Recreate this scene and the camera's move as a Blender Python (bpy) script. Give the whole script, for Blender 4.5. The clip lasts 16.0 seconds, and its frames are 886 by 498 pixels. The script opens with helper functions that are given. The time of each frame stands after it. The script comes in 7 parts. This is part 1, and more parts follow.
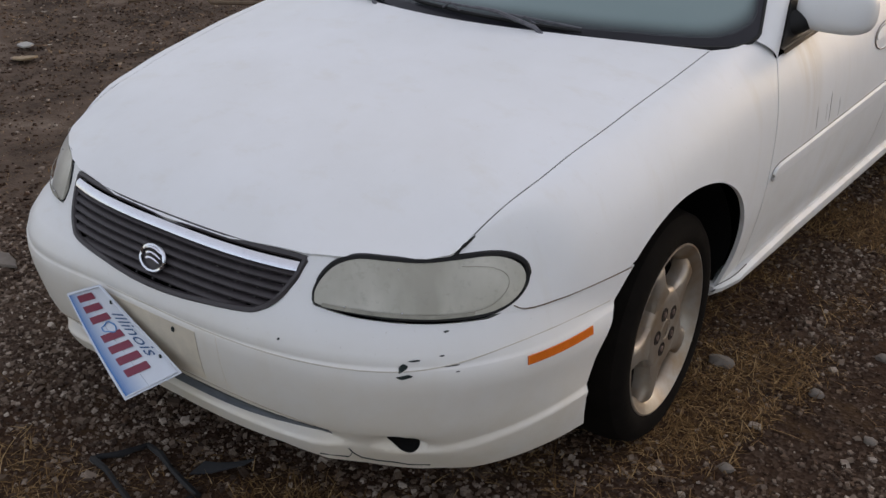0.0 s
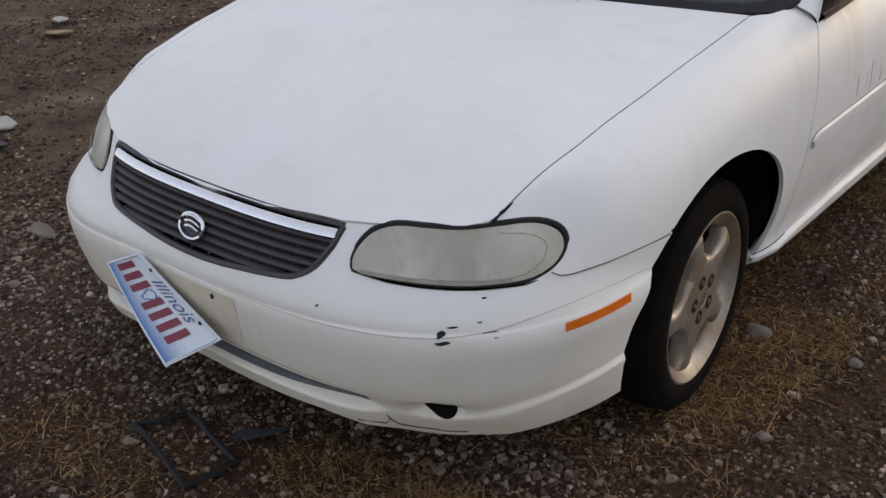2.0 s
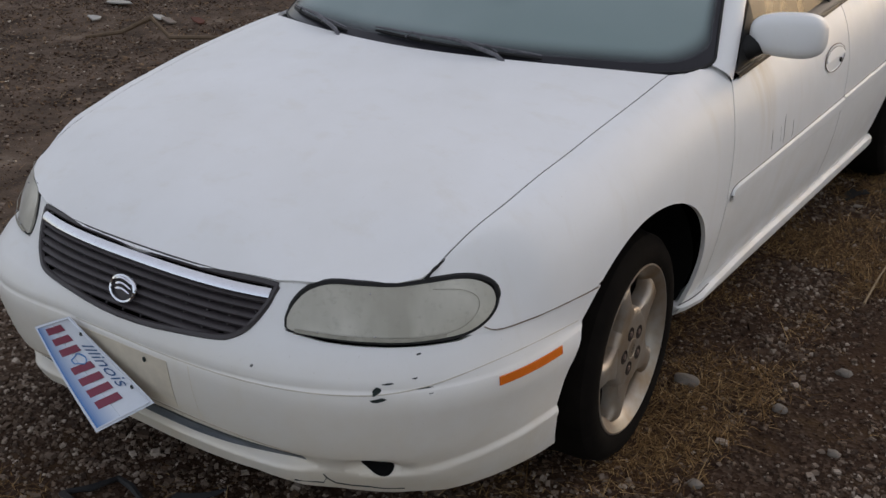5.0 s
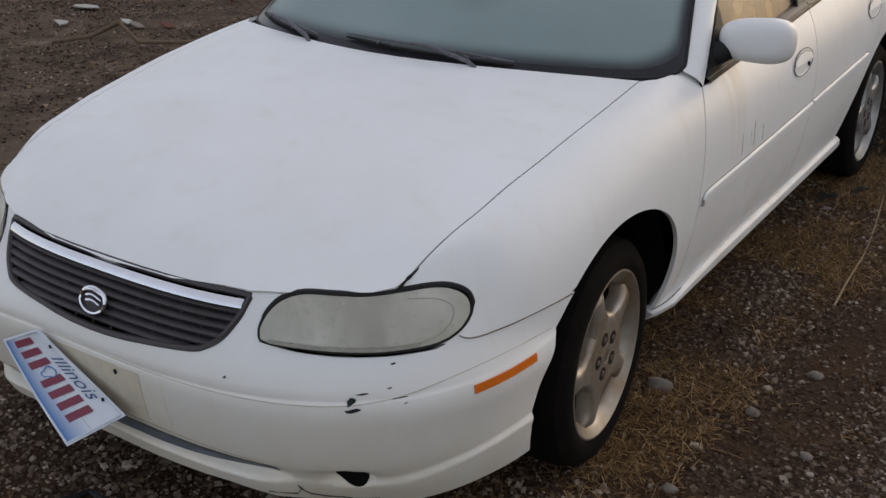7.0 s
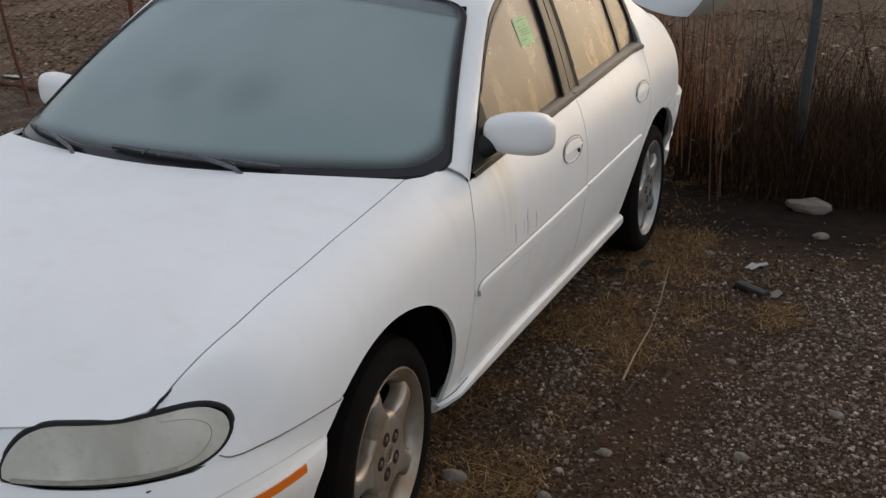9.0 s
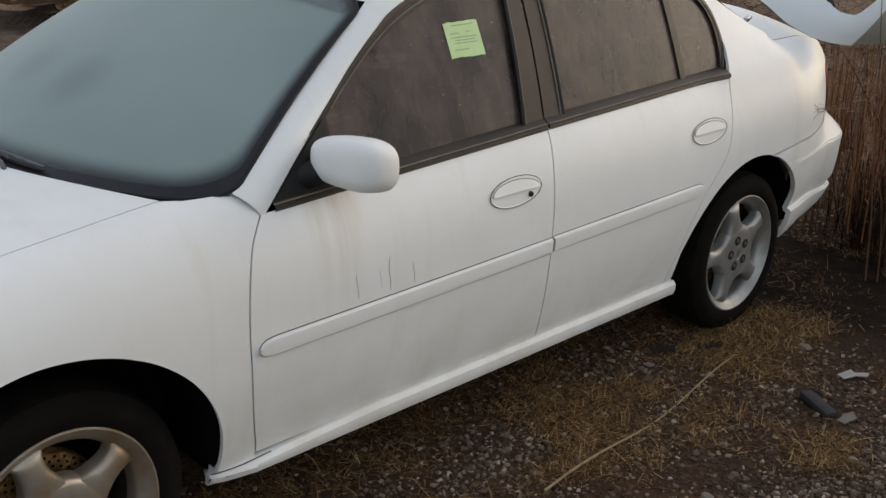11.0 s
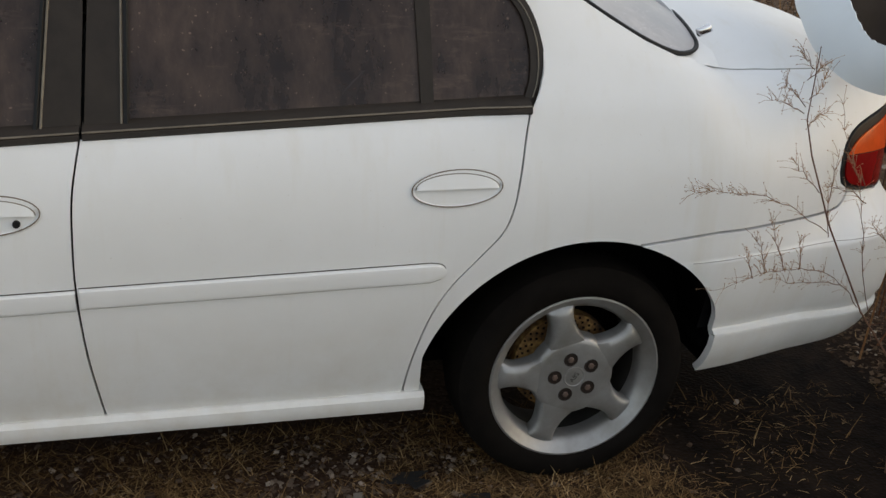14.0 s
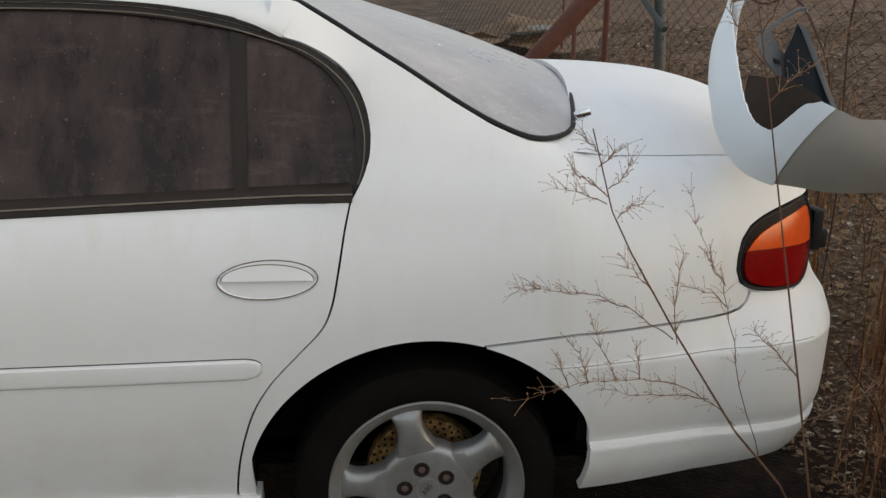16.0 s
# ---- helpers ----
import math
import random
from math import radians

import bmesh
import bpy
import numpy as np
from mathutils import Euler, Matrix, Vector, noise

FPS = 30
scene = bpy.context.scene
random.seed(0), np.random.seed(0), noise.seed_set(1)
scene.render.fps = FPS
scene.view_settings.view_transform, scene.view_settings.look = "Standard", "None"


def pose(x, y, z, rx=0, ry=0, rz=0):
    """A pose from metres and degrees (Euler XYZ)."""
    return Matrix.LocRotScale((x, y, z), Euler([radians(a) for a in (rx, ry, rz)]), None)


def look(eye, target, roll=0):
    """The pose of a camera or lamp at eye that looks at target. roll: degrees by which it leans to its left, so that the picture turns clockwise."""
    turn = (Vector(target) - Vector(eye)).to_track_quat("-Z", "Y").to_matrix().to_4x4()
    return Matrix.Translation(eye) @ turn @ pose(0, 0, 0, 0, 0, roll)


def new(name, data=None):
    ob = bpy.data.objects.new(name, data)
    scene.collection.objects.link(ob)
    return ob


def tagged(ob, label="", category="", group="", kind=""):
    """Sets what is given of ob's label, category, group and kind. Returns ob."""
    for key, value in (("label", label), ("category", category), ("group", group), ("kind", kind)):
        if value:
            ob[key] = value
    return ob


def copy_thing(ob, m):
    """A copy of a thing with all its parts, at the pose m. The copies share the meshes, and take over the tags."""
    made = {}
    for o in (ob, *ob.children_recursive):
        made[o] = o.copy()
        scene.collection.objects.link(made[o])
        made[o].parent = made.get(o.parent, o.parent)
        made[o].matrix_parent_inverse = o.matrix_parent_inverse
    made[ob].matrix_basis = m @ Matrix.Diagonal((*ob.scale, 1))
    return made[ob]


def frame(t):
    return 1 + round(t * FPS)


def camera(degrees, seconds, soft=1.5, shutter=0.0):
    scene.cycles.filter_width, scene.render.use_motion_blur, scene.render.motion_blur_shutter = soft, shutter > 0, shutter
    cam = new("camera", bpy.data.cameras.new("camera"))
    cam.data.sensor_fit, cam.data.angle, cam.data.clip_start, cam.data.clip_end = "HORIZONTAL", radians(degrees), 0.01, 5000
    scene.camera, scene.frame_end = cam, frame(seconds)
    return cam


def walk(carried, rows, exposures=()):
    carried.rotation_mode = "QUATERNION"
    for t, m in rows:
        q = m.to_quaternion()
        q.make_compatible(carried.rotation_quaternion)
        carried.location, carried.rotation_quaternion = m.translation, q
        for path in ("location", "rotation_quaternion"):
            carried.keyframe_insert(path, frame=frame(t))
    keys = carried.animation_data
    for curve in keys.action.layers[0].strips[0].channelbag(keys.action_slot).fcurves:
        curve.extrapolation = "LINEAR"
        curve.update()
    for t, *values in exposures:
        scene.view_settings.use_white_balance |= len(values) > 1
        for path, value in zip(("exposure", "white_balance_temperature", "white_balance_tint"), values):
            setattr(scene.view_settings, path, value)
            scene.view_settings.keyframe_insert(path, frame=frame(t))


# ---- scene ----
cam = camera(46.0, 16.0)
PATH = [
    (0, (1.806, -1.195, 1.652), (0.698, 0.229, 0.789), 0.0),
    (0.5, (1.804, -1.191, 1.644), (0.684, 0.214, 0.767), 0.0),
    (1, (1.796, -1.19, 1.643), (0.665, 0.194, 0.745), -0.6),
    (1.5, (1.791, -1.201, 1.636), (0.648, 0.171, 0.736), -0.3),
    (2, (1.798, -1.211, 1.636), (0.658, 0.161, 0.731), -0.9),
    (2.5, (1.802, -1.212, 1.636), (0.674, 0.168, 0.729), -0.8),
    (3, (1.8, -1.219, 1.643), (0.694, 0.178, 0.735), -0.5),
    (3.5, (1.804, -1.238, 1.635), (0.734, 0.216, 0.773), 0.5),
    (4, (1.812, -1.237, 1.638), (0.736, 0.231, 0.808), -0.0),
    (6.5, (1.8, -1.234, 1.662), (0.76, 0.278, 0.868), -0.1),
    (7, (1.799, -1.228, 1.66), (0.782, 0.294, 0.855), 0.0),
    (7.5, (1.854, -1.21, 1.675), (0.934, 0.369, 0.862), 0.1),
    (8, (1.875, -1.2, 1.688), (1.037, 0.472, 0.98), -0.5),
    (8.5, (1.893, -1.212, 1.71), (1.115, 0.511, 1.056), -0.2),
    (8.7, (1.899, -1.195, 1.71), (1.145, 0.537, 1.052), -0.4),
    (10.8, (2.681, 0.084, 1.649), (1.371, 1.436, 0.974), 0.9),
    (11, (2.74, 0.223, 1.633), (1.402, 1.553, 0.97), 1.5),
    (11.5, (2.804, 0.595, 1.639), (1.353, 1.787, 0.951), 3.6),
    (12, (2.934, 1.004, 1.656), (1.307, 1.966, 1.003), 3.2),
    (12.5, (3.006, 1.411, 1.603), (1.31, 2.298, 1.022), 3.2),
    (13, (3.039, 1.85, 1.626), (1.334, 2.637, 0.938), 1.8),
    (13.5, (3.123, 2.29, 1.636), (1.323, 2.847, 0.966), 2.3),
    (14, (3.027, 2.738, 1.618), (1.246, 3.237, 0.857), 3.5),
    (14.5, (2.962, 3.113, 1.6), (1.103, 3.267, 0.878), 2.0),
    (15, (2.962, 3.373, 1.598), (1.083, 3.507, 0.926), 2.5),
    (15.5, (2.974, 3.483, 1.587), (1.086, 3.553, 0.929), 0.4),
    (16, (2.997, 3.547, 1.602), (1.102, 3.723, 0.987), 1.2),
]
walk(cam, [(t, look(eye, target, roll)) for t, eye, target, roll in PATH],
     exposures=[(0, 0.98, 6750, 15), (3.0, 1.09, 6750, 14), (4.0, 0.88, 6750, 14), (6.5, 0.84, 6750, 14), (8.7, 0.93, 6800, 13), (10.8, 1.03, 6850, 10), (14, 1.06, 6800, 8), (16, 1.06, 6850, 8)])

# ---- light ----
world = bpy.data.worlds.new("sky")
scene.world = world
world.use_nodes = True
SUN_EL, SUN_AZ = 20.0, 14.0
wn = world.node_tree.nodes
sky = wn.new("ShaderNodeTexSky")
sky.sky_type = "NISHITA"
sky.sun_disc = False
sky.sun_elevation = radians(SUN_EL)
sky.sun_rotation = radians(SUN_AZ)
sky.dust_density = 1.5
wn["Background"].inputs["Strength"].default_value = 0.06
world.node_tree.links.new(sky.outputs["Color"], wn["Background"].inputs["Color"])
# an even veil of thin cloud over the clear evening sky
veil = wn.new("ShaderNodeBackground")
veil.inputs["Color"].default_value = (0.97, 0.97, 1.0, 1)
veil.inputs["Strength"].default_value = 0.25
both = wn.new("ShaderNodeAddShader")
world.node_tree.links.new(wn["Background"].outputs[0], both.inputs[0])
world.node_tree.links.new(veil.outputs[0], both.inputs[1])
world.node_tree.links.new(both.outputs[0], wn["World Output"].inputs["Surface"])
sun = new("sun", bpy.data.lights.new("sun", "SUN"))
sun.data.energy = 0.1
sun.data.angle = radians(40)
sun.data.color = (1.0, 0.80, 0.58)
# the sun stands low behind the car, behind haze
sd = Vector((math.cos(radians(SUN_EL)) * math.sin(radians(SUN_AZ)), math.cos(radians(SUN_EL)) * math.cos(radians(SUN_AZ)), math.sin(radians(SUN_EL))))
sun.matrix_world = sd.to_track_quat("Z", "Y").to_matrix().to_4x4()
sky.sun_rotation = math.atan2(sd.x, sd.y)


# ---- materials ----
class Mat:
    def __init__(self, name):
        self.m = bpy.data.materials.new(name)
        self.m.use_nodes = True
        self.t = self.m.node_tree
        self.b = self.t.nodes["Principled BSDF"]

    def node(self, kind, **kw):
        n = self.t.nodes.new(kind)
        for k, v in kw.items():
            n.inputs[k].default_value = v
        return n

    def link(self, a, b):
        self.t.links.new(a, b)

    def coords(self):
        return self.t.nodes.new("ShaderNodeTexCoord").outputs["Object"]

    def noise(self, scale, detail=4.0, rough=0.6, stretch=None, vec=None):
        n = self.node("ShaderNodeTexNoise", Scale=scale, Detail=detail, Roughness=rough)
        v = vec or self.coords()
        if stretch:
            mp = self.t.nodes.new("ShaderNodeMapping")
            mp.inputs["Scale"].default_value = stretch
            self.link(v, mp.inputs["Vector"])
            v = mp.outputs["Vector"]
        self.link(v, n.inputs["Vector"])
        return n.outputs["Fac"]

    def ramp(self, fac, stops):
        r = self.t.nodes.new("ShaderNodeValToRGB")
        e = r.color_ramp.elements
        while len(e) < len(stops):
            e.new(0.5)
        for el, (p, c) in zip(e, stops):
            el.position = p
            el.color = (*c, 1) if len(c) == 3 else c
        self.link(fac, r.inputs["Fac"])
        return r.outputs["Color"]

    def mix(self, fac, a, b):
        n = self.t.nodes.new("ShaderNodeMix")
        n.data_type = "RGBA"
        for sock, val in ((n.inputs[0], fac), (n.inputs[6], a), (n.inputs[7], b)):
            if isinstance(val, bpy.types.NodeSocket):
                self.link(val, sock)
            else:
                sock.default_value = val if isinstance(val, float) else (*val, 1)
        return n.outputs[2]

    def bump(self, height, strength, dist):
        n = self.node("ShaderNodeBump", Strength=strength, Distance=dist)
        self.link(height, n.inputs["Height"])
        self.link(n.outputs["Normal"], self.b.inputs["Normal"])

    def set(self, **kw):
        for k, v in kw.items():
            k = k.replace("_", " ")
            if isinstance(v, bpy.types.NodeSocket):
                self.link(v, self.b.inputs[k])
            elif isinstance(v, tuple):
                self.b.inputs[k].default_value = (*v, 1)
            else:
                self.b.inputs[k].default_value = v
        return self


def grey(v):
    return (v, v, v)


def paint_material():
    """Sun-faded white car paint with a thin film of dust and faint yellowed streaks."""
    p = Mat("faded white car paint")
    film = p.ramp(p.noise(2.2, 6), [(0.35, grey(0.0)), (0.75, grey(1.0))])
    runs = p.ramp(p.noise(9.0, 5, 0.6, (1.0, 1.6, 0.10)), [(0.55, grey(0.0)), (0.85, grey(0.35))])
    c = p.mix(film, (0.77, 0.775, 0.77), (0.71, 0.71, 0.69))
    c = p.mix(runs, c, (0.62, 0.57, 0.46))
    # yellow-brown run below the mirror, grime along the sills
    sep = p.t.nodes.new("ShaderNodeSeparateXYZ")
    p.link(p.coords(), sep.inputs[0])

    def band(axis, stops, lo, hi):
        m = p.t.nodes.new("ShaderNodeMapRange")
        m.inputs["From Min"].default_value, m.inputs["From Max"].default_value = lo, hi
        p.link(sep.outputs[axis], m.inputs["Value"])
        return p.ramp(m.outputs["Result"], [(a, grey(b)) for a, b in stops])

    def times(a, b):
        m = p.t.nodes.new("ShaderNodeMath")
        m.operation = "MULTIPLY"
        p.link(a, m.inputs[0])
        p.link(b, m.inputs[1])
        return m.outputs[0]
    run = times(band("Y", [(0.0, 0.0), (0.25, 0.5), (0.4, 0.15), (0.6, 0.7), (1.0, 0.0)], 1.64, 1.82), band("Z", [(0.0, 0.0), (0.5, 0.45), (0.95, 1.0), (1.0, 0.0)], 0.60, 0.93))
    run = times(run, p.ramp(p.noise(12.0, 5, 0.6, (1.0, 3.0, 0.25)), [(0.35, grey(0.25)), (0.7, grey(1.0))]))
    c = p.mix(run, c, (0.50, 0.40, 0.24))
    grime = times(band("Z", [(0.0, 0.8), (0.5, 0.25), (1.0, 0.0)], 0.20, 0.62), p.ramp(p.noise(5.0, 6, 0.65), [(0.4, grey(0.0)), (0.75, grey(0.9))]))
    c = p.mix(grime, c, (0.52, 0.46, 0.36))
    yellow = times(band("Y", [(0.0, 1.0), (0.7, 0.8), (1.0, 0.0)], 0.0, 0.75), band("Z", [(0.0, 0.9), (0.6, 0.6), (1.0, 0.0)], 0.25, 0.60))
    yellow = times(yellow, p.ramp(p.noise(3.5, 5, 0.6), [(0.3, grey(0.40)), (0.75, grey(1.0))]))
    c = p.mix(yellow, c, (0.69, 0.60, 0.44))
    specks = p.ramp(p.noise(170.0, 2, 0.6), [(0.72, grey(0.0)), (0.78, grey(0.45))])
    c = p.mix(specks, c, (0.45, 0.41, 0.34))
    rough = p.ramp(p.noise(14.0, 4), [(0.3, grey(0.36)), (0.7, grey(0.54))])
    p.set(Base_Color=c, Roughness=rough, Specular_IOR_Level=0.35, Coat_Weight=0.08, Coat_Roughness=0.25)
    return p.m


def plain(name, color, rough=0.5, metal=0.0, vary=0.25, scale=20.0, bump=0.0):
    p = Mat(name)
    dark = tuple(v * (1 - vary) for v in color)
    lite = tuple(min(v * (1 + vary), 1.0) for v in color)
    n = p.noise(scale, 5)
    p.set(Base_Color=p.mix(n, dark, lite), Metallic=metal, Roughness=rough, Specular_IOR_Level=0.06 if max(color) < 0.012 else 0.25 if max(color) < 0.03 else 0.5)
    if bump:
        p.bump(p.noise(scale * 5, 3), 0.6, bump)
    return p.m


PAINT = paint_material()
TRIM = plain("weathered black trim", (0.024, 0.018, 0.013), 0.45, 0, 0.6, 14.0, 0.0006)
BEAD = plain("chalked rubber", (0.17, 0.145, 0.11), 0.7, 0, 0.6, 20)
GASKET = plain("black rubber gasket", (0.012, 0.012, 0.012), 0.6, 0, 0.3)
# near-black, with the shade of the body's hollows put into the colour
DARK = plain("near-black liner and inner shade", (0.006, 0.006, 0.006), 0.9, 0, 0.3)
GRILLE = plain("dark grey grille plastic", (0.038, 0.032, 0.034), 0.5, 0, 0.4, 30)
CHROME = plain("dulled chrome", (0.72, 0.72, 0.74), 0.16, 1.0, 0.12, 30)
RUBBER = plain("dusty tyre rubber", (0.0075, 0.0062, 0.0052), 0.9, 0, 0.6, 16.0, 0.001)
ORANGE = plain("amber plastic", (0.62, 0.14, 0.012), 0.25, 0, 0.25, 25)
AMBER_RED = plain("amber tail lens", (0.66, 0.085, 0.012), 0.15, 0, 0.25, 30)
RED = plain("red tail lens", (0.20, 0.003, 0.004), 0.15, 0, 0.3, 30)
LAMP_EDGE = plain("smoky lamp edge", (0.011, 0.005, 0.007), 0.35, 0, 0.3, 30)
PLATE_MOUNT = plain("stained old paint", (0.66, 0.595, 0.48), 0.6, 0, 0.30, 14)
CHIP_SHADE = plain("black of bare plastic and gap shade", (0.02, 0.028, 0.026), 0.8, 0, 0.3)
SLOT_SHADE = plain("shaded paint of the bumper slot", (0.095, 0.105, 0.115), 0.55, 0, 0.5, 25)
PLATE_WHITE = plain("reflective plate white", (0.62, 0.66, 0.72), 0.4, 0, 0.08)
PLATE_BLUE = plain("plate blue", (0.08, 0.24, 0.52), 0.4, 0, 0.2)
PLATE_NAVY = plain("plate navy", (0.03, 0.085, 0.20), 0.5, 0, 0.1)
PLATE_RED = plain("plate maroon", (0.19, 0.02, 0.05), 0.5, 0, 0.1)
PAPER = plain("pale green paper", (0.52, 0.70, 0.36), 0.8, 0, 0.12, 40)
INK = plain("faint ink", (0.27, 0.36, 0.21), 0.8, 0, 0.2)
SEAT = plain("dark cloth", (0.03, 0.032, 0.034), 0.9, 0, 0.3)
PRIMER = plain("unpainted grey plastic", (0.265, 0.240, 0.205), 0.6, 0, 0.15, 8)
INSIDE = plain("dark inside of a bumper", (0.011, 0.016, 0.022), 0.7, 0, 0.4)


def alloy_material(brown):
    p = Mat("brake-dusted alloy" if brown else "silver alloy")
    n = p.ramp(p.noise(9.0, 6), [(0.35, grey(0.0)), (0.75, grey(1.0))])
    dirt = (0.24, 0.155, 0.08) if brown else (0.21, 0.20, 0.18)
    p.set(Base_Color=p.mix(n, (0.37, 0.345, 0.305) if brown else (0.36, 0.36, 0.355), dirt), Metallic=0.6, Roughness=0.40)
    return p.m


ALLOY = alloy_material(False)
ALLOY_DIRTY = alloy_material(True)


def rust_material():
    p = Mat("rusted iron")
    c = p.ramp(p.noise(28.0, 6), [(0.33, (0.012, 0.007, 0.004)), (0.50, (0.16, 0.080, 0.024)), (0.72, (0.50, 0.30, 0.095))])
    p.set(Base_Color=c, Roughness=0.9)
    p.bump(p.noise(60, 4), 0.8, 0.003)
    return p.m


RUST = rust_material()


def dusty_glass(name, tint, dust, alpha, scale, low, high, rough=0.12):
    """Tinted glass under a film of dust: clear where the film is thin."""
    p = Mat(name)
    v = p.coords()
    n1 = p.noise(scale, 6, 0.65, (1.0, 1.2, 0.55), v)
    film = p.ramp(n1, [(low, grey(0.0)), (high, grey(1.0))])
    runs = p.ramp(p.noise(22.0, 6, 0.7, (1.0, 1.0, 0.12), v), [(0.52, grey(0.0)), (0.72, grey(0.22))])
    wisps = p.ramp(p.noise(9.0, 8, 0.75, (1.0, 0.35, 1.5), v), [(0.56, grey(0.0)), (0.72, grey(0.5))])
    spots = p.ramp(p.noise(150.0, 1, 0.5, None, v), [(0.735, grey(0.0)), (0.78, grey(0.7))])
    drops = p.ramp(p.noise(60.0, 1, 0.5, None, v), [(0.775, grey(0.0)), (0.80, grey(0.6))])
    c = p.mix(film, tint, dust)
    bright = tuple(min(1, d * 2.0) for d in dust)
    for mask in (runs, wisps):
        c = p.mix(mask, c, tuple(min(1, d * 1.35) for d in dust))
    for mask in (spots, drops):
        c = p.mix(mask, c, bright)
    p.set(Base_Color=c, Roughness=p.ramp(n1, [(low, grey(rough)), (high, grey(rough + 0.25))]), IOR=1.45, Alpha=alpha)
    return p.m


def sheen(m, weight, tint):
    b = m.node_tree.nodes["Principled BSDF"]
    b.inputs["Sheen Weight"].default_value = weight
    b.inputs["Specular IOR Level"].default_value = 0.28
    b.inputs["Coat Weight"].default_value = 0.03
    b.inputs["Coat Roughness"].default_value = 0.2
    b.inputs["Sheen Roughness"].default_value = 0.22
    b.inputs["Sheen Tint"].default_value = (*tint, 1)
    return m


SIDE_GLASS = dusty_glass("dusty tinted glass", (0.0145, 0.0100, 0.0102), (0.122, 0.085, 0.067), 0.94, 6.5, 0.34, 0.90, 0.24)
# warm sheen tint stands in for low sky glow reflected at grazing angles
sheen(SIDE_GLASS, 0.28, (1.0, 0.78, 0.55))
REAR_GLASS = dusty_glass("frosted dusty rear glass", (0.25, 0.24, 0.245), (0.52, 0.50, 0.49), 0.98, 3.5, 0.3, 0.75, 0.25)


def fogged_glass():
    """A windscreen misted over, with two wiped patches."""
    p = Mat("misted windscreen")
    v = p.coords()
    c = p.mix(p.ramp(p.noise(1.4, 3, 0.5, None, v), [(0.3, grey(0)), (0.7, grey(1))]), (0.182, 0.252, 0.245), (0.255, 0.322, 0.318))
    for cx, cy, r in ((-0.09, 1.465, 0.085), (0.165, 1.445, 0.09)):
        d = p.t.nodes.new("ShaderNodeVectorMath")
        d.operation = "DISTANCE"
        p.link(v, d.inputs[0])
        d.inputs[1].default_value = (cx, cy, 1.11)
        thin = p.ramp(d.outputs["Value"], [(0.0, grey(0.32)), (r * 0.5, grey(0.22)), (r * 1.3, grey(0.0))])
        c = p.mix(thin, c, (0.07, 0.09, 0.085))
    p.set(Base_Color=c, Roughness=0.42, IOR=1.45, Alpha=0.93)
    return p.m


MIST = fogged_glass()


def haze_lens():
    p = Mat("yellowed headlamp plastic")
    c = p.mix(p.ramp(p.noise(7.0, 4, 0.5, (1.0, 1.0, 0.35)), [(0.35, grey(0)), (0.65, grey(1))]), (0.36, 0.345, 0.28), (0.57, 0.555, 0.475))
    c = p.mix(p.ramp(p.noise(60.0, 3), [(0.55, grey(0)), (0.75, grey(0.5))]), c, (0.30, 0.29, 0.235))
    p.set(Base_Color=c, Roughness=0.3, Alpha=0.92, Coat_Weight=0.3, Coat_Roughness=0.3)
    return p.m


LENS = haze_lens()
LENS.node_tree.nodes["Principled BSDF"].inputs["Sheen Weight"].default_value = 0.5
LENS.node_tree.nodes["Principled BSDF"].inputs["Sheen Roughness"].default_value = 0.35
LENS_DARK = plain("dirty lamp plastic", (0.27, 0.26, 0.21), 0.5, 0, 0.5, 40)


# ---- small mesh kit ----
def part(name, bm, material, parent=None, label="", sharp=35, smooth=True):
    """One mesh object from a bmesh, under its thing."""
    me = bpy.data.meshes.new(name)
    bm.to_mesh(me)
    bm.free()
    for m in material if isinstance(material, (list, tuple)) else [material]:
        me.materials.append(m)
    if smooth:
        me.shade_smooth()
        me.set_sharp_from_angle(angle=radians(sharp))
    ob = new(name, me)
    ob.parent = parent
    if label:
        ob["label"] = label
    return ob


def curve(pts):
    """A smooth curve through (x, y) pairs."""
    xs, ys = [np.array(c, float) for c in zip(*pts)]
    d = np.diff(ys) / np.diff(xs)
    m = np.r_[d[0], (d[:-1] * np.diff(xs)[1:] + d[1:] * np.diff(xs)[:-1]) / (xs[2:] - xs[:-2]), d[-1]]

    def f(x):
        x = min(max(x, xs[0]), xs[-1])
        i = min(max(int(np.searchsorted(xs, x)) - 1, 0), len(xs) - 2)
        h = xs[i + 1] - xs[i]
        t = (x - xs[i]) / h
        return float((1 + 2 * t) * (1 - t) ** 2 * ys[i] + t * (1 - t) ** 2 * h * m[i] + t * t * (3 - 2 * t) * ys[i + 1] + t * t * (t - 1) * h * m[i + 1])
    return f


def smooth_cut(pts, n=4):
    out = []
    for i in range(len(pts) - 1):
        p0, p1, p2, p3 = (np.array(pts[min(max(i + k, 0), len(pts) - 1)]) for k in (-1, 0, 1, 2))
        out += [tuple(0.5 * (2 * p1 + (p2 - p0) * t + (2 * p0 - 5 * p1 + 4 * p2 - p3) * t * t + (3 * p1 - p0 - 3 * p2 + p3) * t ** 3)) for t in np.arange(n) / n]
    return out + [pts[-1]]


def dense(outline, step):
    out = []
    for a, b in zip(outline, outline[1:] + outline[:1]):
        n = max(1, int(math.dist(a, b) / step))
        out += [(a[0] + (b[0] - a[0]) * k / n, a[1] + (b[1] - a[1]) * k / n) for k in range(n)]
    return out


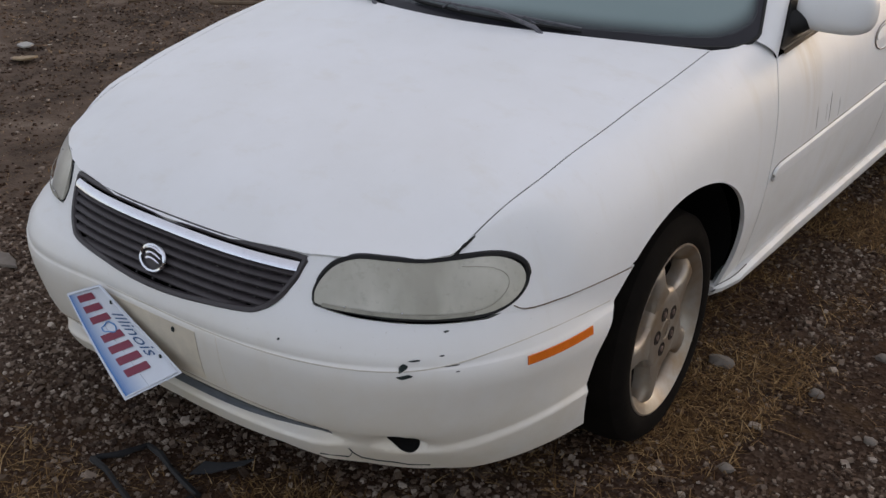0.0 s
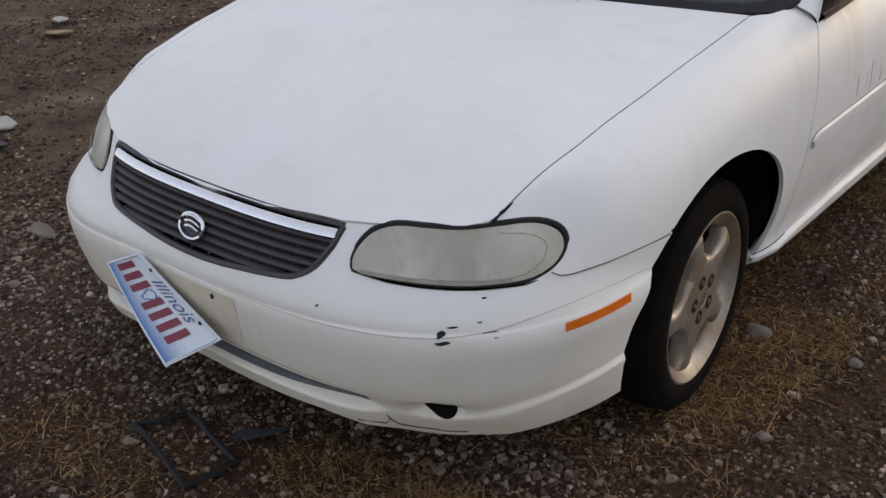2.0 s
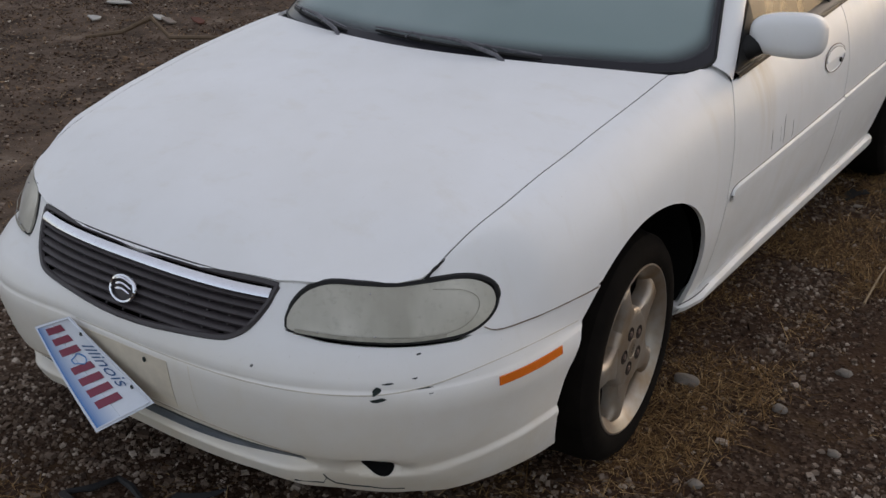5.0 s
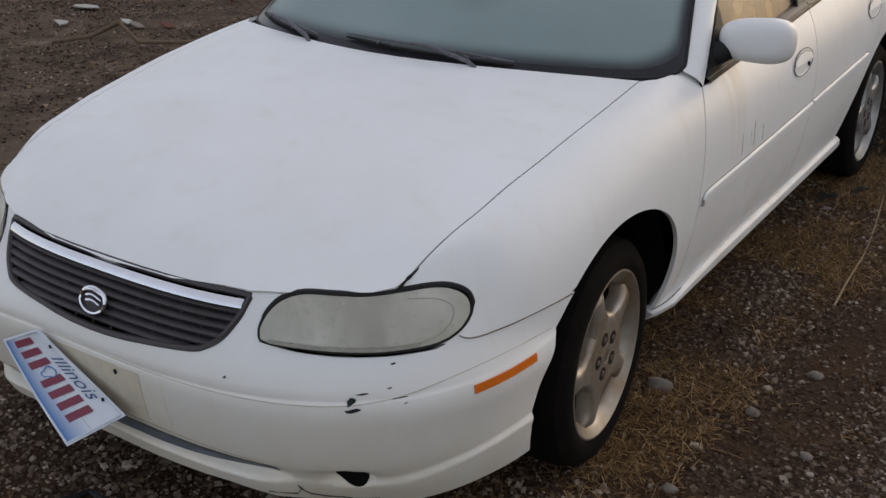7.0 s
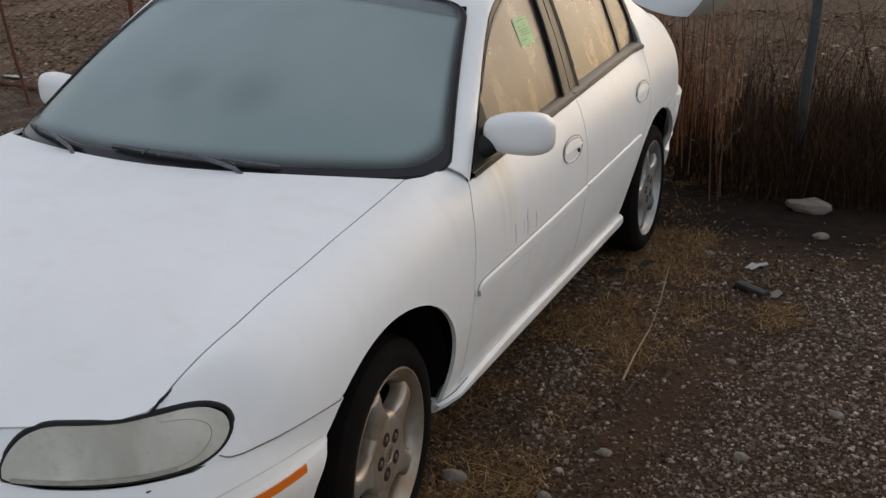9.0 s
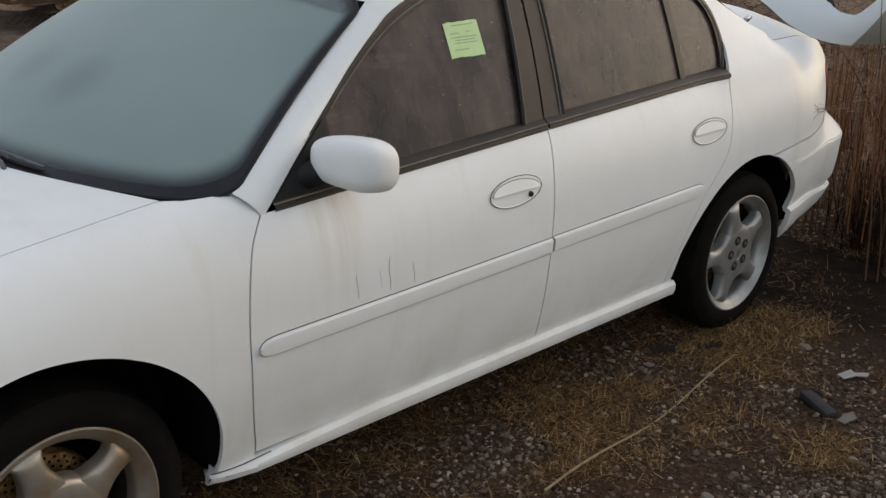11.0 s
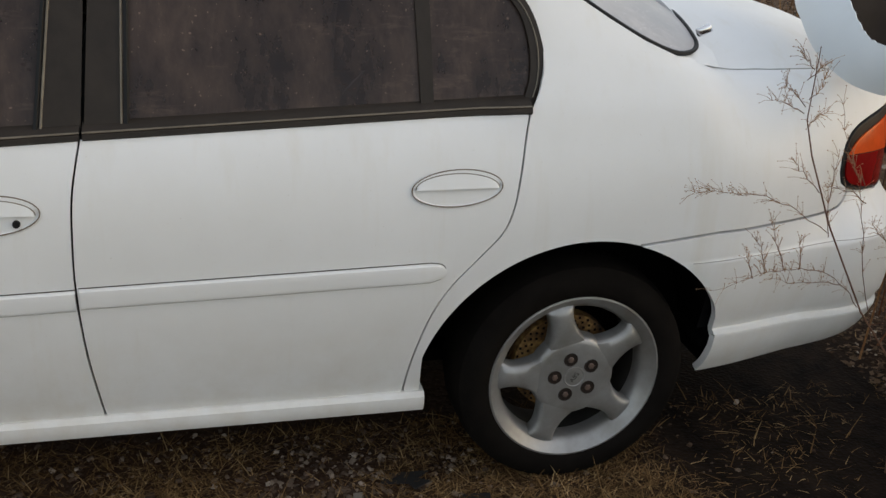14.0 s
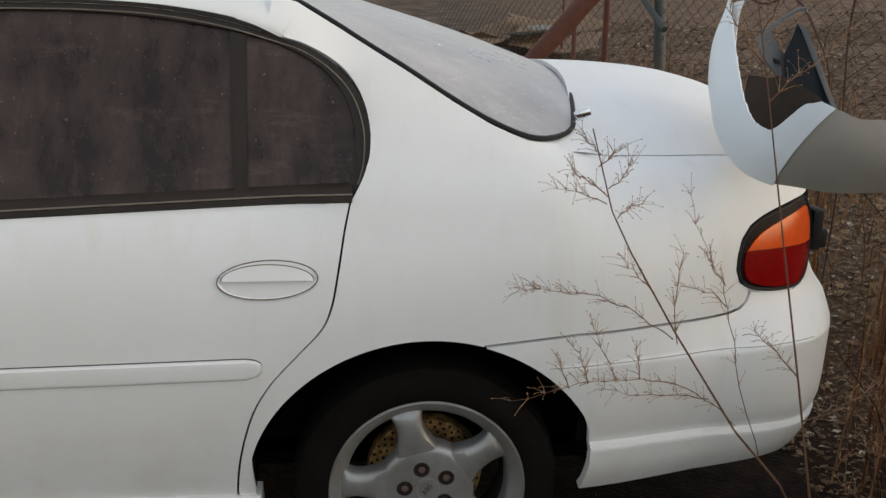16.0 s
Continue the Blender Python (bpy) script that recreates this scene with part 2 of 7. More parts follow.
def panel(outline, fmap, du, dv, out, flange=0.012, step=0.03, vcuts=()):
    """A sheet with the given outline in (u, v), gridded, laid on a surface by fmap, its rim turned inwards."""
    bm = bmesh.new()
    bm.faces.new([bm.verts.new((u, v, 0)) for u, v in dense(outline, step)])
    us = [p[0] for p in outline]
    vs = [p[1] for p in outline]
    for axis, lo, hi, d, extra in ((0, min(us), max(us), du, ()), (1, min(vs), max(vs), dv, vcuts)):
        n = max(1, round((hi - lo) / d))
        for c in sorted([lo + (hi - lo) * k / n + 1e-4 for k in range(1, n)] + list(extra)):
            co, no = [0, 0, 0], [0, 0, 0]
            co[axis], no[axis] = c, 1
            bmesh.ops.bisect_plane(bm, geom=bm.verts[:] + bm.edges[:] + bm.faces[:], dist=1e-5, plane_co=co, plane_no=no)
    for v in bm.verts:
        v.co = fmap(v.co.x, v.co.y)
    bmesh.ops.remove_doubles(bm, verts=bm.verts[:], dist=1e-4)
    bm.normal_update()
    mean = sum((f.normal * f.calc_area() for f in bm.faces), Vector())
    if mean.dot(Vector(out)) < 0:
        bmesh.ops.reverse_faces(bm, faces=bm.faces[:])
        bm.normal_update()
    if flange:
        rim = [e for e in bm.edges if e.is_boundary]
        norm = {v.co.copy().freeze(): v.normal.copy() for e in rim for v in e.verts}
        ext = bmesh.ops.extrude_edge_only(bm, edges=rim)["geom"]
        for g in ext:
            if isinstance(g, bmesh.types.BMVert):
                n = norm.get(g.co.copy().freeze())
                if n is not None:
                    g.co -= n * flange
        bm.normal_update()
    return bm


def mirrored(bm):
    bmesh.ops.scale(bm, verts=bm.verts[:], vec=(-1, 1, 1))
    bmesh.ops.reverse_faces(bm, faces=bm.faces[:])
    return bm


FAR_IN = 0.012


def sided(bm, s):
    if s > 0:
        return bm
    # the passenger's side stands a little further in
    mirrored(bm)
    bmesh.ops.translate(bm, verts=bm.verts[:], vec=(FAR_IN, 0, 0))
    return bm


def grid(rows, closed=False):
    """A sheet through rows of points; closed: each row is a ring."""
    bm = bmesh.new()
    vv = [[bm.verts.new(p) for p in r] for r in rows]
    n = len(rows[0])
    for a, b in zip(vv, vv[1:]):
        for k in range(n if closed else n - 1):
            bm.faces.new((a[k], a[(k + 1) % n], b[(k + 1) % n], b[k]))
    return bm


def capped(rows):
    bm = grid(rows, True)
    bm.verts.ensure_lookup_table()
    n = len(rows[0])
    bm.faces.new([bm.verts[k] for k in range(n)][::-1])
    bm.faces.new([bm.verts[len(bm.verts) - n + k] for k in range(n)])
    bmesh.ops.recalc_face_normals(bm, faces=bm.faces[:])
    return bm


def tube(points, radius, sides=6):
    """A tube along points; radius: a number or one for each point."""
    pts = [Vector(p) for p in points]
    rad = radius if isinstance(radius, (list, tuple)) else [radius] * len(pts)
    rows = []
    for i, p in enumerate(pts):
        d = (pts[min(i + 1, len(pts) - 1)] - pts[max(i - 1, 0)]).normalized()
        a = d.cross(Vector((0.3, 0.1, 1)) if abs(d.z) < 0.9 else Vector((1, 0, 0))).normalized()
        b = d.cross(a)
        rows.append([p + (a * math.cos(k * math.tau / sides) + b * math.sin(k * math.tau / sides)) * rad[i] for k in range(sides)])
    return capped(rows)


def merge(*bms):
    """Several bmeshes joined into the first."""
    me = bpy.data.meshes.new("join")
    for other in bms[1:]:
        other.to_mesh(me)
        bms[0].from_mesh(me)
        other.free()
    bpy.data.meshes.remove(me)
    return bms[0]


def box(c, size, bevel=0.0, segs=2, rot=None):
    bm = bmesh.new()
    bmesh.ops.create_cube(bm, size=1)
    bmesh.ops.scale(bm, verts=bm.verts[:], vec=size)
    if bevel:
        bmesh.ops.bevel(bm, geom=bm.edges[:], offset=bevel, segments=segs, affect="EDGES", profile=0.5)
    if rot:
        bmesh.ops.transform(bm, matrix=rot, verts=bm.verts[:])
    bmesh.ops.translate(bm, verts=bm.verts[:], vec=c)
    return bm


def lathe(profile, n=48):
    """Revolve (offset along the axis, radius) pairs."""
    rows = []
    for k in range(n + 1):
        a = math.tau * k / n
        rows.append([(h, r * math.cos(a), r * math.sin(a)) for h, r in profile])
    bm = grid(rows)
    bmesh.ops.remove_doubles(bm, verts=bm.verts[:], dist=1e-5)
    bmesh.ops.recalc_face_normals(bm, faces=bm.faces[:])
    return bm


def blob(c, size, power=2.0, n=24):
    """A superellipsoid: 2 is an ellipsoid, higher is boxier."""
    def f(a):
        return math.copysign(abs(a) ** (2 / power), a)
    rows = []
    for i in range(n // 2 + 1):
        ph = math.pi * (i / (n // 2) - 0.5)
        rows.append([(c[0] + size[0] * f(math.cos(ph)) * f(math.cos(t)), c[1] + size[1] * f(math.cos(ph)) * f(math.sin(t)), c[2] + size[2] * f(math.sin(ph)))
                     for t in [math.tau * k / n for k in range(n)]])
    bm = grid(rows, True)
    bmesh.ops.remove_doubles(bm, verts=bm.verts[:], dist=1e-5)
    bmesh.ops.recalc_face_normals(bm, faces=bm.faces[:])
    return bm


# ---- the car's form: x across (driver's side +), y from nose to tail, z up ----
N_PLAN, NOSE_D, NOSE_W = 2.75, 0.72, 0.83
_a = np.linspace(0, math.pi / 2, 400)
_px, _py = np.sin(_a) ** (2 / N_PLAN), 1 - np.cos(_a) ** (2 / N_PLAN)
_len = np.r_[0, np.cumsum(np.hypot(np.diff(_px * NOSE_W), np.diff(_py * NOSE_D)))]


def plan(u):
    """Along the rounded plan of a bumper: u in metres from the middle, gives x as a part of the half-width and the setback as a part of the depth."""
    return math.copysign(np.interp(abs(u), _len, _px), u), float(np.interp(abs(u), _len, _py)) + max(abs(u) - _len[-1], 0) / NOSE_D


def u_of_x(x, w=NOSE_W):
    return math.copysign(float(np.interp(abs(x) / w, _px, _len)), x)


def u_of_y(y, y0):
    s = (y - y0) / NOSE_D
    return float(np.interp(s, _py, _len)) if s < 1 else _len[-1] + (s - 1) * NOSE_D


nose_y = curve([(0.18, 0.145), (0.215, 0.125), (0.24, 0.108), (0.29, 0.085), (0.34, 0.060), (0.42, 0.038), (0.50, 0.028), (0.516, 0.028), (0.522, 0.032), (0.53, 0.031), (0.56, 0.040), (0.60, 0.062), (0.66, 0.095), (0.70, 0.118), (0.76, 0.165), (0.82, 0.23)])
nose_w = curve([(0.16, 0.79), (0.24, 0.81), (0.4, 0.835), (0.515, 0.845), (0.53, 0.838), (0.64, 0.815), (0.8, 0.79)])


def nose(u, z, off=0.0):
    fx, fy = plan(u)
    x, y = nose_w(z) * fx, nose_y(z) + NOSE_D * fy
    # a long shallow slot under the bumper's face
    if z < 0.42:
        d = z - (0.341 - 0.0255 * (x / 0.48) ** 2)
        side = min(max((0.50 - abs(x)) / 0.06, 0), 1)
        chin = min(max((-d - 0.022) / 0.020, 0), 1)
        y += (0.014 * math.exp(-((d + 0.011) / 0.017) ** 4) - 0.022 * chin * chin * (3 - 2 * chin)) * side
    # towards the wheel the cover stands flush with the fender above it
    if y > 0.46 and 0.44 < z < 0.63:
        k = min((y - 0.46) / 0.20, 1) * min((z - 0.44) / 0.08, 1)
        x += math.copysign(max(flank(y, z) - abs(x), 0) * k * k * (3 - 2 * k), x)
    # recesses for fog lamps
    dx, dz = abs(x) - 0.594, z - 0.298
    e = ((dx - 0.5 * dz) / 0.060) ** 2 + ((dz + 0.25 * dx) / 0.034) ** 2
    y += 0.045 * max(0.0, 1 - e) ** 1.5
    # the lower corners flare out under a crease
    flare = min(max((0.27 + (abs(x) - 0.624) * 0.34 - z) / 0.012, 0), 1) * min(max((abs(x) - 0.63) / 0.05, 0), 1)
    off += 0.011 * flare
    # the passenger's corner has come loose and stands proud
    k = min(max((-x - 0.12) / 0.40, 0), 1) * min(max((0.615 - z) / 0.06, 0), 1)
    y -= 0.045 * k * k * (3 - 2 * k)
    x += FAR_IN * min(max(-x / 0.6, 0), 1)
    n = Vector((math.copysign(abs(fx) ** 2, fx), -(1 - min(fy, 1)), 0))
    n = n.normalized() if n.length > 1e-6 else Vector((0, -1, 0))
    return Vector((x, y, z)) + n * off


TAIL_Y = 4.80


tail_x = curve([(4.0, 0.874), (4.1, 0.868), (4.2, 0.848), (4.3, 0.817), (4.4, 0.780), (4.5, 0.737), (4.6, 0.688), (4.65, 0.652), (4.69, 0.60), (4.73, 0.52), (4.77, 0.43)])
bumper_x = curve([(3.9, 0.875), (4.1, 0.870), (4.2, 0.854), (4.3, 0.834), (4.4, 0.815), (4.5, 0.800), (4.6, 0.772), (4.66, 0.742), (4.71, 0.695), (4.75, 0.63), (4.785, 0.54), (4.81, 0.44)])


body_w = curve([(0.2, 0.52), (0.3, 0.70), (0.4, 0.768), (0.5, 0.807), (0.6, 0.829), (0.75, 0.850), (1.0, 0.868), (1.5, 0.876), (2.5, 0.88), (3.4, 0.878), (3.9, 0.875), (4.1, 0.874)])
body_zw = curve([(0.3, 0.56), (0.5, 0.58), (1.2, 0.67), (2.5, 0.70), (3.4, 0.72), (4, 0.75), (4.8, 0.76)])
body_xs = curve([(0.2, 0.64), (0.33, 0.662), (0.5, 0.684), (0.7, 0.700), (0.95, 0.714), (1.19, 0.719), (1.35, 0.716), (1.6, 0.70), (2.5, 0.70), (3.4, 0.66), (4.03, 0.625), (4.8, 0.54)])
body_zs = curve([(0.1, 0.64), (0.15, 0.665), (0.2, 0.685), (0.25, 0.703), (0.326, 0.735), (0.40, 0.770), (0.46, 0.793), (0.59, 0.824), (0.667, 0.843), (0.814, 0.870), (0.95, 0.895), (1.1, 0.917), (1.34, 0.947), (1.6, 0.965), (2.5, 1.012), (3.4, 1.062), (3.8, 1.09), (4.03, 1.09), (4.1, 1.066), (4.26, 1.055), (4.47, 1.050), (4.8, 1.0)])
ROUND = 2.2
Z_LOW = 0.20


def width_at(y):
    return body_w(y) if y < 4.05 else tail_x(y)


def cabin_x(z):
    return 0.80 - (z - 0.95) * 0.30 - max(z - 0.95, 0) ** 2 * 0.22


PILLAR = [(3.427, 1.400), (3.473, 1.374), (3.524, 1.346), (3.575, 1.316), (3.677, 1.258), (3.778, 1.197), (3.864, 1.150), (3.946, 1.116), (4.02, 1.098)]
rear_pillar = curve([(3.36, 1.425), (3.40, 1.413)] + PILLAR + [(4.10, 1.082), (4.8, 1.05)])
edge_x = curve([(3.36, 0.495), (3.427, 0.52), (3.524, 0.56), (3.677, 0.62), (3.778, 0.657), (3.864, 0.678), (3.946, 0.680), (4.02, 0.665), (4.10, 0.63), (4.8, 0.54)])


def flank(y, z):
    """Half-width of the body at a height."""
    w, zw, xs, zs = width_at(y), body_zw(y), body_xs(y), body_zs(y)
    xs = min(xs, w - 0.06)
    if z <= zw:
        x = w - 0.09 * max((zw - z) / (zw - 0.25), 0) ** 2
    else:
        t = min((z - zw) / (zs - zw), 1)
        x = xs + (w - xs) * (1 - t ** ROUND) ** (1 / ROUND)
    if y > 3.30 and z > 0.9:
        def ease(a):
            a = min(max(a, 0), 1)
            return a * a * (3 - 2 * a)
        # past the shoulder the side runs on inwards, up to the leaning rear roof pillar
        t = (z - zw) / (zs - zw)
        if t > 0.8:
            run = xs + (w - xs) * (0.650 - 1.282 * (t - 0.8))
            high = ease((z - 1.10) / 0.10)
            k = max(ease((y - 3.40) / 0.15), high) * (1 - ease((y - 3.92) / 0.12))
            x += (run - x) * k
        zp = rear_pillar(y)
        g = cabin_x(z) + (edge_x(y) - cabin_x(zp)) * max((z - 1.0) / (zp - 1.0), 0) ** (2.2 + 13.0 * (1 - ease((y - 3.38) / 0.17)))
        k = max(ease((y - 3.40) / 0.15), ease((z - 1.10) / 0.10)) * ease((z - 0.93) / 0.10) * (1 - ease((y - 3.97) / 0.13))
        x += (0.5 * (x + g + math.sqrt((x - g) ** 2 + 0.05 ** 2)) - x) * k
    return x


def v_of_z(y, z):
    zw, zs = body_zw(y), body_zs(y)
    if z <= zw:
        return (z - Z_LOW) / (zw - Z_LOW)
    t = (z - zw) / (zs - zw)
    if t >= 1:
        return 2 + (z - zs) / 0.30
    return 1 + math.asin(min(t ** (ROUND / 2), 1)) / (math.pi / 2)


def z_of_v(y, v):
    zw, zs = body_zw(y), body_zs(y)
    if v <= 1:
        return Z_LOW + v * (zw - Z_LOW)
    if v <= 2:
        return zw + (zs - zw) * math.sin((v - 1) * math.pi / 2) ** (2 / ROUND)
    return zs + (v - 2) * 0.30


def on_flank(off=0.0):
    def f(y, v):
        z = z_of_v(y, v)
        return Vector((flank(y, z) + off, y, z))
    return f


def flank_panel(outline_yz, off=0.0, flange=0.012, du=0.04, dv=0.07):
    """A body panel whose outline is given in (y, z)."""
    pts = dense(outline_yz, 0.03)
    return panel([(y, v_of_z(y, z)) for y, z in pts], on_flank(off), du, dv, (1, 0, 0.2), flange)


def cabin_panel(outline_yz, off=0.0, flange=0.008):
    return panel(outline_yz, lambda y, z: Vector((cabin_x(z) + off, y, z)), 0.08, 0.06, (1, 0, 0.2), flange, 0.02)


def arc(c, r, a0, a1, n=24, wide=1.0):
    return [(c[0] + wide * r * math.cos(radians(a0 + (a1 - a0) * k / n)), c[1] + r * math.sin(radians(a0 + (a1 - a0) * k / n))) for k in range(n + 1)]


F_HUB, R_HUB = (0.998, 0.303), (3.72, 0.305)
F_ARCH, R_ARCH, FRONT_WIDE = 0.401, 0.395, 1.025

car = tagged(new("sedan"), "faded white four-door sedan with dusty windows, parked on gravel", "car")


def hood_z(x, y):
    zc = hood_mid(y)
    return zc - (zc - body_zs(y)) * (abs(x) / body_xs(y)) ** 2.4


hood_mid = curve([(0.08, 0.685), (0.115, 0.708), (0.15, 0.733), (0.2, 0.763), (0.3, 0.803), (0.45, 0.845), (0.7, 0.893), (1.0, 0.943), (1.15, 0.966), (1.3, 0.985), (1.5, 1.0)])


def hood_rear(x):
    return 1.145 + 0.195 * (abs(x) / 0.716) ** 2


def build_front():
    half = [(0.0, 0.113), (0.2, 0.122), (0.393, 0.158), (0.465, 0.186), (0.499, 0.206), (0.561, 0.240), (0.618, 0.278), (0.652, 0.312)]
    seam = [(body_xs(y) - 0.003, y) for y in np.linspace(0.335, hood_rear(0.716), 18)]
    back = [(x, hood_rear(x)) for x in np.linspace(0.69, 0, 12)]
    right = half + seam + back
    outline = right + [(-x, y) for x, y in right[::-1] if x > 0.001]
    part("hood", panel(outline, lambda x, y: Vector((x + FAR_IN * min(max(-x / 0.6, 0), 1), y, hood_z(x, y))), 0.05, 0.05, (0, 0, 1), 0.016), PAINT, car, "white hood with a thin film of dust")
    # near-black sheet added as shade under the hood, seen only through the seams
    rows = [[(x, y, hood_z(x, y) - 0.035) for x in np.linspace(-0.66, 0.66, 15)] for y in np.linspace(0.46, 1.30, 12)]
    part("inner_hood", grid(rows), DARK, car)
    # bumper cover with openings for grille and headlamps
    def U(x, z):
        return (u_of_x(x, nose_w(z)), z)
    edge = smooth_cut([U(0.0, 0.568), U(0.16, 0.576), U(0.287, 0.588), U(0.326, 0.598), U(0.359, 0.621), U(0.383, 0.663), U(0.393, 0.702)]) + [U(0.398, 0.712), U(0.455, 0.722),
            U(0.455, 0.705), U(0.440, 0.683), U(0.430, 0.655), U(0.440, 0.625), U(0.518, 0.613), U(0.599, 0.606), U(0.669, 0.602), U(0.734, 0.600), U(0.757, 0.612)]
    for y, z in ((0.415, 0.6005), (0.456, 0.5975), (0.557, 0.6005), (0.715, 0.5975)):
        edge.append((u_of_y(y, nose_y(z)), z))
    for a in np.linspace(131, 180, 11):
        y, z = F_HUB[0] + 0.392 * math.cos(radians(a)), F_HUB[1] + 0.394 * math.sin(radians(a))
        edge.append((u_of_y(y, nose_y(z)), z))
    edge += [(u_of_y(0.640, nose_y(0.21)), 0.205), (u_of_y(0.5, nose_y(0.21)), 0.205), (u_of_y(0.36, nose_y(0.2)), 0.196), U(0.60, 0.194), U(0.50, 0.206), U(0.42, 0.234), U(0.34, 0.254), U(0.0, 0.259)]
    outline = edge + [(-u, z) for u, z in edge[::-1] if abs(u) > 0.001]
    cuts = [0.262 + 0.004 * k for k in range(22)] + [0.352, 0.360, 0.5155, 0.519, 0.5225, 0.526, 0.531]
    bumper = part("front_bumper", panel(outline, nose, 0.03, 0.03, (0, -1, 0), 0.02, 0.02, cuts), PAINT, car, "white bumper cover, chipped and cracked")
    # near-black sheet added as shade behind the grille and lamp openings
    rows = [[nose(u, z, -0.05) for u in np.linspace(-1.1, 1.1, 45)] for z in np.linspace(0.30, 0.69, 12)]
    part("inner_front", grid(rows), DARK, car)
    for s in (1, -1):
        # amber side marker
        ring = [(u_of_y(y, nose_y(z)), z) for y, z in ((0.387, 0.492), (0.577, 0.495), (0.580, 0.513), (0.389, 0.511))]
        part("side_marker", sided(panel(ring, lambda u, z: nose(u, z, 0.003), 0.03, 0.02, (1, -1, 0), 0.006), s), ORANGE, bumper, "amber side marker lamp")
        # dark disc over the recess, the shade of an open hole as colour
        e = [U(0.588 + 0.026 * math.cos(a), 0.290 + 0.018 * math.sin(a) - 0.012 * math.cos(a)) for a in np.linspace(0, math.tau, 20, endpoint=False)]
        part("fog_lamp_hole_shade", sided(panel(e, lambda u, z: nose(u, z, 0.003), 0.02, 0.01, (0, -1, 0), 0.004), s), DARK, bumper, "dark disc for the shade in an empty fog lamp opening")
    def slot_z(x, d):
        return 0.341 - 0.0255 * (x / 0.48) ** 2 + d * (1 - 0.6 * (abs(x) / 0.47) ** 4)
    top = [U(x, slot_z(x, 0.006)) for x in np.linspace(-0.46, 0.46, 31)]
    low = [U(x, slot_z(x, -0.029)) for x in np.linspace(0.46, -0.46, 31)]
    # the slot's shade is put into this grey-blue strip
    slot = part("lower_slot", panel(top + low, lambda u, z: nose(u, z, 0.0015), 0.03, 0.008, (0, -1, 0), 0, 0.02), SLOT_SHADE, bumper, "slot under the bumper's face, its shade put into grey-blue")
    # black line drawn as the shadow under the slot's upper edge
    part("slot_edge_shadow", tube([nose(u, z + 0.001, 0.001) for u, z in top], 0.0016, 5), CHIP_SHADE, slot)
    groove = [U(x, slot_z(x, 0.027)) for x in np.linspace(-0.44, 0.44, 31)]
    part("groove", tube([nose(u, z, -0.0004) for u, z in groove], 0.0014, 5), plain("brown grime", (0.34, 0.27, 0.19), 0.8, 0, 0.5), bumper, "brown grime in a groove above the slot")
    # a crease with dirt in it runs round the cover and rises over the side markers
    fold = [(0.0, 0.5215), (0.259, 0.519), (0.479, 0.516), (0.626, 0.516), (0.700, 0.523), (0.752, 0.536)]
    dirt = plain("dirt in a crease", (0.50, 0.46, 0.38), 0.8, 0, 0.3)
    for s in (1, -1):
        us = [U(x, z) for x, z in smooth_cut(fold)] + [(u_of_y(y, nose_y(z)), z) for y, z in ((0.38, 0.543), (0.46, 0.546), (0.56, 0.544), (0.66, 0.539))]
        part("crease_line", sided(tube([nose(u, z, 0.0006) for u, z in us], 0.0013, 5), s), dirt, bumper, "dirt-filled crease along the cover")
    # chips through the paint, and a crack at the lower edge
    rng = random.Random(4)
    for cx, cz, w, h in ((0.636, 0.524, 0.009, 0.008), (0.642, 0.506, 0.013, 0.005), (0.652, 0.538, 0.010, 0.002), (0.690, 0.545, 0.004, 0.0015), (0.708, 0.523, 0.013, 0.0015), (0.72, 0.512, 0.004, 0.0012), (0.683, 0.589, 0.004, 0.0018), (0.39, 0.553, 0.003, 0.003)):
        e = [U(cx + w * math.cos(a) * rng.uniform(0.6, 1.2), cz + h * math.sin(a) * rng.uniform(0.6, 1.3) + 0.3 * h * math.cos(a)) for a in np.linspace(0, math.tau, 11, endpoint=False)]
        part("paint_chip", panel(e, lambda u, z: nose(u, z, 0.002), 0.01, 0.01, (0, -1, 0), 0, 0.01), CHIP_SHADE, bumper, "dark chip where paint is gone")
    crack = [(0.43, 0.246), (0.48, 0.236), (0.492, 0.255), (0.490, 0.27), (0.494, 0.25), (0.50, 0.232), (0.53, 0.226), (0.56, 0.224), (0.585, 0.214), (0.62, 0.212)]
    pts = [nose(u_of_x(x, nose_w(z)), z, 0.001) for x, z in crack]
    part("crack", tube(pts, 0.0014, 5), CHIP_SHADE, bumper, "thin dark crack")
    pts = [nose(u_of_x(0.23, nose_w(z)), z, 0.0) for z in np.linspace(0.515, 0.375, 6)]
    part("mould_line", tube(pts, 0.0007, 5), PLATE_MOUNT, bumper)
    pts = [nose(u_of_x(-0.23, nose_w(z)), z, 0.0) for z in np.linspace(0.52, 0.37, 6)]
    part("mould_line", tube(pts, 0.0007, 5), PLATE_MOUNT, bumper)
    return bumper


BUMPER = build_front()


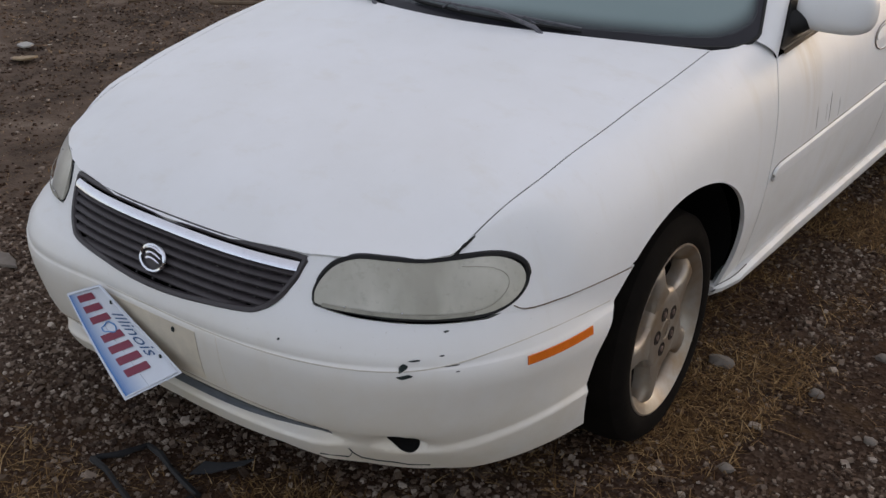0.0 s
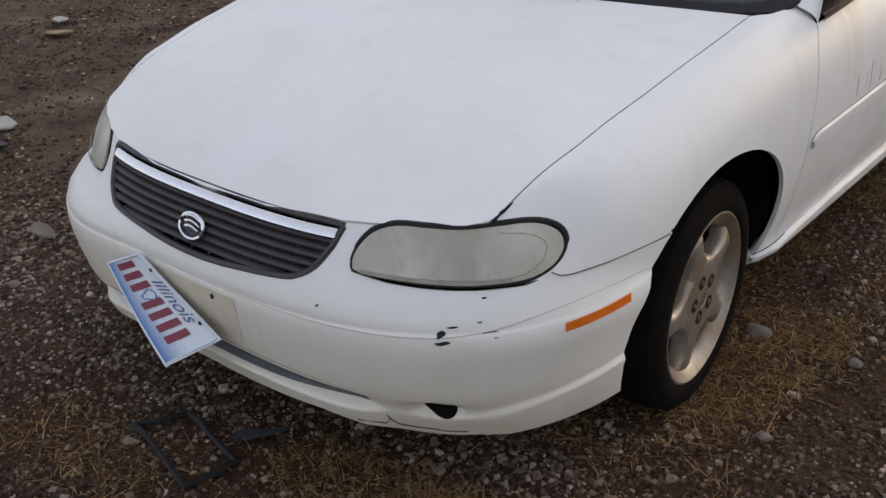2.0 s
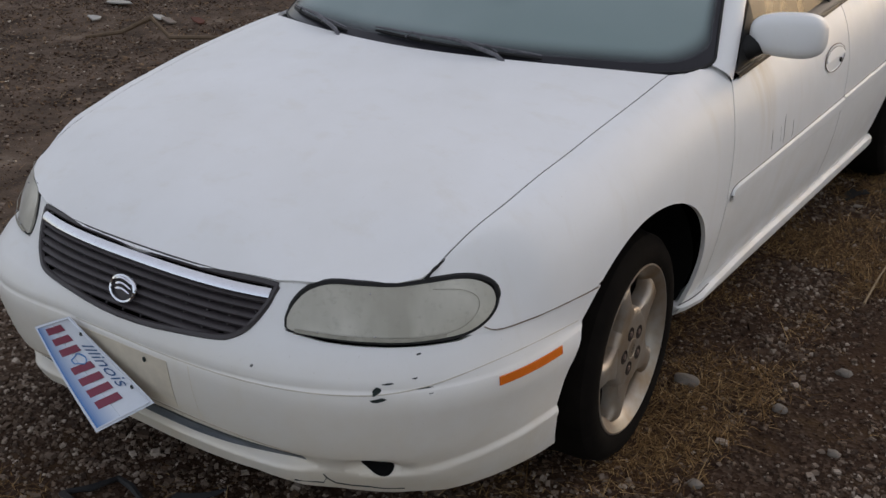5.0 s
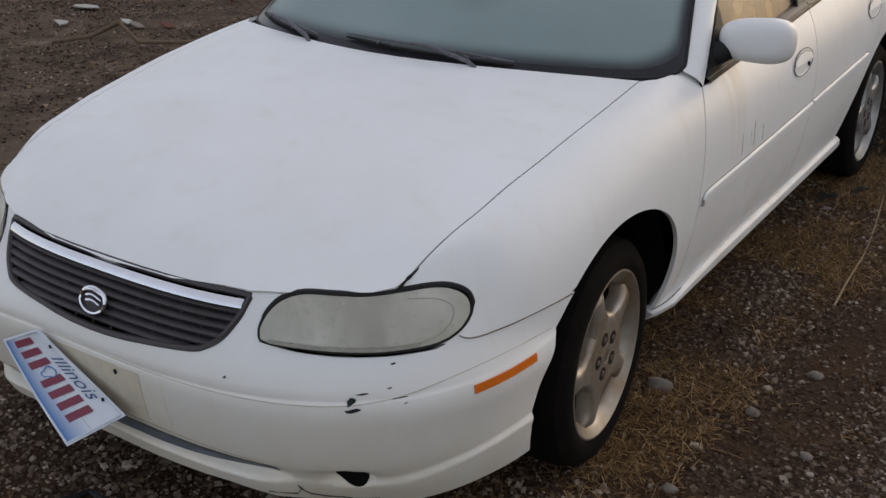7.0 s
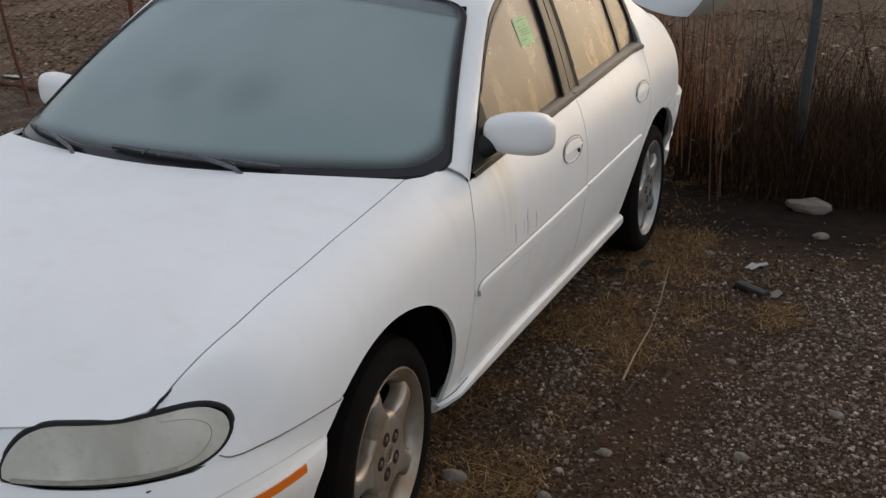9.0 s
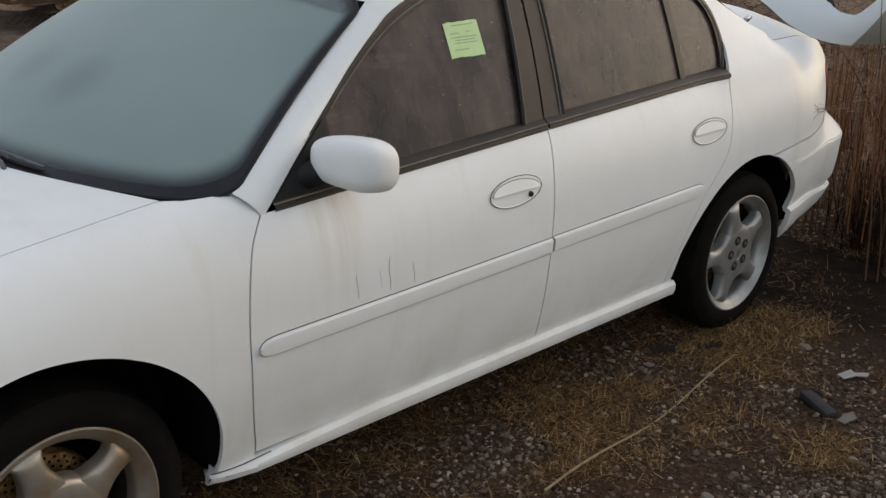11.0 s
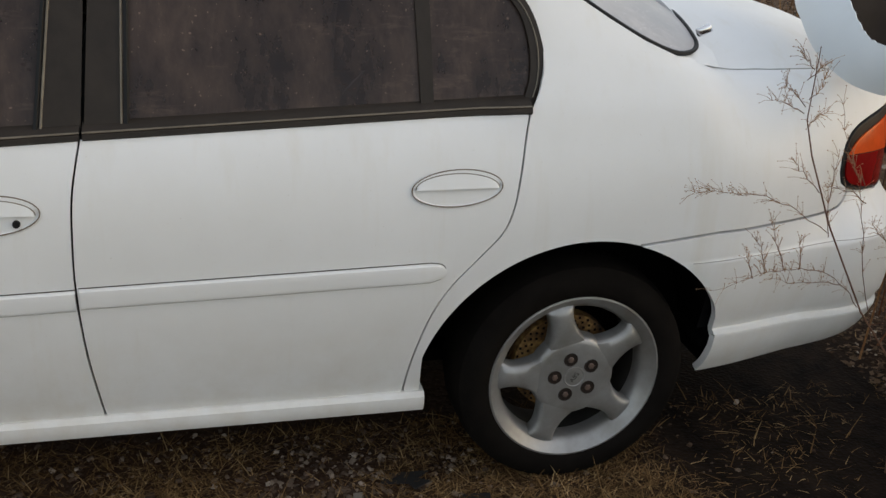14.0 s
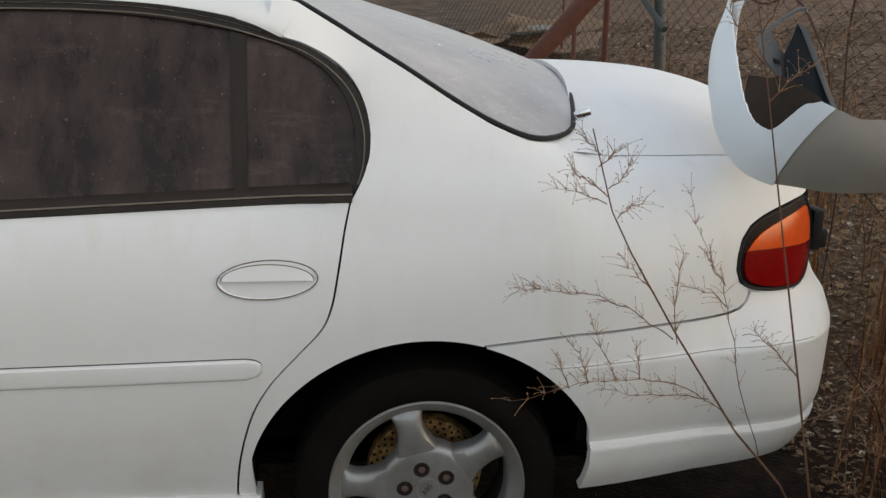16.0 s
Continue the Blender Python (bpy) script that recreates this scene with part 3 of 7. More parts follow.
def build_grille():
    g = new("grille")
    g.parent = car
    zs = [0.577, 0.588, 0.598, 0.621, 0.663, 0.690, 0.703]
    xl = [0.16, 0.287, 0.326, 0.359, 0.383, 0.391, 0.395]

    def lim(z):
        return float(np.interp(z, zs, xl))

    def at(x, z, off):
        return nose(u_of_x(x, nose_w(z)), z, off)
    # rim that follows the opening
    loop = smooth_cut(list(zip(xl, zs)))
    loop = loop + [(x, 0.706) for x in np.linspace(0.36, -0.36, 13)] + [(-x, z) for x, z in loop[::-1]] + [(x, 0.5685 + 0.0085 * (x / 0.16) ** 2) for x in np.linspace(-0.12, 0.12, 5)]
    part("rim", tube([at(x, z, -0.002) for x, z in loop + loop[:1]], 0.008, 6), GRILLE, g)
    # chrome bar under the hood's lip
    rows = [[at(x, z, o) for z, o in ((0.678, 0.0), (0.682, 0.007), (0.691, 0.008), (0.698, 0.003))] for x in np.linspace(-0.385, 0.385, 31)]
    bar = grid(rows)
    bmesh.ops.recalc_face_normals(bar, faces=bar.faces[:])
    part("chrome_bar", bar, CHROME, g, "dulled chrome bar")
    for z in (0.588, 0.605, 0.622, 0.639, 0.656, 0.672):
        w = lim(z) - 0.004
        rows = [[at(x, zz, o) for zz, o in ((z - 0.005, -0.03), (z - 0.0045, -0.001), (z, 0.003), (z + 0.0045, -0.001), (z + 0.005, -0.03))] for x in np.linspace(-w, w, 31)]
        bm = grid(rows)
        bmesh.ops.recalc_face_normals(bm, faces=bm.faces[:])
        part("slat", bm, GRILLE, g)
    for x in np.linspace(-0.36, 0.36, 13):
        z0 = next((z for z in np.arange(0.572, 0.68, 0.002) if lim(z) > abs(x) + 0.006), 0.66)
        part("rib", tube([at(x, z, -0.012) for z in np.linspace(z0, 0.685, 5)], 0.003, 4), GRILLE, g)
    # oval badge: a plain ring with curved stripes
    c = at(0.0, 0.624, 0.010)
    ring = []
    for k in range(29):
        a = math.tau * k / 28
        ring.append((c.x + 0.040 * math.cos(a), c.y + 0.012 * math.sin(a) * 0.9, c.z + 0.027 * math.sin(a)))
    b = part("badge", tube(ring, 0.0045, 6), CHROME, g, "oval chrome badge with curved stripes")
    rows = [[(c.x + 0.038 * r * math.cos(a), c.y + 0.004 + 0.010 * r * math.sin(a), c.z + 0.025 * r * math.sin(a)) for a in np.linspace(0, math.tau, 25)] for r in (0.02, 0.5, 1.0)]
    part("badge_face", grid(rows), GRILLE, b)
    for k in range(3):
        pts = [(c.x + x, c.y - 0.001 + 0.4 * (0.014 - 0.011 * k), c.z + 0.014 - 0.011 * k + 0.010 * math.sin((x + 0.03) * 52)) for x in np.linspace(-0.030 + 0.004 * k, 0.030 - 0.002 * k, 9)]
        part("badge_stripe", tube(pts, [0.0012] + [0.0032] * 7 + [0.0012], 5), CHROME, b)


build_grille()


def lamp_outline(grow=0.0):
    pts = [(0.445, 0.683), (0.463, 0.705), (0.500, 0.718), (0.561, 0.717), (0.610, 0.715), (0.655, 0.718), (0.695, 0.719), (0.722, 0.711), (0.743, 0.692), (0.754, 0.664), (0.754, 0.638), (0.744, 0.621), (0.722, 0.613), (0.669, 0.614), (0.599, 0.618), (0.518, 0.625), (0.452, 0.631), (0.440, 0.643), (0.438, 0.660)]
    cx, cz = 0.59, 0.665
    return [(cx + (x - cx) * (1 + grow * 0.4), cz + (z - cz) * (1 + grow)) for x, z in pts]


def smooth_loop(pts, n=4):
    """A closed Catmull-Rom loop."""
    out = []
    m = len(pts)
    for i in range(m):
        p0, p1, p2, p3 = (np.array(pts[(i + k - 1) % m]) for k in range(4))
        for k in range(n):
            t = k / n
            out.append(tuple(0.5 * (2 * p1 + (p2 - p0) * t + (2 * p0 - 5 * p1 + 4 * p2 - p3) * t * t + (3 * p1 - p0 - 3 * p2 + p3) * t ** 3)))
    return out


def build_headlamp(s):
    lamp = new("headlamp")
    lamp.parent = car

    def at(u, z, off):
        p = nose(u, z, off)
        k = min(max((p.x - 0.64) / 0.11, 0), 1)
        k = k * k * (3 - 2 * k)
        return nose(u, z, off + (0.025 * k if s < 0 else 0.0))
    o = [(u_of_x(x, nose_w(z)), z) for x, z in smooth_loop(lamp_outline())]
    part("lens", sided(panel(o, lambda u, z: at(u, z, 0.004 + 0.006 * math.sin(math.pi * min(max((z - 0.612) / 0.105, 0), 1))), 0.03, 0.02, (0, -1, 0), 0.02), s), LENS, lamp, "hazy yellowed headlamp lens")
    o2 = smooth_loop(lamp_outline(0.06))
    part("gasket", sided(tube([at(u_of_x(x, nose_w(z)), z, 0.001) for x, z in o2 + o2[:1]], [(0.0068 if z > 0.67 else 0.0045) * (1 if s > 0 else 0.5) for x, z in o2 + o2[:1]], 6), s), GASKET, lamp, "black rubber gasket round the lens")
    # rim of the bowl seen through the haze, the darker foot of the lens and two pale screws
    bowl = [(0.668, 0.7085), (0.704, 0.702), (0.727, 0.686), (0.737, 0.664), (0.735, 0.642), (0.722, 0.627), (0.690, 0.621)]
    part("bowl_edge", sided(tube([at(u_of_x(x, nose_w(z)), z, 0.0110) for x, z in smooth_cut(bowl)], 0.0007, 5), s), LENS_DARK, lamp, "grey rim of the lamp bowl")
    foot = [(x, 0.634 - 0.0135 * min((x - 0.46) / 0.2, 1)) for x in np.linspace(0.46, 0.71, 16)]
    part("lens_foot", sided(grid([[at(u_of_x(x, nose_w(z)), z + d, 0.0125) for x, z in foot] for d in (-0.004, 0.0, 0.003)]), s), LENS_DARK, lamp, "darker dirty foot of the lens")
    for x, z in ((0.505, 0.634), (0.606, 0.629), (0.575, 0.706)):
        part("screw", sided(blob(at(u_of_x(x, nose_w(z)), z, 0.012), (0.0022, 0.002, 0.0022), 2, 10), s), CHROME, lamp)
    part("reflector", sided(panel(o, lambda u, z: at(u, z, -0.012), 0.04, 0.03, (0, -1, 0), 0), s), CHROME, lamp)


for s in (1, -1):
    build_headlamp(s)


def build_plate():
    """The number plate hangs by one screw, turned and bent; its number is left as plain bars."""
    plate = new("number_plate")
    plate.parent = car
    tagged(plate, "loose blue and white number plate hanging crooked from the bumper")
    a, b, c, d = Vector((-0.280, 0.005, 0.467)), Vector((-0.142, 0.018, 0.531)), Vector((0.137, 0.0, 0.406)), Vector((0.026, -0.075, 0.327))

    def at(s, t, off=0.0):
        # s along the plate's length, t from the blue lower rim to the upper one
        p = (a.lerp(d, s)).lerp(b.lerp(c, s), t)
        n = (d - a).cross(b - a).normalized()
        if n.y > 0:
            n = -n
        return p + n * (off + 0.006 * math.sin(3 * s + 1.5 * t))
    def sheet(s0, s1, t0, t1, off, mat, name, label=""):
        rows = [[at(s, t, off) for s in np.linspace(s0, s1, 12)] for t in np.linspace(t0, t1, 6)]
        bm = grid(rows)
        g = bmesh.ops.extrude_face_region(bm, geom=bm.faces[:])["geom"]
        n = (d - a).cross(b - a).normalized()
        n = n if n.y > 0 else -n
        bmesh.ops.translate(bm, verts=[q for q in g if isinstance(q, bmesh.types.BMVert)], vec=n * 0.0012)
        bmesh.ops.recalc_face_normals(bm, faces=bm.faces[:])
        return part(name, bm, mat, plate, label)
    sheet(0, 1, 0, 1, 0, PLATE_WHITE, "sheet", "white plate sheet")
    for k in range(12):
        tint = plain("plate blue", tuple(p + (q - p) * (k / 12) ** 0.8 for p, q in zip((0.035, 0.15, 0.40), (0.60, 0.65, 0.71))), 0.4, 0, 0.1)
        sheet(0.025, 0.975, 0.05 + 0.034 * k, 0.084 + 0.034 * k, 0.0018, tint, "blue_band", "blue band fading from the lower rim")
    ring = [(0.02, 0.04), (0.98, 0.04), (0.98, 0.96), (0.02, 0.96)]
    ring = dense(ring, 0.06)
    part("rim", tube([at(s, t, 0.002) for s, t in ring + ring[:1]], 0.0022, 6), PLATE_WHITE, plate, "raised white rim of the plate")
    for x in (0.055, 0.165, 0.275, 0.455, 0.565, 0.675, 0.785):
        sheet(x, x + 0.066, 0.26, 0.68, 0.0028, PLATE_RED, "number_bar", "plain maroon bar")
    emblem = [at(0.41 + 0.045 * math.cos(q) * (1 + 0.3 * math.sin(3 * q)), 0.52 + 0.14 * math.sin(q), 0.0028) for q in np.linspace(0, math.tau, 25)]
    part("emblem", tube(emblem, 0.0016, 5), PLATE_BLUE, plate, "faint blue outline printed on the plate")
    cu = bpy.data.curves.new("state_name", "FONT")
    cu.body = "Illinois"
    cu.size = 0.056
    cu.shear = 0.35
    cu.align_x = "CENTER"
    tmp = bpy.data.objects.new("state_name", cu)
    scene.collection.objects.link(tmp)
    bpy.context.view_layer.update()
    me = bpy.data.meshes.new_from_object(tmp)
    bpy.data.objects.remove(tmp)
    bm = bmesh.new()
    bm.from_mesh(me)
    for v in bm.verts:
        v.co = at(0.52 + v.co.x / 0.305, 0.76 + v.co.y / 0.152 * 0.8, 0.003)
    part("state_name", bm, PLATE_NAVY, plate, "blue lettering")
    for s_, t_ in ((0.2, 0.93), (0.8, 0.93)):
        part("bolt_hole", blob(at(s_, t_, 0.003), (0.005, 0.003, 0.005), 2, 10), CHIP_SHADE, plate)
    # the pale patch and lug holes left on the bumper
    z0, z1 = 0.375, 0.508
    e = [(u_of_x(x, 0.84), z) for x, z in ((-0.16, z0), (0.165, z0), (0.165, z1), (-0.16, z1))]
    part("plate_mount", panel(e, lambda u, z: nose(u, z, 0.0016), 0.05, 0.03, (0, -1, 0), 0.001), PLATE_MOUNT, BUMPER, "stained pale plate mount")
    for x, z in ((0.095, 0.492),):
        part("mount_hole", blob(nose(u_of_x(x, 0.84), z, 0.004), (0.005, 0.003, 0.007), 2, 10), CHIP_SHADE, BUMPER)


build_plate()


# ---- body sides ----
def belt(y):
    return 0.901 + (y - 1.536) * 0.0548 if y < 2.559 else 0.957 + (y - 2.559) * 0.0474


RAIL = [(1.44, 0.80), (1.50, 0.855), (1.556, 0.904), (1.66, 1.000), (1.775, 1.097), (1.917, 1.208), (2.026, 1.277), (2.166, 1.337), (2.31, 1.372), (2.46, 1.390), (2.583, 1.395), (2.80, 1.398), (2.987, 1.397), (3.169, 1.384), (3.353, 1.345), (3.452, 1.305)]
rail_z = curve(RAIL)
FRONT_CUT = [(1.535, 0.900), (1.491, 0.842), (1.467, 0.755), (1.460, 0.65), (1.467, 0.55), (1.482, 0.42), (1.512, 0.285)]
B_CUT = [(2.557, 0.957), (2.538, 0.857), (2.532, 0.76), (2.531, 0.632), (2.543, 0.465), (2.567, 0.285)]
C_CUT = [(3.547, 1.004), (3.534, 0.944), (3.520, 0.860), (3.506, 0.786), (3.483, 0.731), (3.430, 0.671), (3.370, 0.602), (3.328, 0.528), (3.300, 0.437), (3.284, 0.352), (3.278, 0.288)]


FRONT_CUT, B_CUT, C_CUT = smooth_cut(FRONT_CUT), smooth_cut(B_CUT), smooth_cut(C_CUT)
GAP = 0.0024


# rear edge of the rear door's window frame
REAR_EDGE = smooth_cut([(3.395, 1.334), (3.452, 1.316), (3.514, 1.279), (3.562, 1.227), (3.587, 1.160), (3.588, 1.09), (3.574, 1.04), (3.555, 1.006)])


def shift(line, d):
    return [(y + d, z) for y, z in line]


def handle(door, y, z, lock, s):
    h = new("door_handle")
    h.parent = door
    a, b = 0.107, 0.0415

    def surf(dy, dz):
        yy, zz = y + dy, z + dz + 0.04 * dy
        return Vector((flank(yy, zz), yy, zz))
    rows = []
    for r in (0.02, 0.3, 0.55, 0.75, 0.9, 1.0):
        rows.append([surf(a * r * math.cos(t), b * r * math.sin(t)) + Vector((0.0035 - (0.034 if math.sin(t) < 0.1 else 0.0) * max(0, 1 - r * r), 0, 0)) for t in np.linspace(0, math.tau, 33)])
    bm = grid(rows)
    bmesh.ops.recalc_face_normals(bm, faces=bm.faces[:])
    part("dish", sided(bm, s), PAINT, h)
    ring = [surf(a * math.cos(t), b * math.sin(t)) + Vector((0.003, 0, 0)) for t in np.linspace(0, math.tau, 41)]
    part("seam", sided(tube(ring, 0.0014, 5), s), RUST_SEAM, h)
    rows = []
    for r in np.linspace(0, 1, 6):
        rows.append([surf(a * 0.91 * math.cos(t), 0.000 + (b * 0.78) * r * math.sin(t) - 0.03 * a * math.cos(t)) + Vector((0.009 - 0.003 * r, 0, 0)) for t in np.linspace(0.02, math.pi - 0.02, 17)])
    bm = grid(rows)
    bmesh.ops.recalc_face_normals(bm, faces=bm.faces[:])
    ext = bmesh.ops.extrude_edge_only(bm, edges=[e for e in bm.edges if e.is_boundary])["geom"]
    bmesh.ops.translate(bm, verts=[g for g in ext if isinstance(g, bmesh.types.BMVert)], vec=(-0.012, 0, 0))
    part("flap", sided(bm, s), PAINT, h, "white pull flap")
    ring = [surf(a * 0.92 * math.cos(t), 0.000 + b * 0.80 * math.sin(t) - 0.03 * a * math.cos(t)) + Vector((0.004, 0, 0)) for t in np.linspace(0, math.pi, 21)]
    part("flap_seam", sided(tube(ring, 0.0013, 5), s), BEAD, h)
    if lock:
        c = surf(0.060, -0.020)
        bm = lathe([(0.0, 0.0001), (0.0, 0.0075), (-0.01, 0.0085)], 16)
        bmesh.ops.translate(bm, verts=bm.verts[:], vec=c + Vector((0.006, 0, 0)))
        part("lock", sided(bm, s), GASKET, h, "dark key lock")


def drip_marks(door):
    for y, z0, z1, w in ((1.778, 0.645, 0.715, 0.0022), (1.885, 0.641, 0.735, 0.0026), (1.968, 0.640, 0.699, 0.0022), (1.855, 0.655, 0.71, 0.0012)):
        zz = np.linspace(z0, z1, 6)
        pts = [(flank(y, z) - 0.0003, y + 0.004 * math.sin(z * 60), z) for z in zz]
        part("scrape", tube(pts, [0.0008] + [w * 0.6] * 4 + [0.0004], 4), SCRAPE_SHADE, door, "thin dark scrape")


SCRAPE_SHADE = plain("grey of scrapes, creases and edge shade", (0.30, 0.29, 0.27), 0.8)


def moulding(door, line, s, label):
    """A painted rubbing strip with a rounded face and closed ends."""
    rows = []
    n = 9
    for y, z, h in line:
        ring = []
        for k in range(n):
            q = -1 + 2 * k / (n - 1)
            zz = z + q * h
            ring.append((flank(y, zz) - 0.003 + 0.012 * (1 - abs(q) ** 7.0) ** 0.6, y, zz))
        rows.append(ring)
    bm = grid(rows)
    bmesh.ops.recalc_face_normals(bm, faces=bm.faces[:])
    part("rub_strip", sided(bm, s), PAINT, door, label)
    edge = [r[-1] for r in rows]
    part("strip_edge", sided(tube([(x + 0.003, y, z) for x, y, z in edge], 0.0015, 4), s), TRIM, door)
    # thin grey line drawn as the shadow under the strip's lower edge
    part("strip_foot_shadow", sided(tube([(r[0][0] + 0.003, r[0][1], r[0][2]) for r in rows], 0.0006, 4), s), SCRAPE_SHADE, door)


RUST_SEAM = plain("rusty seam dirt", (0.16, 0.12, 0.085), 0.9, 0, 0.4)


def build_side(s):
    # fender
    top = [(y, body_zs(y)) for y in np.linspace(0.334, 1.337, 24)]
    cowl = [(1.38, 0.947), (1.45, 0.947), (1.528, 0.938), (1.532, 0.915)]
    arch = arc(F_HUB, F_ARCH, -12, 90, 30, FRONT_WIDE) + arc(F_HUB, F_ARCH, 92, 130, 12, 0.978)
    front = [(0.715, 0.601), (0.557, 0.604), (0.456, 0.602), (0.425, 0.602)]
    rim = [(x, z) for x, z in lamp_outline(0.075) if x > 0.64]
    k = min(range(len(rim)), key=lambda i: rim[i][1])
    rim = sorted([p for p in rim if p[1] > 0.6 and p[0] > 0.655], key=lambda p: math.atan2(p[1] - 0.66, p[0] - 0.66))
    front += [(nose(u_of_x(x, nose_w(z)), z).y, z) for x, z in rim if x > 0.70 or z > 0.70]
    outline = top + cowl + shift(FRONT_CUT, -GAP) + [(1.51, 0.225), (1.385, 0.225)] + arch + front
    
    def fender_map(y, v):
        # the fender's front end runs into the plan of the nose
        p = on_flank()(y, v)
        k = min(max((0.56 - y) / 0.13, 0), 1) * min(max((p.z - 0.50) / 0.06, 0), 1)
        f = min(max((y - nose_y(p.z)) / NOSE_D, 0), 1)
        x = nose_w(p.z) * (1 - (1 - f) ** N_PLAN) ** (1 / N_PLAN) + 0.002
        k = k * k * (3 - 2 * k)
        return Vector((p.x + (min(x, p.x) - p.x) * k, p.y, p.z))
    pts = [(y, v_of_z(y, z)) for y, z in dense(outline, 0.03)]
    fender = part("fender", sided(panel(pts, fender_map, 0.04, 0.07, (1, 0, 0.2), 0.012), s), PAINT, car, "white front fender")
    seam = [nose(u_of_x(0.756, nose_w(0.616)), 0.616, 0.002)] + [fender_map(y, v_of_z(y, z)) + Vector((0.0012, 0, 0)) for y, z in ((0.402, 0.608), (0.414, 0.604), (0.432, 0.6015), (0.456, 0.6005), (0.52, 0.602), (0.60, 0.6025), (0.68, 0.6005), (0.730, 0.599))]
    part("bumper_seam", sided(tube(seam, 0.0015, 5), s), RUST_SEAM, fender, "thin brown gap above the bumper cover")
    foot = nose(u_of_x(0.652, nose_w(0.722)), 0.722, 0.001)
    end = Vector((body_xs(0.352) - 0.0015, 0.352, body_zs(0.352) - 0.002))
    # dark tube laid in the hood seam as the shade of the gap
    part("hood_gap_shade", sided(tube([foot, foot.lerp(end, 0.5) + Vector((0, 0, 0.003)), end], [0.005, 0.0045, 0.0035], 6), s), GASKET, fender)
    # inner lip of the wheel arch
    lip = grid([[(flank(y, z) - d, y, z) for y, z in arc(F_HUB, F_ARCH + 0.0015, -12, 60, 24, FRONT_WIDE)] for d in (0.002, 0.008, 0.013)])
    bmesh.ops.recalc_face_normals(lip, faces=lip.faces[:])
    part("arch_lip", sided(lip, s), PAINT, fender, "white inner lip of the wheel arch")
    # the same gap shade, drawn along the rest of the seam
    part("hood_gap_shade", sided(tube([(body_xs(y) - 0.0015, y, body_zs(y) - 0.0035) for y in np.linspace(0.345, 1.335, 30)], 0.0030, 5), s), GASKET, fender)
    # doors
    d1 = [(y, belt(y)) for y in np.linspace(1.538, 2.554, 18)] + shift(B_CUT[1:], -GAP) + [(1.514, 0.280)] + shift(FRONT_CUT[::-1], GAP)[1:]
    front_door = part("front_door", sided(flank_panel(d1), s), PAINT, car, "white front door, streaked and scraped")
    d2 = [(y, belt(y)) for y in np.linspace(2.561, 3.543, 18)] + shift(C_CUT[1:], -GAP) + [(3.272, 0.272), (2.571, 0.276)] + shift(B_CUT[::-1], GAP)[1:]
    rear_door = part("rear_door", sided(flank_panel(d2), s), PAINT, car, "white rear door")
    handle(front_door, 2.366, 0.814, True, s)
    handle(rear_door, 3.369, 0.844, False, s)
    if s > 0:
        drip_marks(front_door)
    ln = [(1.486, 0.5890, 0.005), (1.489, 0.5892, 0.012), (1.495, 0.5896, 0.018), (1.505, 0.5900, 0.023)] + [(y, 0.5915 + (y - 1.54) * 0.0251, 0.0262) for y in np.linspace(1.53, 2.529, 14)]
    moulding(front_door, ln, s, "white rubbing strip")
    ln = [(y, 0.6195 + (y - 2.538) * 0.025, 0.0262) for y in np.linspace(2.537, 3.315, 12)] + [(3.330, 0.6405, 0.0225), (3.340, 0.641, 0.0195), (3.347, 0.6415, 0.014), (3.350, 0.642, 0.007)]
    moulding(rear_door, ln, s, "white rubbing strip, rubbed at its front end")
    # black window frames with sail, post and belt strips
    f = [(1.585, 0.915)] + [(y, rail_z(y) - 0.001) for y in np.linspace(1.60, 2.584, 26)] + [(2.575, 1.2), (2.559, 0.968), (2.476, 0.964), (2.497, 1.15), (2.523, 1.375), (2.367, 1.363), (2.221, 1.333), (2.076, 1.279), (1.952, 1.215), (1.847, 1.147), (1.780, 1.086), (1.788, 0.925)]
    part("window_frame", sided(cabin_panel(f, 0.002), s), TRIM, front_door, "weathered black window frame and mirror sail")
    sail = [(1.580, 0.920)] + [(y, rail_z(y) - 0.006) for y in np.linspace(1.60, 1.765, 6)] + [(1.772, 1.07), (1.776, 0.925)]
    part("mirror_sail", sided(cabin_panel(sail, 0.006), s), GASKET, front_door, "black mirror sail")
    rows = []
    for y in np.linspace(1.70, 3.43, 64):
        e = min(max((y - 3.30) / 0.13, 0), 1)
        e = e * e * (3 - 2 * e)
        f = min(max((y - 1.80) / 0.30, 0), 1)
        rows.append([roof_at(y, v * (1 - 0.9 * e) * (0.12 + 0.88 * f)) + Vector((0.0025 + 0.010 * e, 0, 0.001)) for v in (0.0, 0.02, 0.05)])
    head = grid(rows)
    bmesh.ops.recalc_face_normals(head, faces=head.faces[:])
    part("frame_head", sided(head, s), TRIM, front_door, "weathered black head of the window frames")
    part("frame_gap", sided(tube([roof_at(y, 0.055 * (0.12 + 0.88 * min(max((y - 1.80) / 0.30, 0), 1))) + Vector((0.001, 0, 0)) for y in np.linspace(1.72, 3.30, 50)], 0.0024, 5), s), TRIM, front_door, "thin dark gap above the window frame")
    g = [(1.785, 0.91), (1.778, 1.089), (1.847, 1.151), (1.952, 1.219), (2.076, 1.283), (2.221, 1.337), (2.367, 1.367), (2.528, 1.379), (2.50, 1.15), (2.48, 0.94)]
    part("window_glass", sided(cabin_panel(g, -0.008), s), SIDE_GLASS, front_door, "dusty dark window glass")
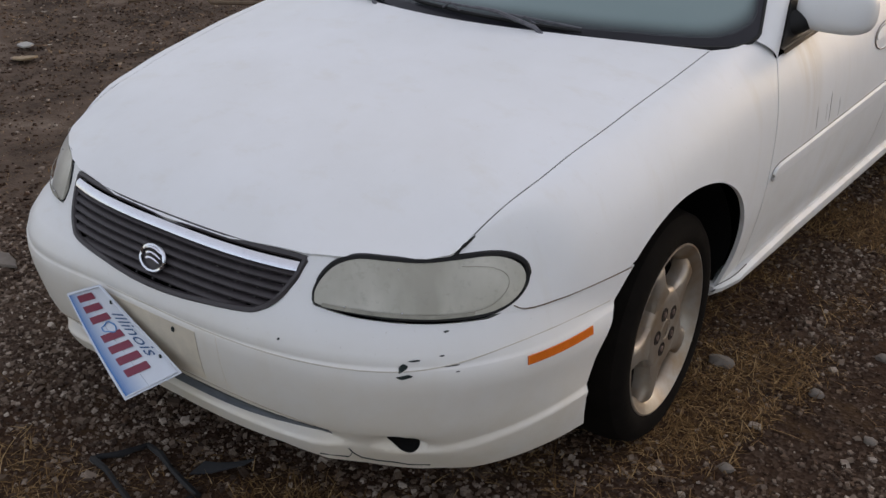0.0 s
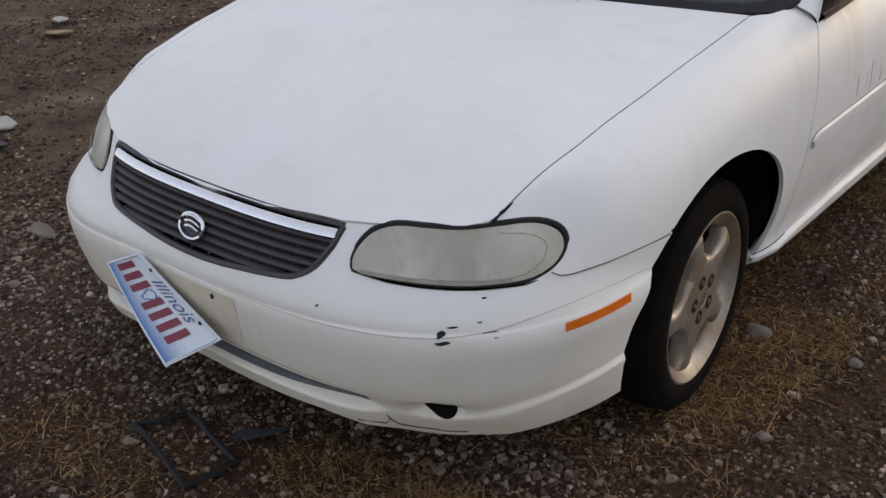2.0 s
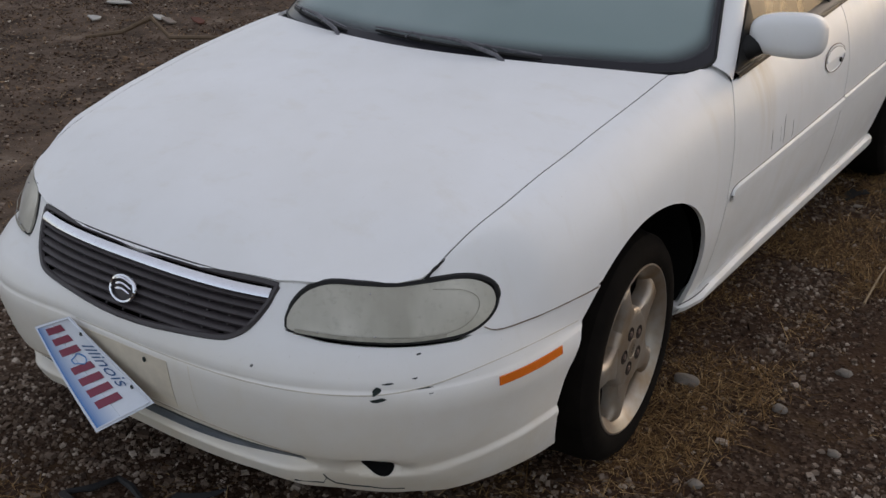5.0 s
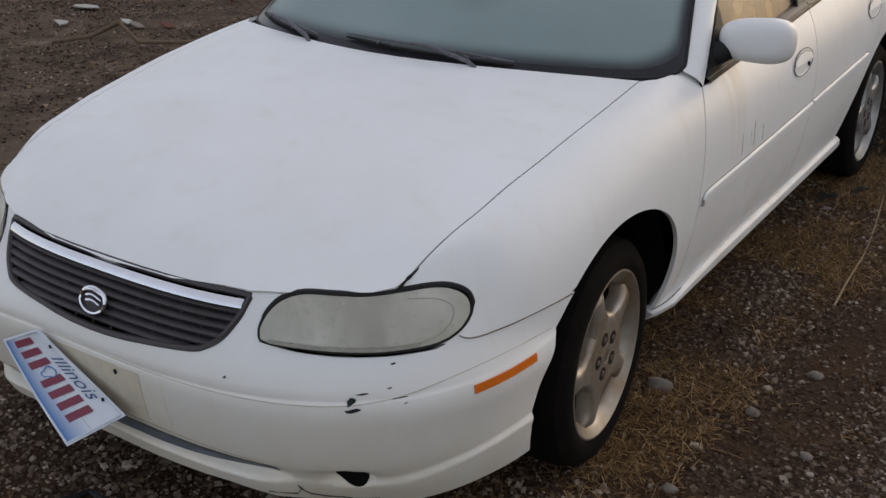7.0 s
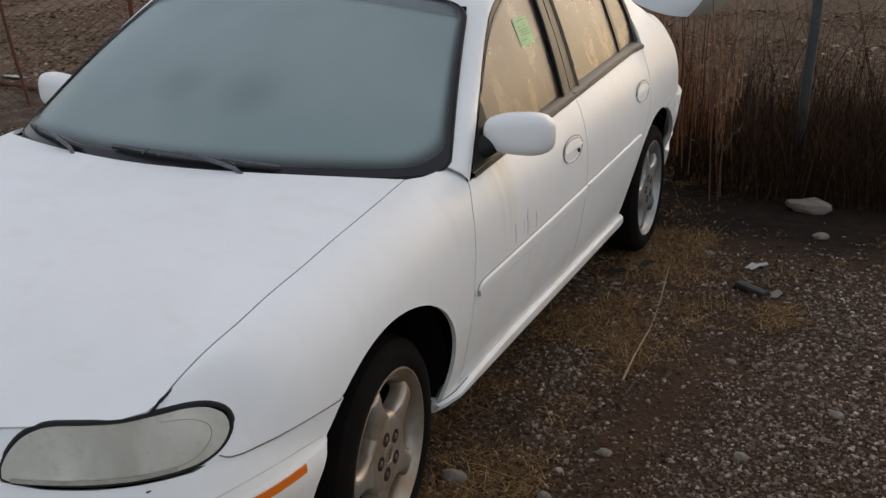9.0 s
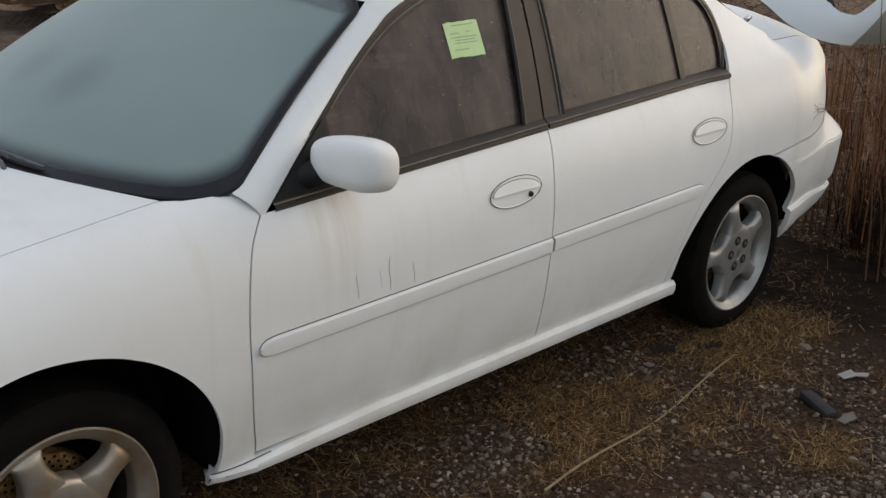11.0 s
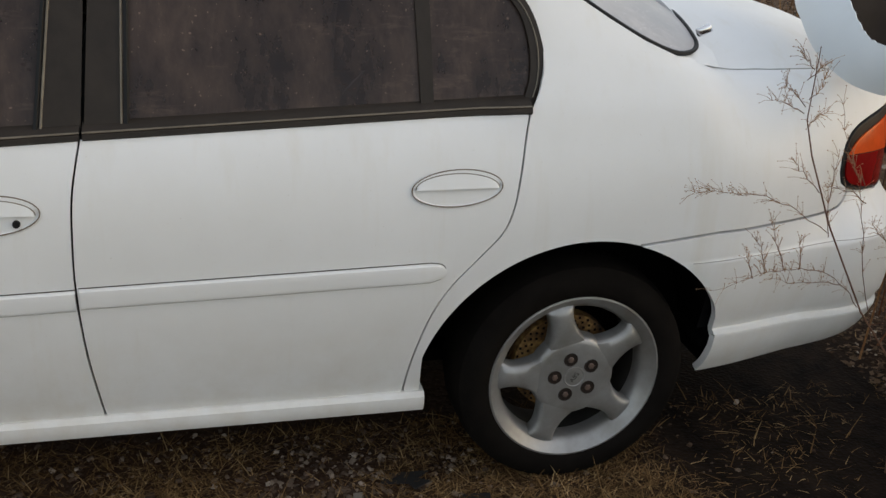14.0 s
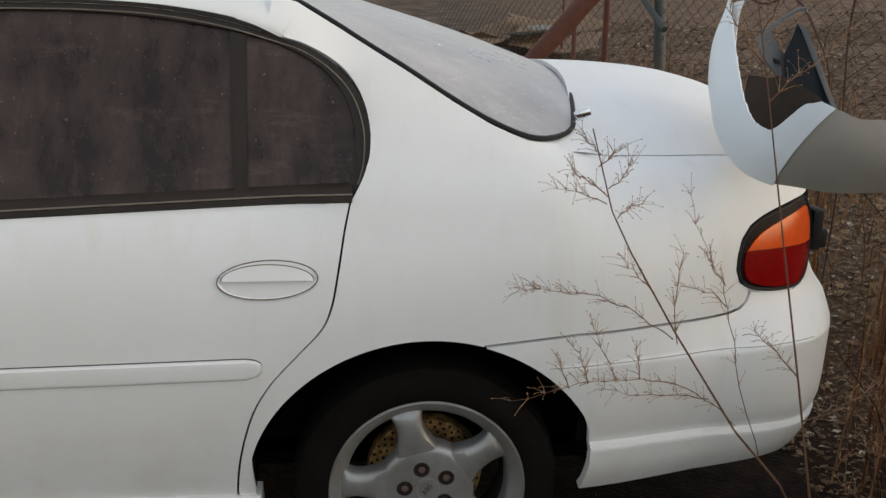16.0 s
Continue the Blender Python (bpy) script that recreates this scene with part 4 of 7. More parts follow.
    f2 = [(2.566, 0.968), (2.583, 1.2), (2.596, 1.394)] + [(y, rail_z(y) - 0.001) for y in np.linspace(2.64, 3.353, 18)] + [(y + 0.010 * min(max((1.16 - z) / 0.08, 0), 1) * min(max((z - 1.004) / 0.02, 0), 1), z) for y, z in REAR_EDGE] + smooth_cut([(3.531, 1.008), (3.547, 1.04), (3.559, 1.09), (3.556, 1.155), (3.531, 1.224), (3.462, 1.288), (3.345, 1.334), (3.172, 1.366), (2.985, 1.382), (2.809, 1.384), (2.660, 1.379)]) + [(2.652, 1.15), (2.641, 0.975)]
    part("window_frame", sided(cabin_panel(f2, 0.002), s), TRIM, rear_door, "weathered black window frame")
    g2 = [(2.636, 0.95), (2.648, 1.15), (2.656, 1.383), (2.809, 1.387), (2.985, 1.385), (3.172, 1.368), (3.345, 1.340), (3.464, 1.294), (3.536, 1.228), (3.562, 1.155), (3.564, 1.09), (3.550, 1.03), (3.536, 0.99)]
    part("window_glass", sided(cabin_panel(g2, -0.008), s), SIDE_GLASS, rear_door, "dusty dark window glass")
    part("divider", sided(cabin_panel([(3.296, 0.99), (3.286, 1.345), (3.322, 1.336), (3.326, 0.99)], 0.000), s), TRIM, rear_door, "black strip between the panes")
    for (y0, y1), door in (((2.526, 2.53), front_door), ((2.641, 2.645), rear_door)):
        pts = [(cabin_x(z) + 0.004, y0 + (z - 0.95) * (0.108 if door is front_door else 0.040) - (0.048 if door is front_door else 0), z) for z in np.linspace(0.955, 1.355, 8)]
        part("frame_bead", sided(tube(pts, 0.0028, 5), s), BEAD, door, "chalky bead along the window frame")
        part("frame_seal", sided(tube([(x - 0.001, y + (-0.010 if door is front_door else 0.010), z) for x, y, z in pts], 0.006, 5), s), GASKET, door, "black rubber seal")
    for y0, y1, door in ((1.575, 2.557, front_door), (2.563, 3.551, rear_door)):
        rows = []
        for y in np.linspace(y0, y1, 18):
            z = belt(y)
            x = flank(y, z)
            rows.append([(x + 0.002, y, z - 0.004), (x + 0.007, y, z + 0.002), (x + 0.005, y, z + 0.010), (x - 0.004, y, z + 0.016), (x - 0.010, y, z + 0.022), (cabin_x(z + 0.03) - 0.008, y, z + 0.03)])
        bm = grid(rows)
        bmesh.ops.recalc_face_normals(bm, faces=bm.faces[:])
        part("belt_strip", sided(bm, s), TRIM, door, "weathered black belt strip")
        part("belt_bead", sided(tube([(flank(y, belt(y)) + 0.001, y, belt(y) + 0.0145) for y in np.linspace(y0, y1, 18)], 0.0024, 5), s), BEAD, door)
    # chalky bead along the upper and rear frame
    for door, line in ((front_door, [(y, rail_z(y) - 0.013) for y in np.linspace(1.80, 2.56, 22)]), (rear_door, [(y, rail_z(y) - 0.012) for y in np.linspace(2.62, 3.33, 18)] + [(y - 0.011, z - 0.009) for y, z in REAR_EDGE[3:-4]])):
        part("frame_bead", sided(tube([(cabin_x(z) + 0.0030, y, z) for y, z in line], 0.0018, 5), s), BEAD, door, "chalky bead along the window frame")
    # quarter panel with the rear roof pillar
    pillar = [(3.380, 1.346), (3.370, 1.375), (3.375, 1.412)] + PILLAR
    deck = [(y, body_zs(y)) for y in np.linspace(4.05, 4.66, 14)]
    tailedge = [(4.656, 1.000), (4.654, 0.972), (4.640, 0.966), (4.600, 0.957), (4.564, 0.949), (4.516, 0.935), (4.480, 0.917), (4.456, 0.888), (4.446, 0.852), (4.444, 0.818), (4.456, 0.786), (4.484, 0.766), (4.486, 0.752), (4.478, 0.734), (4.460, 0.722), (4.430, 0.7160)]
    seam = [(4.38, 0.7145), (4.22, 0.7160), (4.045, 0.7105), (3.882, 0.691), (3.841, 0.6865)]
    rarch = arc(R_HUB, R_ARCH, 73, 167, 30, 1.05) + [(3.317, 0.35), (3.320, 0.30)]
    outline = pillar + deck + tailedge + seam + rarch + [(3.321, 0.262), (3.284, 0.262)] + shift(C_CUT[::-1], GAP)[1:] + [(y + 0.0022 - 0.006 * min(max((1.10 - z) / 0.07, 0), 1), z + 0.0015) for y, z in REAR_EDGE[::-1]][1:-1]
    part("quarter_panel", sided(flank_panel(outline), s), PAINT, car, "white rear quarter panel")
    # sill
    rows = []
    for y in [1.388, 1.393] + list(np.linspace(1.42, 3.31, 24)) + [3.328, 3.332]:
        e = 0.75 if y in (1.388, 3.332) else 1.0
        x = 0.806 - 0.030 * (1 - min(max((y - 1.385) / 0.13, 0), 1)) ** 2
        top_z = float(np.interp(y, (1.388, 1.51, 1.60, 1.90), (0.256, 0.271, 0.276, 0.286)))
        deep = 0.2 if y < 1.40 else 1.0
        rows.append([(x - 0.06 * deep, y, top_z), (x + 0.004 * e, y, top_z - 0.002), (x + 0.016 * e, y, top_z - 0.012), (x + 0.017 * e, y, 0.252), (x + 0.008 * e, y, 0.233), (x - 0.02 * deep, y, 0.224), (x - 0.09 * deep, y, 0.222)])
    bm = grid(rows)
    for r in (rows[0], rows[-1]):
        bm.faces.new([bm.verts.new(p) for p in r])
    bmesh.ops.recalc_face_normals(bm, faces=bm.faces[:])
    part("sill", sided(bm, s), PAINT, car, "white sill cover")
    part("sill_gap", sided(tube([(0.808 - 0.030 * (1 - min(max((y - 1.385) / 0.13, 0), 1)) ** 2 + 0.004, y, float(np.interp(y, (1.388, 1.51, 1.60), (0.256, 0.271, 0.276))) + 0.001) for y in np.linspace(1.392, 1.55, 10)], 0.0014, 5), s), GASKET, car, "dark gap above the sill")
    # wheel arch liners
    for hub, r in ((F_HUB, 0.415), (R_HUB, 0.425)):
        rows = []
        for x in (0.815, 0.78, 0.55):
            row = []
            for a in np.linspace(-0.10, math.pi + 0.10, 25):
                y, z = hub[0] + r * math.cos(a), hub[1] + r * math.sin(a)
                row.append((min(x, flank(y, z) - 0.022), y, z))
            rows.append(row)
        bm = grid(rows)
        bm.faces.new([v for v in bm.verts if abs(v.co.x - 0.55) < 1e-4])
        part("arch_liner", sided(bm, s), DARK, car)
    # near-black sheets added behind the seams in place of shade
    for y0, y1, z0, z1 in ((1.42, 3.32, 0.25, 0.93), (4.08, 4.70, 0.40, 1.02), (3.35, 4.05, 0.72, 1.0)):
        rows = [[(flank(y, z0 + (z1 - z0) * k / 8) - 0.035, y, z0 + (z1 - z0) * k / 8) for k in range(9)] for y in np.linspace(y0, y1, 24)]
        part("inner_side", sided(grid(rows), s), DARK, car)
    # rear bumper side and corner
    prof = curve([(0.26, -0.006), (0.275, 0.004), (0.30, 0.011), (0.394, 0.012), (0.402, 0.010), (0.408, -0.007), (0.42, -0.009), (0.45, -0.004), (0.50, 0.002), (0.60, 0.006), (0.66, 0.007), (0.70, 0.004), (0.80, 0.0)])
    seam_z = curve([(3.8, 0.675), (4.045, 0.705), (4.22, 0.711), (4.38, 0.711), (4.45, 0.720), (4.50, 0.738), (4.56, 0.745), (4.63, 0.745), (4.70, 0.756), (4.8, 0.745)])
    crease = curve([(3.9, 0.628), (4.0, 0.633), (4.15, 0.640), (4.3, 0.642), (4.6, 0.648), (4.8, 0.648)])

    def back(y, z):
        ledge = min(max((crease(y) - z) / 0.008, 0), 1) * 0.006 * min(max((y - 3.96) / 0.10, 0), 1)
        out = min(max((seam_z(y) - z) / 0.11, 0), 1)
        out = out * out * (3 - 2 * out) * min(max((z - 0.1) / 0.35, 0), 1)
        square = 0.085 * max((0.76 - z) / 0.51, 0) ** 2 * min(max((y - 4.40) / 0.30, 0), 1) * (0.3 + 0.7 * min(max((z - 0.28) / 0.17, 0), 1))
        return Vector((flank(y, z) + (bumper_x(y) - width_at(y)) * out + prof(z) + ledge + square, y, z))
    rb = [(3.846, 0.681), (4.045, 0.704), (4.22, 0.710), (4.38, 0.709), (4.434, 0.711), (4.466, 0.718), (4.484, 0.732), (4.492, 0.750), (4.494, 0.758), (4.54, 0.747), (4.59, 0.740), (4.63, 0.738), (4.662, 0.746), (4.685, 0.770), (4.715, 0.778), (4.745, 0.755), (4.785, 0.68), (4.80, 0.55), (4.79, 0.41), (4.76, 0.30), (4.5, 0.285), (4.3, 0.278), (4.095, 0.272), (4.101, 0.30), (4.107, 0.36), (4.107, 0.41), (4.100, 0.455)] + arc(R_HUB, R_ARCH, 28, 72, 14, 1.05)
    part("rear_bumper_side", sided(panel(rb, back, 0.03, 0.03, (1, 0, 0), 0.02, 0.02, (0.398, 0.402, 0.405, 0.408, 0.412, 0.625, 0.63, 0.635, 0.64, 0.645, 0.65)), s), PAINT, car, "white rear bumper cover with a dented corner")
    part("crease_line", sided(tube([back(y, crease(y) - 0.004) + Vector((0.0008, 0, 0)) for y in np.linspace(3.99, 4.66, 20)], 0.0011, 5), s), SCRAPE_SHADE, car, "thin grey crease along the rear bumper")
    # tail lamp
    lamp = new("tail_lamp")
    lamp.parent = car
    o = smooth_loop([(4.452, 0.852), (4.450, 0.820), (4.462, 0.790), (4.492, 0.769), (4.54, 0.756), (4.59, 0.749), (4.63, 0.747), (4.660, 0.756), (4.678, 0.780), (4.684, 0.824), (4.678, 0.884), (4.664, 0.930), (4.650, 0.957), (4.624, 0.957), (4.60, 0.949), (4.564, 0.941), (4.516, 0.927), (4.484, 0.910), (4.462, 0.884)])
    lens = smooth_loop([(4.468, 0.852), (4.466, 0.822), (4.475, 0.797), (4.500, 0.778), (4.545, 0.764), (4.59, 0.756), (4.63, 0.754), (4.656, 0.763), (4.672, 0.784), (4.679, 0.824), (4.673, 0.884), (4.662, 0.920), (4.652, 0.940), (4.630, 0.936), (4.604, 0.928), (4.566, 0.917), (4.524, 0.902), (4.497, 0.886), (4.478, 0.866)])

    def cut(pts, lo, hi):
        """The part of an outline between two heights; the dividing line dips towards the tail."""
        dip = lambda y: -0.05 * (y - 4.48)
        return [(y, min(max(z, lo + dip(y)), hi + dip(y))) for y, z in pts]

    def on(off):
        return lambda y, z: Vector((flank(y, z) + off, y, z))
    part("lens_border", sided(panel(o, on(0.0015), 0.03, 0.03, (1, 0, 0), 0.012, 0.02), s), LAMP_EDGE, lamp, "dark smoky border of the tail lens")
    part("red_lens", sided(panel(cut(lens, 0.70, 0.8575), on(0.005), 0.03, 0.02, (1, 0, 0), 0.004, 0.02), s), RED, lamp, "red tail lens")
    part("amber_lens", sided(panel(cut(lens, 0.8595, 1.02), on(0.005), 0.03, 0.02, (1, 0, 0), 0.004, 0.02), s), AMBER_RED, lamp, "amber tail lens")
    part("gasket", sided(tube([on(0.0)(y, z) for y, z in o + o[:1]], 0.0045, 6), s), GASKET, lamp)
    back_box = merge(box((0.585, 4.700, 0.868), (0.055, 0.030, 0.105), 0.008), box((0.575, 4.722, 0.842), (0.045, 0.030, 0.050), 0.008))
    part("lamp_back", sided(back_box, s), GASKET, lamp, "black back of the lamp housing")
    shelf = [(4.475, 0.705), (4.745, 0.705), (4.735, 0.752), (4.70, 0.772), (4.66, 0.775), (4.60, 0.765), (4.475, 0.79)]
    part("bumper_shelf", sided(panel(shelf, lambda y, z: back(y, z) - Vector((0.010, 0, 0)), 0.03, 0.03, (1, 0, 0), 0.004, 0.02), s), PAINT, car, "white ledge of the bumper under the tail lamp")
    # mirror
    m = new("door_mirror")
    m.parent = front_door
    sh = blob((0, 0, 0), (0.101, 0.063, 0.0645), 3.0, 32)
    for v in sh.verts:
        v.co.z *= 1 + 0.10 * (v.co.x / 0.11)
        v.co.z -= 0.12 * v.co.y
        if v.co.y > 0.055:
            v.co.y = 0.055
        v.co.y += 0.22 * v.co.x
    bmesh.ops.translate(sh, verts=sh.verts[:], vec=(0.893, 1.757, 1.002))
    part("shell", sided(sh, s), PAINT, m, "white mirror shell")
    part("stalk", sided(tube([(0.775, 1.68, 0.955), (0.81, 1.71, 0.97), (0.84, 1.74, 0.985)], [0.036, 0.034, 0.028], 20), s), GASKET, m, "black mirror foot")


# ---- roof and screens ----
def pillar_in(y):
    """Edge of the windscreen along the roof pillar."""
    t = (y - 1.485) / (2.038 - 1.485)
    return 0.780 - 0.178 * t, 0.945 + 0.387 * t + 0.012 * math.sin(math.pi * min(max(t, 0), 1))


roof_mid_back = curve([(2.038, 1.400), (2.3, 1.430), (2.6, 1.447), (2.9, 1.450), (3.15, 1.445), (3.30, 1.436), (3.38, 1.427), (3.5, 1.395)])


def roof_mid(y):
    xf = cabin_x(rail_z(y))
    if y >= 2.038:
        return roof_mid_back(y)
    xe, ze = pillar_in(y)
    full = rail_z(y) + (ze - rail_z(y)) / max(1 - min(xe / xf, 0.985) ** 2.5, 0.05) ** 0.4
    return full


def roof_at(y, v):
    """v from 0 at the door frames to 1 at the middle."""
    zf = rail_z(y)
    xf = cabin_x(zf) + 0.003
    a = v * math.pi / 2
    tuck = min(max((y - 3.33) / 0.07, 0), 1)
    xf -= 0.006 * tuck * tuck * (3 - 2 * tuck)
    return Vector((xf * math.cos(a) ** 0.8, y, zf + (roof_mid(y) - zf) * math.sin(a) ** 0.8))


def roof_v(y, x):
    xf = cabin_x(rail_z(y)) + 0.003
    return math.acos(min(abs(x) / xf, 1) ** 1.25) / (math.pi / 2)


def header(x):
    return 1.955 + 0.083 * (x / 0.602) ** 2


def build_roof():
    rail = [(y, 0.0) for y in np.linspace(3.40, 1.540, 48)]
    inner = [(y, roof_v(y, pillar_in(y)[0])) for y in np.linspace(1.490, 2.03, 16)]
    head = [(header(x), roof_v(header(x), x)) for x in np.linspace(0.60, 0.0, 12)]
    back = [(3.378 + 0.050 * (x / 0.52) ** 2, roof_v(3.378 + 0.050 * (x / 0.52) ** 2, x)) for x in np.linspace(0.0, 0.52, 10)]
    bm = panel(rail + inner + head + back, roof_at, 0.06, 0.06, (0.3, 0, 1), 0.0, 0.03)
    other = mirrored(bm.copy())
    bm = merge(bm, other)
    bmesh.ops.remove_doubles(bm, verts=bm.verts[:], dist=2e-4)
    for q in (1, -1):
        foot = grid([[roof_at(y, f * roof_v(y, pillar_in(y)[0])) - Vector((0.012, 0, 0.010)) for f in np.linspace(0, 1, 6)] for y in np.linspace(1.44, 1.56, 6)])
        bmesh.ops.recalc_face_normals(foot, faces=foot.faces[:])
        part("pillar_foot", sided(foot, q), PAINT, car)
    part("roof", bm, PAINT, car, "white roof and windscreen pillars")


for s in (1, -1):
    build_side(s)
build_roof()


def screen_front(s, t):
    xb, xt = 0.781 * s, 0.602 * s
    yb = hood_rear(xb) + 0.030 + 0.088 * s ** 8
    zb = hood_z(0.68 * s, hood_rear(0.68 * s)) - 0.006
    zb = zb * (1 - s ** 8) + 0.945 * s ** 8
    yt, zt = header(xt), 1.400 - 0.068 * s ** 2
    b, tp = Vector((xb, yb, zb)), Vector((xt, yt, zt))
    bulge = Vector((0, -0.45, 0.75)) * 0.035 * math.sin(math.pi * min(max(t, 0), 1)) * (1 - 0.45 * s * s)
    return b.lerp(tp, t) + bulge


def screen_rear(s, t):
    ye = 4.060 + (3.425 - 4.060) * t
    mid = Vector((0, 4.140 + (3.365 - 4.140) * t, 1.166 + (1.386 - 1.166) * t + 0.024 * math.sin(math.pi * min(max(t, 0), 1))))
    # the sides lie on the roof pillars
    side = Vector((math.copysign(edge_x(ye), s), ye, rear_pillar(ye) + 0.004))
    a = abs(s)
    return Vector((side.x * a, mid.y + (side.y - mid.y) * a * a, mid.z + (side.z - mid.z) * a ** 2.6))


def rounded(hw, y0, y1, r0, r1, n=6):
    """A rectangle with rounded corners, r0 at the foot and r1 at the head, in screen units."""
    out = []
    for cx, cy, r, a in ((hw - r0[0], y0 + r0[1], r0, -90), (hw - r1[0], y1 - r1[1], r1, 0), (-hw + r1[0], y1 - r1[1], r1, 90), (-hw + r0[0], y0 + r0[1], r0, 180)):
        out += [(cx + r[0] * math.cos(radians(a + 90 * k / n)), cy + r[1] * math.sin(radians(a + 90 * k / n))) for k in range(n + 1)]
    return out


def build_screens():
    ws = new("windscreen")
    ws.parent = car
    part("glass", panel(rounded(1.0, -0.02, 1.0, (0.06, 0.06), (0.10, 0.09)), screen_front, 0.08, 0.07, (0, -1, 1), 0.004, 0.06), MIST, ws, "misted grey-green windscreen glass")
    # black painted border, 3 mm over the glass
    loop = rounded(1.0, -0.02, 1.0, (0.08, 0.07), (0.10, 0.09), 8)
    inner = rounded(0.986, 0.020, 0.990, (0.12, 0.11), (0.10, 0.09), 8)
    inside = rounded(0.952, 0.098, 0.962, (0.15, 0.13), (0.11, 0.10), 8)
    rows = []
    def lift(s, t):
        return screen_front(s, t) + Vector((0, -0.5, 0.8)) * 0.006
    def lerp_dense(a, b, m):
        return [(a[0] + (b[0] - a[0]) * k / m, a[1] + (b[1] - a[1]) * k / m) for k in range(m)]
    lo, li, lf = [], [], []
    for k in range(len(loop)):
        m = 36 if k % 9 == 8 else 2
        lo += lerp_dense(loop[k], loop[(k + 1) % len(loop)], m)
        li += lerp_dense(inner[k], inner[(k + 1) % len(inner)], m)
        lf += lerp_dense(inside[k], inside[(k + 1) % len(inside)], m)
    bm = grid([[lift(*p) for p in lo + lo[:1]], [lift(*p) for p in li + li[:1]]])
    bmesh.ops.recalc_face_normals(bm, faces=bm.faces[:])
    for k in range(12):
        ring = [[lift(p[0] + (q[0] - p[0]) * f, p[1] + (q[1] - p[1]) * f) for p, q in zip(li + li[:1], lf + lf[:1])] for f in (k / 12, (k + 1) / 12)]
        fade = grid(ring)
        bmesh.ops.recalc_face_normals(fade, faces=fade.faces[:])
        part("border_fade", fade, FRIT_FADE[k], ws, "dotted inner edge of the black border")
    band = grid([[lift(q, t) for q in np.linspace(-0.965, 0.965, 25)] for t in (0.90, 0.925, 0.945, 0.968)])
    bmesh.ops.recalc_face_normals(band, faces=band.faces[:])
    part("shade_band", band, SHADE, ws, "grey tinted band along the top of the glass")
    part("border", bm, FRIT, ws, "black border of the windscreen")
    part("gasket", tube([screen_front(*p) + Vector((0, -0.002, 0.002)) for p in lo + lo[:1]], 0.006, 6), GASKET, ws)
    rw = new("rear_window")
    rw.parent = car
    o = rounded(1.0, 0.0, 1.0, (0.16, 0.17), (0.10, 0.08), 8)
    part("glass", panel(o, screen_rear, 0.08, 0.07, (0, 1, 1), 0.004, 0.06), REAR_GLASS, rw, "rear window glass white with dust")
    od = dense(o, 0.05)
    part("gasket", tube([screen_rear(*p) for p in od + od[:1]], 0.0065, 6), GASKET, rw, "black rubber seal")
    for q in (1, -1):
        rows = [[screen_rear(q * a, t) + Vector((0, 0.004, -0.010)) for a in np.linspace(0.74, 1.02, 8)] for t in np.linspace(-0.08, 0.22, 8)]
        bm = grid(rows)
        bmesh.ops.recalc_face_normals(bm, faces=bm.faces[:])
        part("corner_fill", bm, PAINT, rw, "white sheet metal round the glass corner")
    # cowl under the wipers
    rows = [[(x, hood_rear(x) + d, hood_z(x, hood_rear(x)) + h) for x in np.linspace(-0.70, 0.70, 25)] for d, h in ((-0.03, -0.03), (0.0, -0.022), (0.03, -0.012), (0.07, -0.01))]
    part("cowl", grid(rows), GASKET, car, "dark cowl at the foot of the windscreen")
    # wipers
    for x0, x1 in ((-0.165, 0.385), (-0.655, -0.275)):
        w = new("wiper")
        w.parent = car

        def wp(x, t, h):
            return screen_front(x / 0.766, t) + Vector((0, -0.5, 0.85)) * h
        n = 14
        part("blade", tube([wp(x0 + (x1 - x0) * k / n, 0.028 - 0.030 * k / n, 0.014) for k in range(n + 1)], [0.003] + [0.0055] * (n - 1) + [0.003], 6), GASKET, w, "black wiper blade")
        part("bridge", tube([wp(x0 + (x1 - x0) * k / n, 0.034 - 0.030 * k / n, 0.022 + 0.012 * math.sin(math.pi * k / n)) for k in range(n + 1)], [0.002] + [0.0034] * (n - 1) + [0.002], 6), WIPER, w, "frosted grey wiper bridge")
        for f in (0.28, 0.72):
            xm = x0 + (x1 - x0) * f
            part("claw", tube([wp(xm - 0.03, 0.026 - 0.030 * f, 0.018), wp(xm, 0.034 - 0.030 * f, 0.036), wp(xm + 0.03, 0.026 - 0.030 * f, 0.018)], 0.0028, 6), WIPER, w)
        xm = (x0 + x1) / 2
        part("arm", tube([wp(xm - 0.03, 0.020, 0.038), wp(xm + 0.04, 0.010, 0.042), wp(xm + 0.16, -0.022, 0.030), wp(xm + 0.20, -0.05, 0.012)], [0.004, 0.006, 0.0065, 0.0075], 6), WIPER, w, "frosted grey wiper arm")


FRIT = plain("black glass border", (0.016, 0.016, 0.02), 0.3, 0, 0.4, 6)
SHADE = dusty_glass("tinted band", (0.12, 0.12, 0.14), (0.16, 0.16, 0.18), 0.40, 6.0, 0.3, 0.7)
FRIT_FADE = [dusty_glass("dotted glass border", (0.016, 0.016, 0.02), (0.03, 0.035, 0.04), 0.92 * (1 - (k + 0.5) / 12) ** 1.8, 9.0, 0.3, 0.7) for k in range(12)]
WIPER = plain("frosted black metal", (0.095, 0.095, 0.105), 0.6, 0, 0.9, 70)
build_screens()


